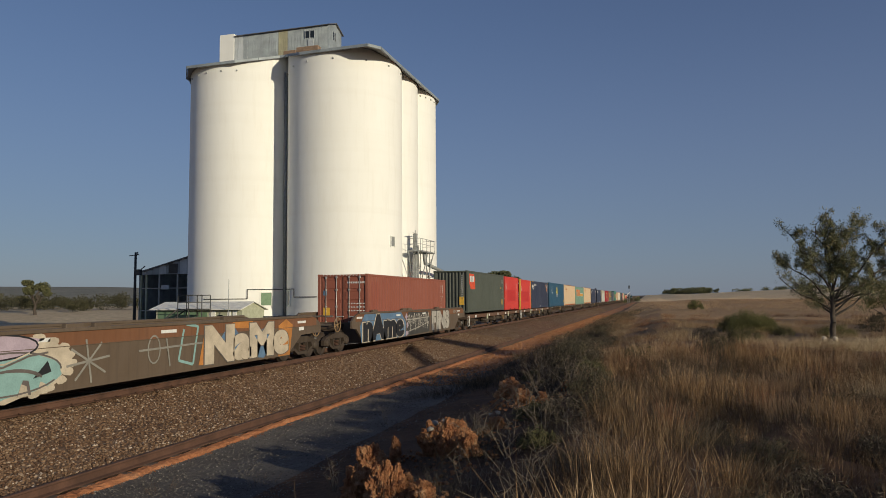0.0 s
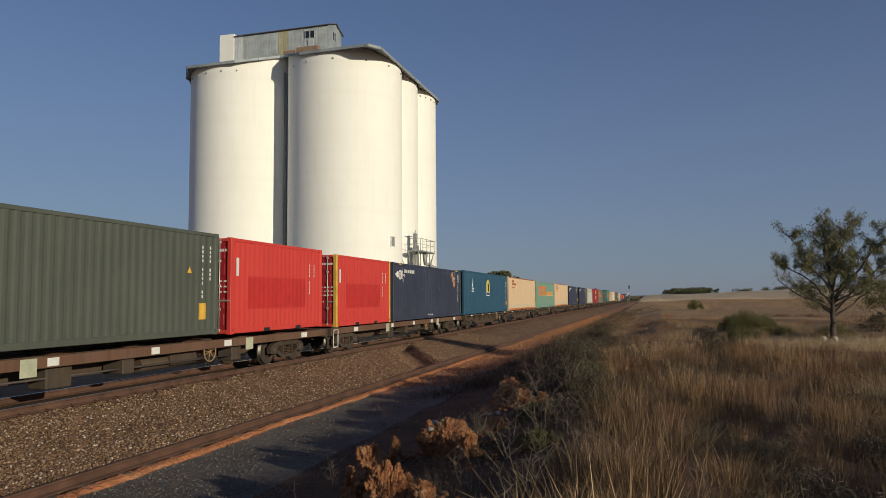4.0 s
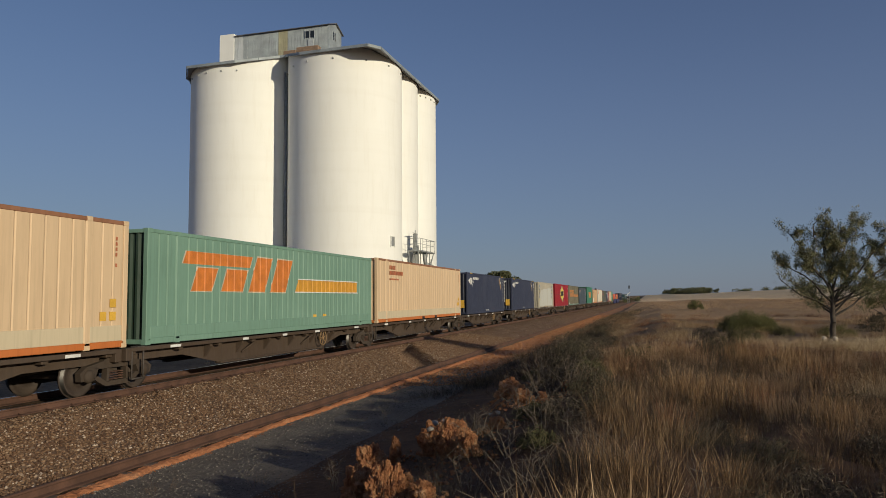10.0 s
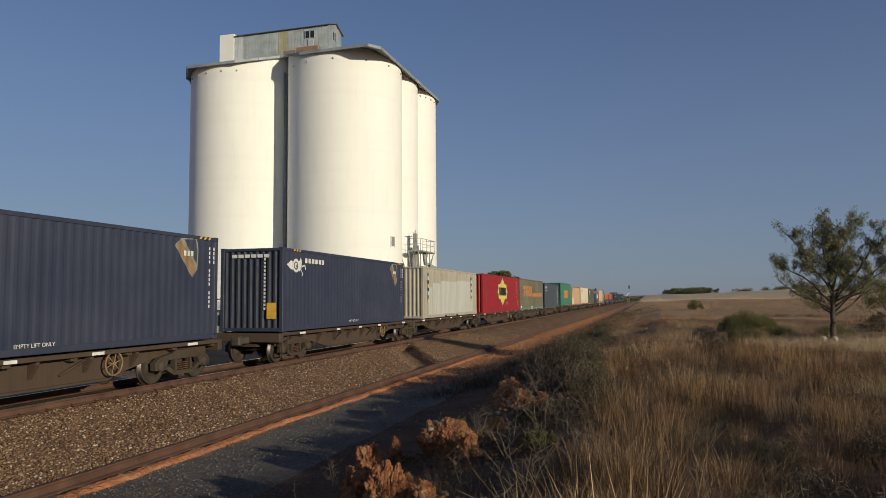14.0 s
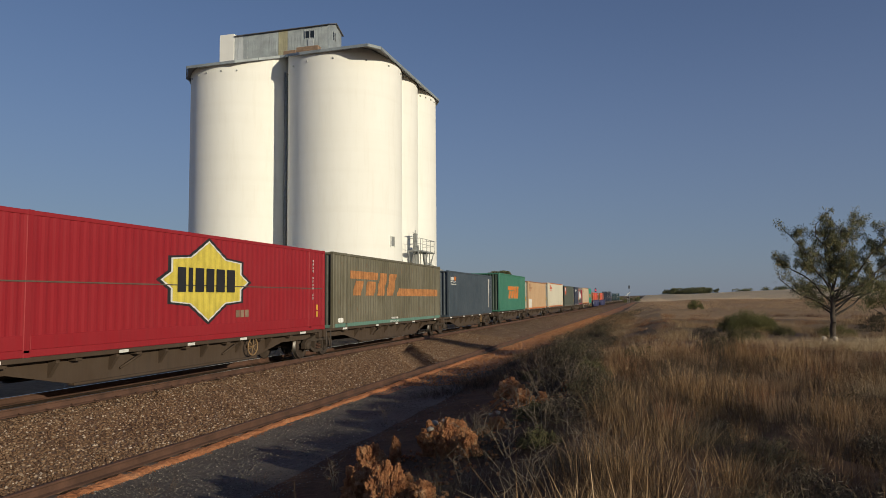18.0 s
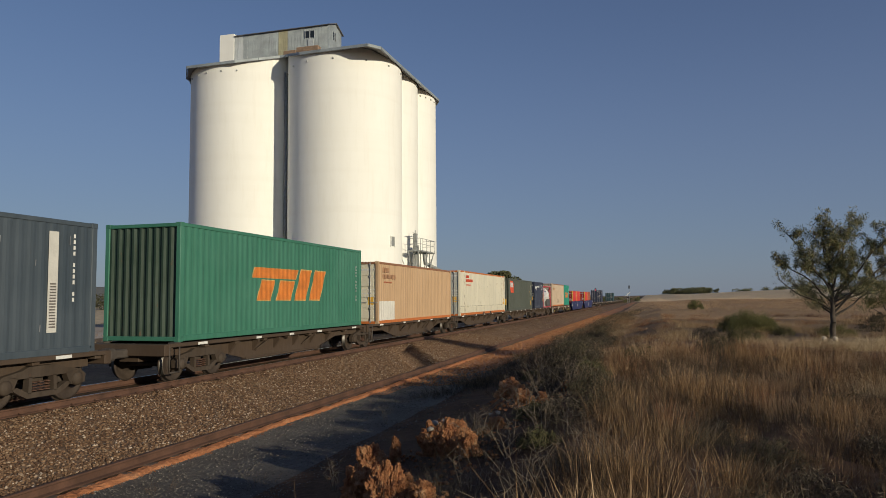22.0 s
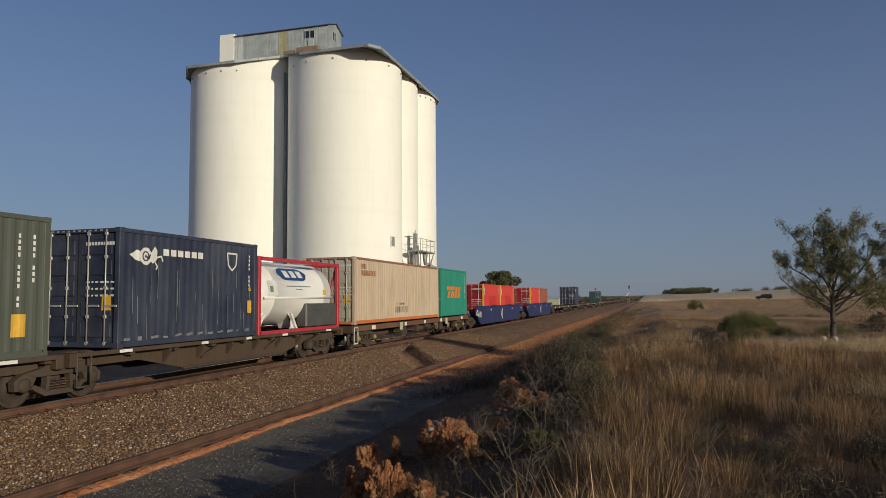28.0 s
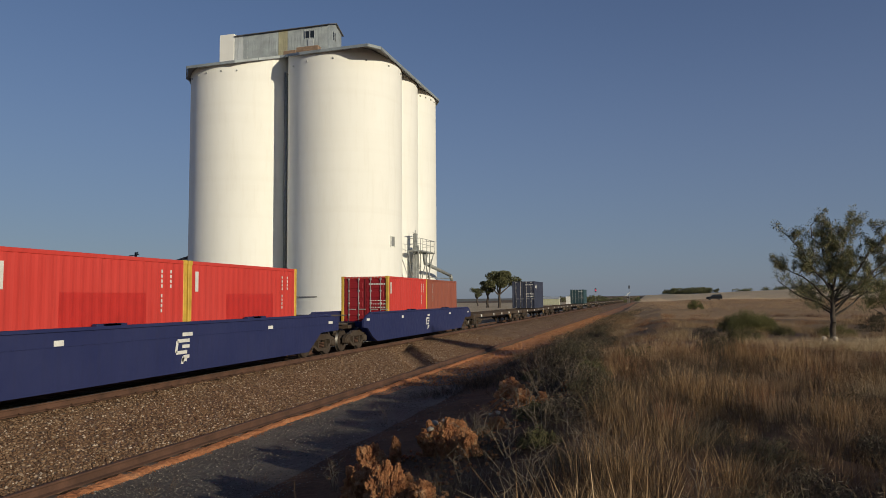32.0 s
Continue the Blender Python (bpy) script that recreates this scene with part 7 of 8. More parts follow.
def grass():
    culms = [tuft(i, 30, 0.58, 0.2, 0.0036, 0.3) for i in range(6)]
    hedge = [tuft(140 + i, 30, 0.75, 0.3, 0.012, 0.7, 0.5, False) for i in range(3)]
    messy = [tuft(20 + i, 40, 0.38, 0.24, 0.003, 1.3, 0.4, False) for i in range(5)]
    mid = [tuft(60 + i, 24, 0.4, 0.28, 0.007, 1.0, 0.5, False) for i in range(5)]
    mat = [tuft(150 + i, 9, 0.24, 1.3, 0.075, 0.9, 0.5, False) for i in range(4)]
    far = [tuft(80 + i, 18, 0.34, 0.5, 0.016, 0.9, 0.5, False) for i in range(4)]

    def sow(n, x0, x1, y0, y1, power, keep, seed, clump=0.0):
        """Places for tufts; those of one tussock share the fourth number."""
        r = np.random.default_rng(seed)
        m = n if not clump else n // 9
        y = y0 + (y1 - y0) * r.random(m) ** power
        x = x0 + (x1 - x0) * r.random(m)
        u = r.random(m)
        ok = r.random(m) < keep(x, y)
        x, y, u = x[ok], y[ok], u[ok]
        if clump:                                    # tussocks of several tufts
            m = len(x)
            x, y, u = np.repeat(x, 9) + r.normal(size=m * 9) * clump, np.repeat(y, 9) + r.normal(size=m * 9) * clump, np.repeat(u, 9)
        ok = np.hypot(x, y) > 0.9
        x, y, u = x[ok], y[ok], u[ok]
        return np.stack([x, y, ground_z(x, y), u], 1), r

    def bank(x, y):
        c = crest_x(y)
        return smooth(c + 0.1, c + 0.7, x + 0.3 * wave(y * 1.7, x)) + 0.03 * (x > -5.8)

    def thin(x, y):                                  # barer, darker stretch farther from the line
        return (1 - 0.8 * smooth(-1.2, -0.2, x - 0.1 * y + 0.25 * wave(y * 1.5, x)) * smooth(10.5, 8.5, y)) * (1 - 0.93 * hollow(x, y))

    def seen(x, y):
        return np.abs(x) < 1.5 + y * 0.72

    # tall tussocks, each of one height and shade
    p, r = sow(7000, -1.6, 9, 3.6, 19, 0.95, lambda x, y: bank(x, y) * seen(x, y) * thin(x, y) * (0.3 + 0.7 * smooth(0.38, 0.62, patch(x, y, 1.3))), 1, 0.13)
    tall = (0.55 + 0.75 * p[:, 3]) * r.uniform(0.75, 1.1, len(p)) * smooth(-0.5, 6, p[:, 1])
    shade = (p[:, 3] * 7.31) % 1.0
    for lo, hi, m, nm, lab in ((0.0, 0.4, M_culm, "straw_grass", "tall upright orange straw grass on the bank"), (0.4, 0.72, M_culm_dark, "brown_grass", "tall weathered brown grass on the bank"), (0.72, 0.9, M_grass_red, "red_grass", "reddish dry grass on the bank"), (0.9, 1.01, M_straw_dull, "bleached_grass", "bleached pale grass on the bank")):
        k = (shade >= lo) & (shade < hi)
        scatter(nm, culms, p[k], tall[k], m, lab, "grass", flat=1.0, seed=31 + int(lo * 100))
    p, r = sow(9500, -1.8, 8.5, 3.6, 19, 1.0, lambda x, y: bank(x, y) * seen(x, y) * (0.3 + 0.7 * thin(x, y)) * (0.5 + 0.5 * smooth(0.3, 0.7, patch(x, y, 1.7))), 2, 0.2)
    size = (0.5 + 0.8 * p[:, 3]) * r.uniform(0.7, 1.15, len(p))
    shade = (p[:, 3] * 5.77) % 1.0
    for lo, hi, m, nm, lab in ((0.0, 0.4, M_grass, "dry_grass", "tangled dry grey-brown grass on the bank"), (0.4, 0.7, M_scrub_twig, "dark_grass", "dark dead grass and twigs on the bank"), (0.7, 0.85, M_saltbush, "grey_scrub", "grey-green wiry scrub on the bank"), (0.85, 1.01, M_straw_dull, "pale_tangle", "pale tangled grass on the bank")):
        k = (shade >= lo) & (shade < hi)
        scatter(nm, messy, p[k], size[k], m, lab, "grass", flat=1.0, seed=51 + int(lo * 100))
    p, r = sow(1600, 1.6, 12, 12.5, 25, 1.1, lambda x, y: bank(x, y) * seen(x, y) * (0.1 + smooth(0.4, 0.7, patch(x, y, 0.8))) * smooth(1.6, 3.4, x), 12, 0.3)
    scatter("pale_grass", messy, p, r.uniform(0.9, 1.5, len(p)), M_straw, "pale straw grass heads on the bank", "grass", flat=1.0, seed=43)
    p, r = sow(5200, -4.6, 9, 4.2, 34, 1.2, lambda x, y: seen(x, y) * np.clip(0.9 * hollow(x, y) + smooth(crest_x(y) - 2.6, crest_x(y) - 0.9, x) * smooth(crest_x(y) + 0.9, crest_x(y) - 0.1, x) * (0.25 + 0.75 * smooth(0.35, 0.6, patch(x, y, 2.0))), 0, 1), 14, 0.2)
    scatter("bank_scrub", messy, p, r.uniform(0.5, 1.1, len(p)), M_scrub_twig, "dark wiry scrub in hollows and on the slope", "scrub", flat=1.0, seed=44)
    p, r = sow(5400, -0.3, 5.0, 4.6, 17, 1.0, lambda x, y: hollow(x, y) * seen(x, y), 16, 0.18)
    k = p[:, 3] < 0.65
    scatter("hollow_scrub", messy, p[k], r.uniform(0.6, 1.3, k.sum()), M_scrub_twig, "dark wiry scrub in the dips of the grass", "scrub", flat=1.0, seed=47)
    scatter("hollow_grass", culms, p[~k], r.uniform(0.4, 0.8, (~k).sum()), M_culm_dark, "thin brown stalks in the dips of the grass", "grass", flat=1.0, seed=48)
    p, r = sow(5200, -6.2, -1.8, 19, 110, 1.3, lambda x, y: smooth(-6.3 + 0.5 * wave(y * 0.5, 1.0), -5.3, x) * (0.3 + 0.7 * patch(x, y, 1.2)), 15, 0.3)
    k = p[:, 3] < 0.6
    scatter("slope_scrub", mid, p[k], r.uniform(0.6, 1.2, k.sum()), M_scrub_twig, "dark scrub on the slope beside the siding", "scrub", flat=1.0, seed=45)
    scatter("slope_grass", mid, p[~k], r.uniform(0.6, 1.2, (~k).sum()), M_grass, "dry grass on the slope beside the siding", "grass", flat=1.0, seed=46)
    # unseen grass beside and behind the camera, added to shade the gravel strip
    p, r = sow(900, -1.3, 13, -8, 2.2, 1.0, lambda x, y: bank(x, y) * 1.0, 9, 0.3)
    y = np.arange(-7, 2.4, 0.014)
    x = crest_x(y) + 0.25 + 0.3 * r.normal(size=len(y))
    p = np.concatenate([p, np.stack([x, y, ground_z(x, y), 0 * x], 1)])
    p = p[np.hypot(p[:, 0], p[:, 1]) > 0.9]
    scatter("bank_grass", hedge, p, (1.08 + 0.3 * wave(p[:, 1] * 1.9, p[:, 1] * 1.1)) * r.uniform(0.75, 1.1, len(p)), M_grass, "unseen tall dry grass along the top of the bank", "grass", flat=1.0, seed=40)
    # more grass on the lip, largely below view, added to lengthen that shadow
    y = np.arange(2.4, 6.6, 0.02)
    x = crest_x(y) + 0.3 + 0.22 * r.normal(size=len(y))
    tall = np.interp(y, [2.4, 3.8, 4.6, 6.6], [1.1, 1.0, 0.55, 0.3]) * (0.92 + 0.22 * wave(y * 2.3, y * 1.3))
    scatter("bank_grass", hedge, np.stack([x, y, ground_z(x, y)], 1), tall * r.uniform(0.75, 1.1, len(y)), M_grass, "dry grass along the lip of the bank", "grass", flat=1.0, seed=47)
    n = 45
    y = 5.6 + 6.0 * r.random(n)
    x = crest_x(y) + 0.25 + 0.9 * r.random(n)
    scatter("lip_grass", culms, np.stack([x, y, ground_z(x, y)], 1), r.uniform(0.8, 1.1, n), M_grass, "tall thin grass stems above the dug bank", "grass", flat=1.0, seed=49)
    p, r = sow(5000, -4.5, 30, 13, 48, 1.2, lambda x, y: bank(x, y) * (0.3 + 0.8 * patch(x, y, 0.7)), 3, 0.3)
    scatter("paddock_grass", mid, p, r.uniform(0.6, 1.25, len(p)), M_grass_far, "dry brown paddock grass", "grass", flat=1.0, seed=33)
    p, r = sow(3400, -4.5, 30, 13, 60, 1.2, lambda x, y: bank(x, y) * (1.1 - patch(x, y, 0.7)), 4, 0.3)
    scatter("red_paddock_grass", mid, p, r.uniform(0.6, 1.1, len(p)), M_grass_red, "reddish dry paddock grass", "grass", flat=1.0, seed=34)
    p, r = sow(6500, -6.0, 90, 48, 220, 1.4, lambda x, y: smooth(-6.0, -3.0, x) * (0.15 + 0.8 * patch(x, y, 0.25)), 5)
    scatter("far_paddock_grass", far, p, r.uniform(0.5, 1.1, len(p)), M_grass_far, "sparse dry grass far across the paddock", "grass", flat=1.0, seed=35)
    p, r = sow(9000, -4.0, 120, 95, 335, 1.3, lambda x, y: 0.3 + 0.6 * patch(x, y, 0.12), 10)
    scatter("matted_grass", mat, p, r.uniform(0.7, 1.3, len(p)), M_straw_dull, "matted dry grass far across the paddock", "grass", flat=1.0, seed=41)
    p, r = sow(2000, -70, -17.5, 22, 90, 1.0, lambda x, y: 0.2 + 0.7 * patch(x, y, 0.3), 6)
    scatter("yard_grass", far, p, r.uniform(0.5, 0.95, len(p)), M_grass_far, "dry yellow grass beside the silo yard", "grass", flat=1.0, seed=36)
    p, r = sow(420, -7.2, -2.2, 5, 60, 1.2, lambda x, y: 0.12 + 0.6 * smooth(-6.4, -3.0, x), 7)
    scatter("verge_grass", messy, p, r.uniform(0.4, 0.9, len(p)), M_grass, "thin dry grass on the slope above the siding", "grass", flat=1.0, seed=37)

    stalks = [tuft(120 + i, 7, 0.32, 1.1, 0.12, 0.25, 0.5, False) for i in range(4)]
    r = np.random.default_rng(77)
    n = 9000
    d = 335 + 560 * r.random(n) ** 1.2
    a = -0.06 + 0.68 * r.random(n) ** 0.75
    x, y = d * np.sin(a), d * np.cos(a)
    x = np.where(np.abs(x + 13) < 6, x + 14, x)
    n = len(x)
    scatter("stubble_stalks", stalks, np.stack([x, y, ground_z(x, y)], 1), r.uniform(0.8, 1.4, n), M_stalk, "pale stubble stalks on the far field", "stubble", flat=1.0, seed=38)


grass()


def leaf_cloud(rng, centres, radii, count, size, long=3.0, flat=0.8, droop=0.0):
    """Many small leaves round the centres: vertices and triangles."""
    which = rng.integers(0, len(centres), count)
    c, rr = np.asarray(centres)[which], np.asarray(radii)[which]
    v = rng.normal(size=(count, 3))
    v /= np.linalg.norm(v, axis=1)[:, None]
    rad = rr * rng.random(count) ** 0.45
    p = c + v * rad[:, None] * np.array([1, 1, flat])
    d = rng.normal(size=(count, 3)) + v * 0.7
    d[:, 2] -= droop
    d /= np.linalg.norm(d, axis=1)[:, None]
    w = np.cross(d, rng.normal(size=(count, 3)))
    w /= np.linalg.norm(w, axis=1)[:, None] + 1e-9
    s = size * rng.uniform(0.6, 1.4, count)[:, None]
    a, b = p - d * s * 0.5, p + d * s * 0.5
    m = p + d * s * 0.08
    V = np.stack([a, m + w * s * 0.5 / long, b, m - w * s * 0.5 / long], 1).reshape(-1, 3)
    o = np.arange(count)[:, None] * 4
    F = np.concatenate([o + np.array([0, 1, 2]), o + np.array([0, 2, 3])], 0)
    return V, F


def limb(g, p, q, r0, r1, rng, n=4, wob=0.08):
    """A crooked tapering branch."""
    p, q = Vector(p), Vector(q)
    L = (q - p).length
    last, lr = p, r0
    for k in range(1, n + 1):
        f = k / n
        e = p.lerp(q, f)
        if k < n:
            e = e + Vector([rng.uniform(-1, 1) * wob * L for _ in range(3)])
        r = r0 + (r1 - r0) * f
        tube(g, last, e, lr, r, 7, 0, False)
        last, lr = e, r
    return last


sway_parts = []


def roadside_tree():
    """The tall wispy tree in the paddock; its limbs sway."""
    base = Vector((6.15, 28.2, float(ground_z(6.15, 28.2))))
    t = thing("paddock_tree", "wispy olive-green tree with a thin dark trunk in dry grass", "tree", at=pose(*base))
    rng = random.Random(17)
    nr = np.random.default_rng(17)
    g = G()
    fork = limb(g, (0, 0, -0.1), (0.05, 0, 1.1), 0.11, 0.085, rng, 5, 0.03)
    top = limb(g, fork, (0.0, 0.1, 2.2), 0.08, 0.05, rng, 4, 0.04)
    part("trunk", g, M_bark, t)
    ends = [((-1.15, 0.2, 2.1), 0.9), ((-1.85, -0.2, 2.5), 1.0), ((-1.75, 0.1, 3.3), 1.3), ((-1.35, 0.3, 4.4), 1.7), ((-0.85, -0.3, 3.4), 1.5), ((-0.5, -0.2, 4.6), 2.0), ((-0.1, 0.2, 5.1), 2.2), ((0.45, -0.2, 4.5), 2.0), ((1.0, 0.2, 4.75), 1.6), ((0.9, 0.4, 3.2), 1.3), ((1.6, 0.0, 3.7), 1.2), ((2.3, -0.3, 4.4), 1.3), ((2.5, 0.2, 3.0), 1.1), ((1.0, -0.4, 2.2), 0.9), ((-0.6, 0.5, 1.9), 0.9), ((3.0, 0.1, 3.7), 1.3), ((1.9, 0.3, 2.2), 0.8), ((0.2, 0.0, 3.0), 1.6)]
    for (ex, ey, ez), hz in ends:
        start = Vector((0.04, 0.0, min(hz, 2.15)))
        end = Vector((ex * 0.92, ey, ez * 0.88))
        lg = G()
        d = end - start
        limb(lg, (0, 0, 0), d, 0.042, 0.012, rng, 5, 0.05)
        centres, radii = [tuple(d)], [0.26]
        for k in range(15):
            f = rng.uniform(0.3, 1.05)
            s = d * f
            q = s + Vector((rng.uniform(-0.5, 0.5), rng.uniform(-0.5, 0.5), rng.uniform(-0.1, 0.6)))
            limb(lg, s, q, 0.011, 0.004, rng, 3, 0.08)
            for c in (0.5, 0.8, 1.05):
                centres.append(tuple(s.lerp(q, c) + Vector((0, 0, -0.06))))
                radii.append(rng.uniform(0.08, 0.2))
        lb = part("limb", lg, M_bark, t)
        lb.location = start
        V, F = leaf_cloud(nr, centres, radii, 2600 if ez > 2.6 else 1000, 0.13, 9.0, 1.25, -0.5)
        part("foliage", fast_mesh("foliage", V, F, M_leaf_tree), None, lb)
        sway_parts.append((lb, start.copy(), rng.uniform(0, 6.28), 0.8 + 0.5 * rng.random()))


roadside_tree()


def bush(x, y, w, h, mat, label, leaves=2600, size=0.11, seed=1, name="bush", stems=10, z=None, slim=2.6):
    rng = random.Random(seed)
    nr = np.random.default_rng(seed)
    z = float(ground_z(x, y)) if z is None else z
    t = thing(name, label, "bush" if name == "bush" else "tree", at=pose(x, y, z))
    g = G()
    cs, rs = [], []
    for k in range(stems * 3):
        a, r = rng.uniform(0, 6.28), math.sqrt(rng.random())
        hh = h * (1 - 0.75 * r * r) * rng.uniform(0.45, 0.92)
        p = (math.cos(a) * r * w * 0.42, math.sin(a) * r * w * 0.42, hh)
        cs.append(p)
        rs.append(w * rng.uniform(0.08, 0.16))
        if k < stems:
            limb(g, (p[0] * 0.15, p[1] * 0.15, -0.05), p, 0.012 + 0.012 * h, 0.006, rng, 3, 0.06)
    part("stem_clump", g, M_bark, t)
    V, F = leaf_cloud(nr, cs, rs, leaves, size, slim, 0.9)
    V[:, 2] = np.maximum(V[:, 2], 0.0)
    part("foliage", fast_mesh("foliage", V, F, mat), None, t)
    return t


bush(3.85, 32.5, 2.8, 0.95, M_leaf_green, "rounded dark green bush in the dry paddock", 24000, 0.045, 3, "bush", 22, None, 2.0)
bush(4.9, 90, 2.4, 1.15, M_leaf_green, "small rounded green bush far in the paddock", 5000, 0.1, 4)
bush(6.6, 29.8, 1.5, 0.5, M_leaf_green, "low green bush at the foot of a tree", 3000, 0.05, 5)
bush(9.3, 34, 2.0, 0.9, M_saltbush, "low olive bush in dry grass", 5000, 0.06, 6)
bush(15.8, 55, 4.5, 3.0, M_leaf_green, "large dark green bush in the paddock", 9000, 0.1, 7)
for i, (x, y, w, h) in enumerate(((-1.0, 12.6, 0.9, 0.4), (-1.6, 16.2, 1.2, 0.5), (-1.7, 17.9, 1.2, 0.45), (-2.2, 19.2, 1.4, 0.55), (-2.4, 21.5, 1.5, 0.6), (-2.2, 24.0, 1.6, 0.6), (-2.9, 27.0, 1.5, 0.5), (-2.6, 30.0, 1.6, 0.5), (-3.0, 35.0, 1.7, 0.5), (-2.8, 40.0, 1.8, 0.5), (-3.3, 50.0, 2.0, 0.5), (1.2, 8.2, 0.8, 0.3), (2.9, 12.0, 1.2, 0.35), (3.0, 6.4, 0.9, 0.35), (1.6, 21, 1.2, 0.4), (4.9, 9.0, 1.3, 0.4))):
    bush(x, y, w, h, M_saltbush, "wiry grey-green saltbush on the grassy bank", 1500, 0.05 + 0.0025 * y, 20 + i, "bush", 18, None, 12.0)


def more_scrub():
    """Low saltbush and wire bush on the slope and in the dips."""
    rng = random.Random(33)
    spots = [(a + rng.uniform(-0.3, 0.3), b + rng.uniform(-0.3, 0.3)) for a, b, c, d in HOLLOWS]
    for k in range(28):
        y = 8.5 + 27 * (k / 28) ** 1.2 + rng.uniform(-0.5, 0.5)
        spots.append((float(crest_x(y)) - rng.uniform(-0.3, 0.7 if y < 16 else 1.6), y))
    for k in range(9):
        spots.append((rng.uniform(-0.5, 5.5), rng.uniform(16, 30)))
    for i, (x, y) in enumerate(spots):
        w = rng.uniform(0.5, 0.95) * (1 + 0.012 * y)
        bush(x, y, w, w * rng.uniform(0.38, 0.55), rng.choice((M_saltbush, M_scrub_twig, M_scrub_twig, M_olive_scrub)), "wiry grey-green saltbush on the grassy bank", 1500, 0.05 + 0.002 * y, 200 + i, "bush", 14, None, 9.0)


M_olive_scrub = island_mix("olive_scrub_leaf", [(0.0, (0.04, 0.042, 0.02)), (0.5, (0.085, 0.082, 0.036)), (1.0, (0.16, 0.14, 0.065))], 0.8, 0.2)
more_scrub()


def dead_shrub(x, y, h, n, seed):
    rng = random.Random(seed)
    t = thing("dead_shrub", "bleached leafless shrub with wiry twigs on the bank", "shrub", at=pose(x, y, float(ground_z(x, y)) - 0.03))
    g = G()
    for k in range(n):
        a = rng.uniform(0, 6.28)
        r = rng.uniform(0.2, 0.75) * h
        p = Vector((math.cos(a) * 0.06, math.sin(a) * 0.06, 0))
        q = Vector((math.cos(a) * r, math.sin(a) * r, h * rng.uniform(0.45, 1.0)))
        last = p
        for s in range(1, 5):
            f = s / 4
            e = p.lerp(q, f) + Vector((0, 0, 0.18 * h * math.sin(f * 3.1))) + Vector([rng.uniform(-1, 1) * 0.035 for _ in range(3)])
            tube(g, last, e, 0.006 - 0.0009 * s, 0.006 - 0.0009 * (s + 1), 4, 0, False)
            if rng.random() < 0.7:
                b = e + Vector((rng.uniform(-0.18, 0.18), rng.uniform(-0.18, 0.18), rng.uniform(-0.02, 0.2)))
                tube(g, e, b, 0.003, 0.0015, 3, 0, False)
            last = e
    part("branch_tangle", g, M_twig, t)


for i, (x, y, h, n) in enumerate(((-1.7, 8.6, 0.55, 11), (-1.2, 6.9, 0.5, 10), (-2.0, 11.2, 0.6, 12), (-1.5, 9.8, 0.6, 12), (-2.3, 14.6, 0.7, 16), (-2.6, 18.0, 0.8, 18), (-2.4, 21.8, 0.8, 18), (-3.2, 25.6, 0.8, 16), (-3.6, 12.4, 0.45, 8), (-4.3, 9.2, 0.4, 7), (-0.6, 7.4, 0.55, 12), (-1.9, 7.4, 0.45, 9), (-2.3, 9.1, 0.5, 9), (-3.3, 16.8, 0.6, 12), (-1.4, 12.4, 0.7, 14), (-1.1, 5.7, 0.45, 9), (-5.6, 14.6, 0.55, 3), (0.4, 6.2, 0.6, 8), (2.0, 5.2, 0.6, 8), (3.4, 7.6, 0.6, 9))):
    dead_shrub(x, y, h, n, 60 + i)


def clod(x, y, w, h, seed, sink=0.18):
    """One lump of dug orange clay: a jagged, cracked, crumbling block."""
    bm = bmesh.new()
    bmesh.ops.create_icosphere(bm, subdivisions=5 if y < 12 and w > 0.25 else 4, radius=1)
    off = Vector((seed * 3.1, seed * 1.7, seed))
    for v in bm.verts:
        p = v.co.copy()
        far = noise.voronoi(p * 2.3 + off)[0]
        near = noise.voronoi(p * 6.0 + off)[0]
        k = 0.95 + 0.35 * noise.noise(p * 1.5 + off) + 0.32 * (0.45 - far[0]) - 0.1 * max(0.0, 1 - (far[1] - far[0]) * 7) + 0.24 * (0.35 - near[0]) + 0.1 * noise.noise(p * 14 + off) + 0.06 * noise.noise(p * 31)
        up = 1 + 0.25 * noise.noise(Vector((p.x * 2.6, p.y * 2.6, seed)))
        v.co = Vector((p.x * k * w / 2, p.y * k * w / 2.3, p.z * k * up * h / 1.6))
    me = bpy.data.meshes.new("earth_clod")
    bm.to_mesh(me)
    bm.free()
    me.materials.append(M_clod)
    ob = new("earth_clod", me)
    ob.matrix_basis = pose(x, y, float(ground_z(x, y)) + h * (0.62 - sink), 0, 0, seed * 40)
    tagged(ob, "rough lump of dug orange clay on the bank", "clod", "clods along the bank")


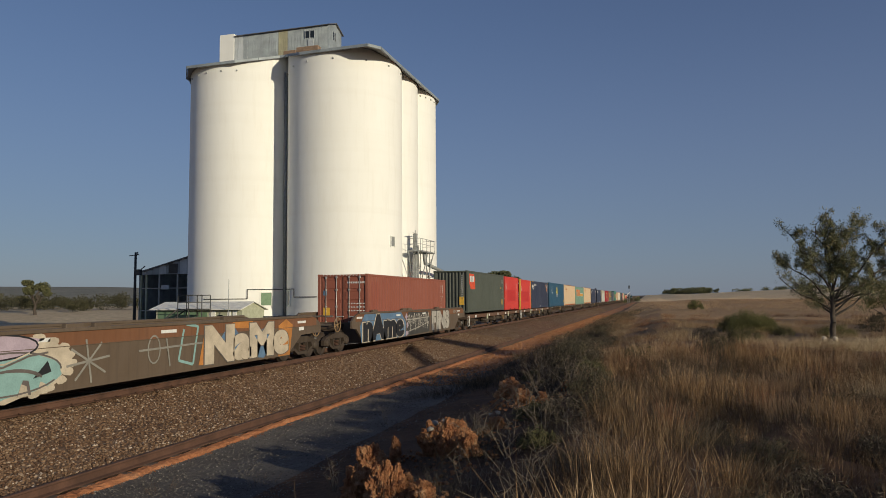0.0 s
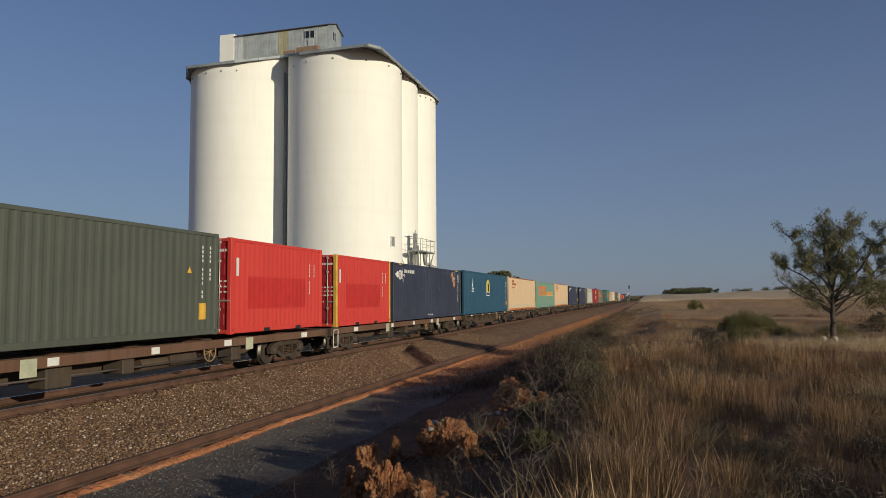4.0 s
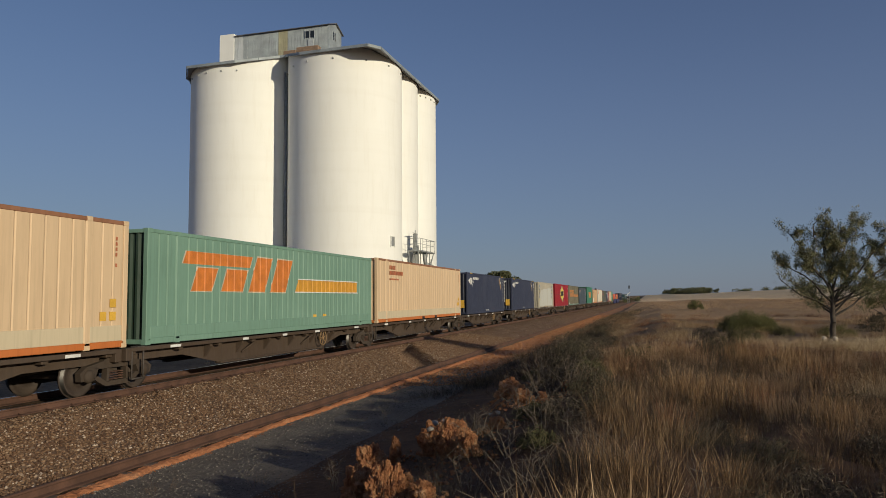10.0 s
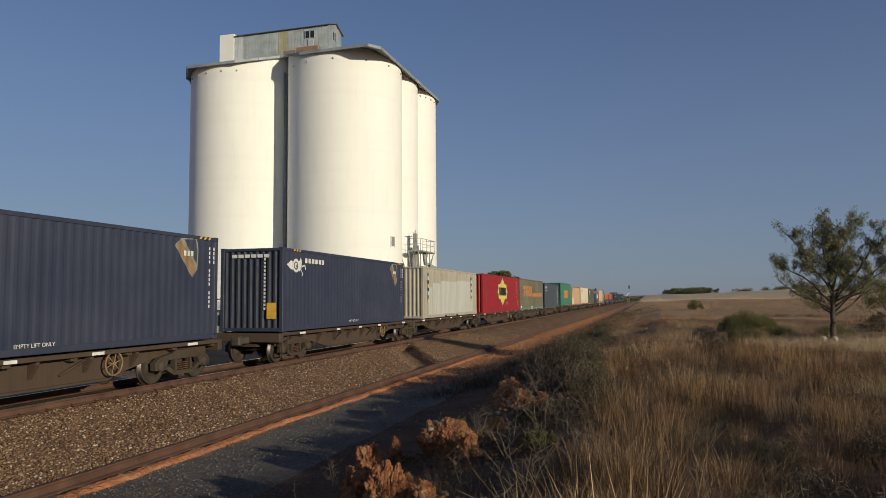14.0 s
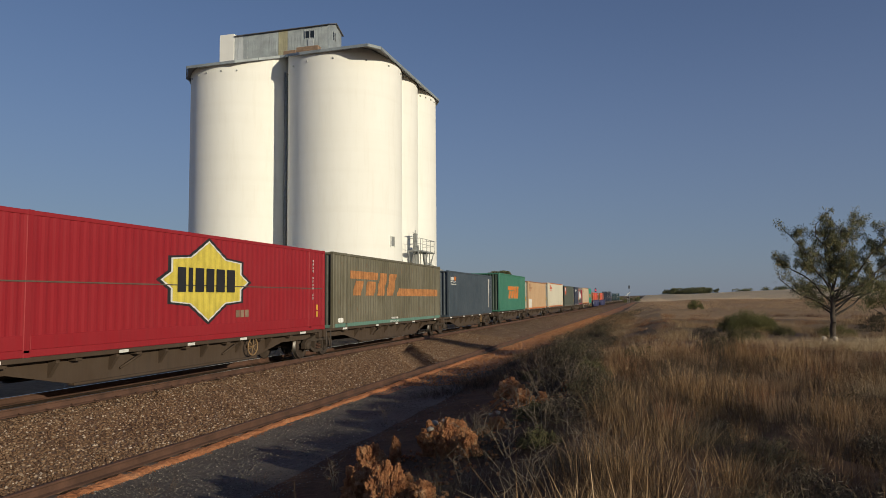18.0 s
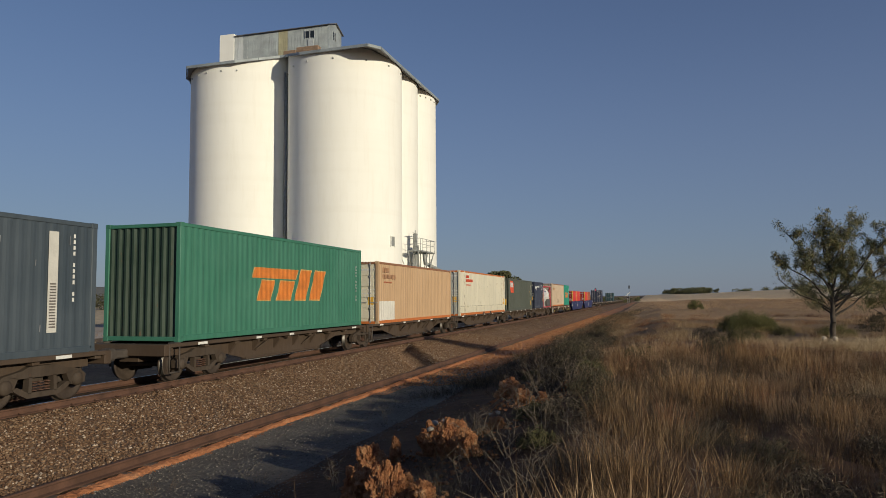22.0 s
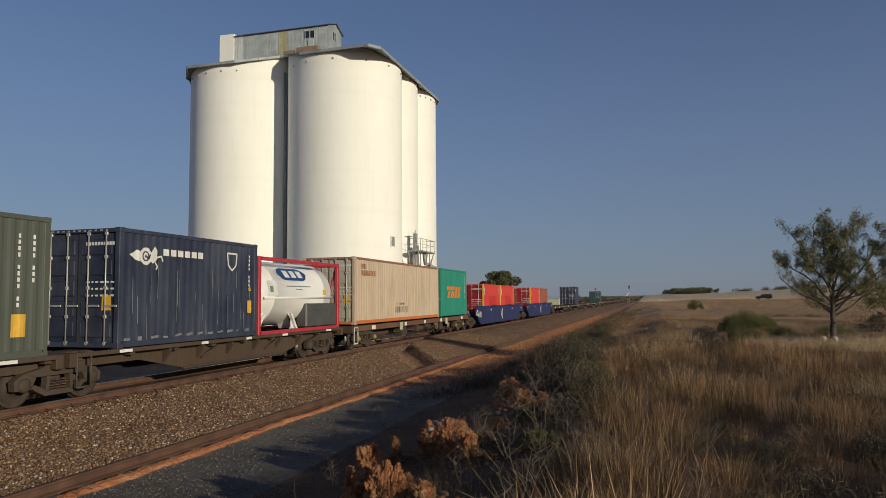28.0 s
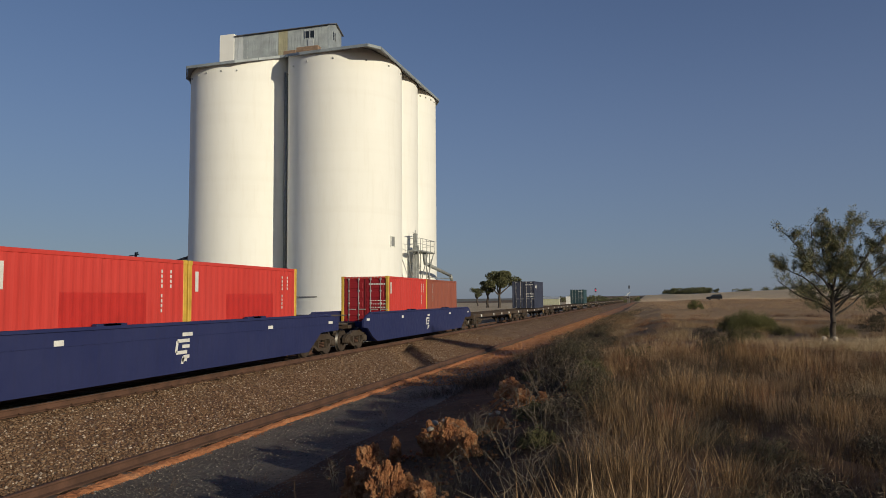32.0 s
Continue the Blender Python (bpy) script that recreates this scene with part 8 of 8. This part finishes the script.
def clods():
    rng = random.Random(8)
    big = [(-4.0, 9.77, 0.51, 0.5), (-3.37, 7.93, 0.64, 0.5), (-2.84, 7.47, 0.47, 0.45), (-2.78, 7.76, 0.29, 0.27), (-2.12, 6.4, 0.29, 0.26), (-3.94, 10.61, 0.21, 0.36), (-2.9, 7.32, 0.49, 0.4), (-3.38, 10.86, 0.56, 0.5), (-2.71, 9.55, 0.48, 0.46), (-2.31, 8.89, 0.29, 0.3), (-3.91, 13.14, 0.28, 0.26), (-2.76, 14.12, 0.59, 0.34), (-2.21, 12.35, 0.41, 0.24), (-3.38, 15.95, 0.28, 0.18), (-1.91, 12.61, 0.22, 0.16), (-2.27, 10.5, 0.27, 0.17), (-2.39, 10.49, 0.14, 0.1), (-2.17, 8.81, 0.16, 0.11), (-1.63, 13.62, 0.19, 0.13)]
    for i, (x, y, w, h) in enumerate(big):
        clod(x, y, w, h, i + 1.3)
    shapes = [rock_mesh(i + 20, 1, 0.4) for i in range(5)]
    for i, (x, y, z, w) in enumerate(((-2.95, 9.95, 0.36, 0.12), (-3.12, 10.1, 0.34, 0.08), (-2.72, 9.6, 0.4, 0.1), (-2.6, 9.5, 0.34, 0.07), (-3.35, 10.6, 0.14, 0.09), (-2.9, 11.2, 0.02, 0.1), (-2.5, 11.6, 0.12, 0.08), (-3.2, 12.1, -0.12, 0.12), (-2.8, 12.5, 0.0, 0.1))):
        co, fs = rock_mesh(i + 40, 1, 0.55)
        ob = new("pale_stone", fast_mesh("pale_stone", co * np.array([w, w * 0.8, w * 0.7]) * 0.62, fs, M_chalk))
        top = float(ground_z(x, y)) + 0.015
        ob.matrix_basis = pose(x, y, max(z - 0.02, top) if i < 5 else top, 20 * i, 0, 50 * i)
        tagged(ob, "rough pale grey stone among the clay lumps", "stone", "pale stones on the bank")
    n = 900
    nr = np.random.default_rng(9)
    k = nr.integers(0, len(big), n)
    b = np.array(big)
    x = b[k, 0] + nr.normal(size=n) * 0.22
    y = b[k, 1] + nr.normal(size=n) * 0.35
    scatter("clay_crumbs", shapes, np.stack([x, y, ground_z(x, y) + 0.01], 1), nr.uniform(0.01, 0.045, n), M_clod, "crumbs of orange clay round the lumps", "clay", seed=12)
    n = 4500
    y = 22 + 90 * nr.random(n) ** 1.5
    x = -8.2 + 2.4 * nr.random(n) ** 1.4
    scatter("strip_clods", shapes, np.stack([x, y, ground_z(x, y) + 0.01], 1), nr.uniform(0.01, 0.04, n) * (1 + y / 70), M_clod, "crumbled orange clay on the strip beside the siding", "clay", seed=14)
    n = 700
    x = -8.25 + 0.3 * nr.random(n)
    y = 4.5 + 40 * nr.random(n) ** 1.3
    scatter("siding_clay", shapes, np.stack([x, y, ground_z(x, y)], 1), nr.uniform(0.008, 0.03, n), M_red_soil, "crumbled red clay along the siding rail", "clay", seed=13)


clods()
for x, y in ((5.62, 27.0), (5.95, 26.95)):
    co, fs = rock_mesh(3 + x, 2, 0.2)
    me = fast_mesh("white_stone", co * np.array([0.08, 0.065, 0.1]), fs, M_pale_stone)
    ob = new("white_stone", me)
    ob.matrix_basis = pose(x, y, float(ground_z(x, y)) + 0.085)
    tagged(ob, "white painted stone beside a tree", "stone", "white stones by the tree")

# ---------------------------------------------------------------- the silo yard


def hay_shed():
    t = thing("iron_shed", "large open-fronted corrugated iron shed behind the silos", "shed", at=pose(-62.4, 75.0, -0.62))
    W, D, e, r = 22.0, 16.0, 6.35, 9.1

    def top(x):
        return e + (r - e) * (1 - abs(x - W / 2) / (W / 2))
    n = 22
    for k in range(n):
        x0, x1 = W * k / n, W * (k + 1) / n - 0.01
        g = G()
        box(g, x0, x1, -0.02 if k % 2 else 0.02, 0.05, 6.1, (top(x0) + top(x1)) / 2)
        part("gable_sheet", g, M_galv if k % 3 else M_galv_pale, t)
    for s in (0, 1):
        g = G()
        a, b = ((-0.35, e - 0.1), (W / 2, r)) if s == 0 else ((W / 2, r), (W + 0.35, e - 0.1))
        prism(g, [a, b, (b[0], b[1] + 0.12), (a[0], a[1] + 0.12)], -0.3, D + 0.3, "y")
        part("roof_slope", g, M_roof_iron, t)
    for x in (0.0, W):
        g = G()
        box(g, x - 0.04, x + 0.04, 0, D, 0, e)
        part("side_wall", g, M_galv, t)
    g = G()
    box(g, 0, W, D - 0.05, D + 0.03, 0, e)
    part("rear_wall", g, M_galv, t)
    for x in (0.15, 0.95, 2.9, 5.6, 7.6, 12, 17, 21.8):
        g = G()
        box(g, x - 0.11, x + 0.11, 0.1, 0.32, 0, 6.1, 0.01)
        part("post", g, M_cream_wall if x < 1 else M_grey_steel, t)
    for z in (1.5, 4.3):
        g = G()
        box(g, 0.2, W - 0.2, 0.12, 0.24, z, z + 0.12)
        part("girt", g, M_grey_steel, t)
    for x in (3.4, 9.6):
        g = G()
        box(g, x, x + 1.1, -0.1, 0.1, 4.2, 4.75, 0.02)
        part("lamp_box", g, M_galv_pale, t)
    g = G()
    box(g, 4.4, 5.7, -0.07, -0.03, 6.2, 7.4)
    part("dark_vent", g, M_dark_steel, t)


hay_shed()


def hut():
    t = thing("weighbridge_hut", "low hut with a white sheet roof and green walls", "hut", at=pose(-36.4, 45.0, -0.62))
    W, D, e, r = 7.9, 3.4, 2.1, 2.62
    g = G()
    box(g, 0.3, W - 0.2, 0.3, 0.42, 0, e)
    part("front_wall", g, M_cream_wall, t)
    g = G()
    box(g, 0.3, W - 0.2, D - 0.12, D, 0, e)
    part("rear_wall", g, M_cream_wall, t)
    for x in (0.3, W - 0.3):
        g = G()
        prism(g, [(0.42, 0), (D - 0.12, 0), (D - 0.12, e), (D / 2, r), (0.42, e)], x, x + 0.1)
        part("end_wall", g, M_cream_wall, t)
    for s in (0, 1):
        g = G()
        a, b = ((-0.1, e - 0.03), (D / 2, r)) if s == 0 else ((D / 2, r), (D + 0.3, e - 0.08))
        prism(g, [a, b, (b[0], b[1] + 0.06), (a[0], a[1] + 0.06)], 0, W)
        part("roof_slope", g, M_white_roof, t, "white sheet roof")
    for x0, x1, z0, z1, m in ((0.5, 3.1, 0.2, 2.0, M_green), (5.0, 5.5, 0.1, 2.0, M_silo), (5.7, 6.1, 0.9, 1.7, M_glass_dark), (6.5, 6.8, 0.2, 2.0, M_silo), (6.95, 7.3, 0.2, 2.0, M_silo), (3.3, 4.8, 0.8, 1.9, M_green)):
        g = G()
        box(g, x0, x1, 0.26, 0.31, z0, z1, 0.01)
        part("wall_panel", g, m, t)
    t = thing("inspection_stand", "dark steel inspection stand with handrails", "steel stand", at=pose(-32.6, 43.2, -0.62))
    for x in (0, 0.9, 2.0):
        for y in (0, 1.0):
            g = G()
            tube(g, (x, y, 0), (x, y, 3.15), 0.035, None, 6)
            part("post", g, M_dark_steel, t)
    for z in (2.15, 2.65, 3.15):
        for y in (0, 1.0):
            g = G()
            tube(g, (0, y, z), (2.0, y, z), 0.03, None, 6)
            part("rail", g, M_dark_steel, t)
    for y in (0, 1.0):
        g = G()
        tube(g, (0, y, 2.15), (-3.2, y, 0.1), 0.05, None, 6)
        part("stair_string", g, M_dark_steel, t)
    g = G()
    box(g, 0, 2.0, 0, 1.0, 2.1, 2.15)
    part("deck", g, M_dark_steel, t)
    t = thing("whip_aerial", "thin grey aerial pole beside the hut", "pole", at=pose(-29.35, 44.6, -0.62))
    g = G()
    tube(g, (0, 0, 0), (0, 0, 4.3), 0.035, 0.02, 8)
    part("mast", g, M_grey_steel, t)


hut()


def lamp_pole():
    t = thing("floodlight_pole", "dark timber pole with a floodlight and cross arm", "light pole", at=pose(-60.1, 71.5, -0.62))
    g = G()
    tube(g, (0, 0, 0), (0, 0, 8.7), 0.19, 0.13, 12)
    part("pole", g, M_dark_steel, t)
    g = G()
    tube(g, (-0.9, 0, 8.3), (0.5, 0, 8.4), 0.05, None, 8)
    tube(g, (0.3, 0, 8.4), (0.3, 0, 8.75), 0.06, None, 8)
    part("cross_arm", g, M_dark_steel, t)
    g = G()
    box(g, 0.1, 0.85, -0.25, 0.25, 5.9, 6.6, 0.05)
    tube(g, (0.7, 0, 6.5), (1.4, 0, 7.0), 0.06, None, 8)
    part("floodlight", g, M_dark_steel, t)


lamp_pole()

# ---------------------------------------------------------------- trees and signs far off


def far_tree(x, y, h, w, seed, leaves=1500, trunk=0.4, label="dark gum tree far across the plain"):
    rng = random.Random(seed)
    nr = np.random.default_rng(seed)
    t = thing("gum_tree", label, "tree", "far gum trees", at=pose(x, y, float(ground_z(x, y))))
    g = G()
    cs, rs = [], []
    top = limb(g, (0, 0, -0.2), (rng.uniform(-0.4, 0.4), 0, h * trunk), 0.045 * h, 0.03 * h, rng, 4, 0.05)
    for k in range(9):
        a = rng.uniform(0, 6.28)
        q = Vector((math.cos(a) * w * rng.uniform(0.1, 0.42), math.sin(a) * w * rng.uniform(0.1, 0.42), h * rng.uniform(0.55, 0.9)))
        limb(g, top, q, 0.02 * h, 0.006 * h, rng, 4, 0.06)
        cs.append(tuple(q))
        rs.append(w * rng.uniform(0.13, 0.23))
    part("trunk", g, M_bark, t)
    V, F = leaf_cloud(nr, cs, rs, leaves * 3, 0.05 * h, 2.0, 0.62)
    part("crown", fast_mesh("crown", V, F, M_leaf_far), None, t)


far_tree(-42.5, 201, 10.6, 11.5, 5, 2600, 0.35, "spreading dark gum tree beyond the line")
far_tree(-46.5, 203, 8.5, 5, 6, 1200, 0.4, "slim dark gum tree beyond the line")
far_tree(-160, 152, 9.8, 8.5, 12, 1700, 0.3, "tall gum tree beyond the silo yard")
far_tree(-62, 255, 7, 7, 8, 900, 0.35)
far_tree(-60, 330, 6, 7, 9, 900, 0.3)


def woods(name, spots, h, w, leaves, size, mat, label, seed):
    """Belts of far trees, past counting."""
    nr = np.random.default_rng(seed)
    cs, rs = [], []
    for x, y in spots:
        z = float(ground_z(x, y))
        k = nr.uniform(0.6, 1.15)
        for _ in range(3):
            cs.append((x + nr.normal() * w * 0.4, y + nr.normal() * w * 0.4, z + h * k * nr.uniform(0.2, 0.75)))
            rs.append(w * nr.uniform(0.25, 0.5))
    V, F = leaf_cloud(nr, cs, rs, leaves, size, 1.8, 0.75)
    tagged(new(name, fast_mesh(name, V, F, mat)), label, "trees", kind="stuff")


M_leaf_belt = island_mix("dusky_scrub_leaf", [(0.0, (0.04, 0.04, 0.022)), (0.5, (0.062, 0.06, 0.033)), (1.0, (0.095, 0.085, 0.048))], 0.9, 0.1)
nr0 = np.random.default_rng(44)
woods("scrub_belt", [(-105 - 330 * u + 12 * nr0.normal(), 215 - 95 * u + 14 * nr0.normal()) for u in nr0.random(170)], 6.4, 6.5, 80000, 0.5, M_leaf_belt, "belt of dark scrub beyond the silo yard", 45)
woods("ridge_trees", [(19 + 50 * u + 3 * nr0.normal(), 880 + 14 * nr0.normal()) for u in nr0.random(40)], 8.0, 8.0, 12000, 1.2, M_leaf_far, "clump of dark trees on the far ridge", 46)
woods("ridge_hedge", [(100 + 420 * u, 940 - 160 * u + 10 * nr0.normal()) for u in nr0.random(110)], 3.8, 8.0, 9000, 1.2, M_leaf_far, "low dark scrub along the far ridge", 47)
woods("crossing_scrub", [(-34 + 26 * u, 345 + 10 * nr0.normal()) for u in nr0.random(16)], 3.2, 3.0, 3000, 0.5, M_leaf_far, "low scrub near the level crossing", 48)
woods("plain_scrub", [(-90 + 60 * u, 420 + 120 * nr0.random()) for u in nr0.random(40)], 4.0, 5.0, 5000, 0.8, M_leaf_far, "scattered dark scrub on the plain", 49)

M_red_glow, _nt, _b = shader("red_signal_light", 0.4)
_b.inputs["Base Color"].default_value = (0.5, 0.02, 0.03, 1)
_b.inputs["Emission Color"].default_value = (1.0, 0.05, 0.1, 1)
_b.inputs["Emission Strength"].default_value = 2.0


def signal(x, y, h, lit, label):
    t = thing("railway_signal", label, "signal", at=pose(x, y, float(ground_z(x, y))))
    g = G()
    tube(g, (0, 0, 0), (0, 0, h), 0.08, None, 8)
    part("mast", g, M_grey_steel, t)
    g = G()
    box(g, -0.3, 0.3, -0.12, 0.1, h - 0.9, h + 0.5, 0.05)
    part("signal_head", g, M_black, t)
    g = G()
    lathe(g, [(-0.16, 0.0), (-0.16, 0.2), (-0.1, 0.24)], (0, 0, h - 0.2), "y", 14)
    part("lens", g, M_red_glow if lit else M_glass_dark, t)


def crossing():
    t = thing("crossing_sign", "white level crossing sign on a post", "road sign", at=pose(-9.4, 297, float(ground_z(-9.4, 297))))
    g = G()
    tube(g, (0, 0, 0), (0, 0, 4.4), 0.09, None, 8)
    part("post", g, M_white, t)
    for a in (1, -1):
        g = G()
        c, s = 1.2 * math.cos(0.6), 1.2 * math.sin(0.6)
        prism(g, [(-c - 0.1, 3.9 - a * s - 0.1), (-c + 0.1, 3.9 - a * s + 0.1 * 0 - 0.18), (c + 0.1, 3.9 + a * s + 0.1), (c - 0.1, 3.9 + a * s + 0.18)], -0.14, -0.1, "y")
        part("sign_arm", g, M_white, t)
    g = G()
    box(g, -0.35, 0.35, -0.2, -0.12, 2.4, 2.95, 0.03)
    part("flasher_board", g, M_black, t)
    t = thing("relay_hut", "small pale hut beside the level crossing", "hut", at=pose(-37.7, 275, float(ground_z(-37.7, 275))))
    g = G()
    box(g, -3.4, 3.4, -1.5, 1.5, 0, 2.4, 0.03)
    part("walls", g, M_cream_wall, t)
    g = G()
    prism(g, [(-1.8, 2.3), (1.8, 2.3), (0, 3.1)], -3.6, 3.6)
    part("roof", g, M_galv_pale, t)
    t = thing("white_cabinet", "white equipment cabinet near the crossing", "cabinet", at=pose(-31.5, 280, float(ground_z(-31.5, 280))))
    g = G()
    box(g, -0.9, 0.9, -0.5, 0.5, 0, 3.2, 0.05)
    part("body", g, M_white, t)


crossing()
signal(-20.0, 268, 5.6, True, "railway signal mast with a red light")
signal(-9.6, 325, 7.4, False, "dark railway signal mast beside the line")


def motions():
    """Everything that moves: the wagons with their loads, the wheels, a far car."""
    times = (0.0, 1 / 30, 16.0, 32.0 - 1 / 30, 32.0)
    for ob, y, z in moving:
        walk(ob, [(t, pose(TRACK_X, y - SPEED * t, z)) for t in times])
    # the wheels turn on their bogies; all wheels at one end of a bogie share one turning
    spin = math.degrees(SPEED / 0.452)
    lead = {}
    for w, dy in wheel_turners:
        if dy not in lead:
            steps = round(32.0 * 15)
            walk(w, [(k / 15, pose(0, dy, 0.452, spin * k / 15, 0, 0)) for k in range(steps + 1)])
            lead[dy] = w
        else:
            w.rotation_mode = "QUATERNION"
            a = w.animation_data_create()
            a.action = lead[dy].animation_data.action
            a.action_slot = lead[dy].animation_data.action_slot
    # limbs of the paddock tree in the wind
    for lb, at, phase, k in sway_parts:
        walk(lb, [(t, pose(*at, 1.2 * k * math.sin(1.7 * t + phase), k * (-0.03 * t - 0.5 + 1.6 * math.sin(0.9 * t + phase * 0.3) * math.sin(0.23 * t + 1) + 0.8 * math.sin(2.1 * t + phase)), 0)) for t in range(33)])
    # the car on the far paddock road
    walk(far_car, [(0.0, CAR_PATH(0.0)), (1 / 30, CAR_PATH(1 / 30)), (16.0, CAR_PATH(16.0)), (32.0 - 1 / 30, CAR_PATH(32.0 - 1 / 30)), (32.0, CAR_PATH(32.0))])


motions()
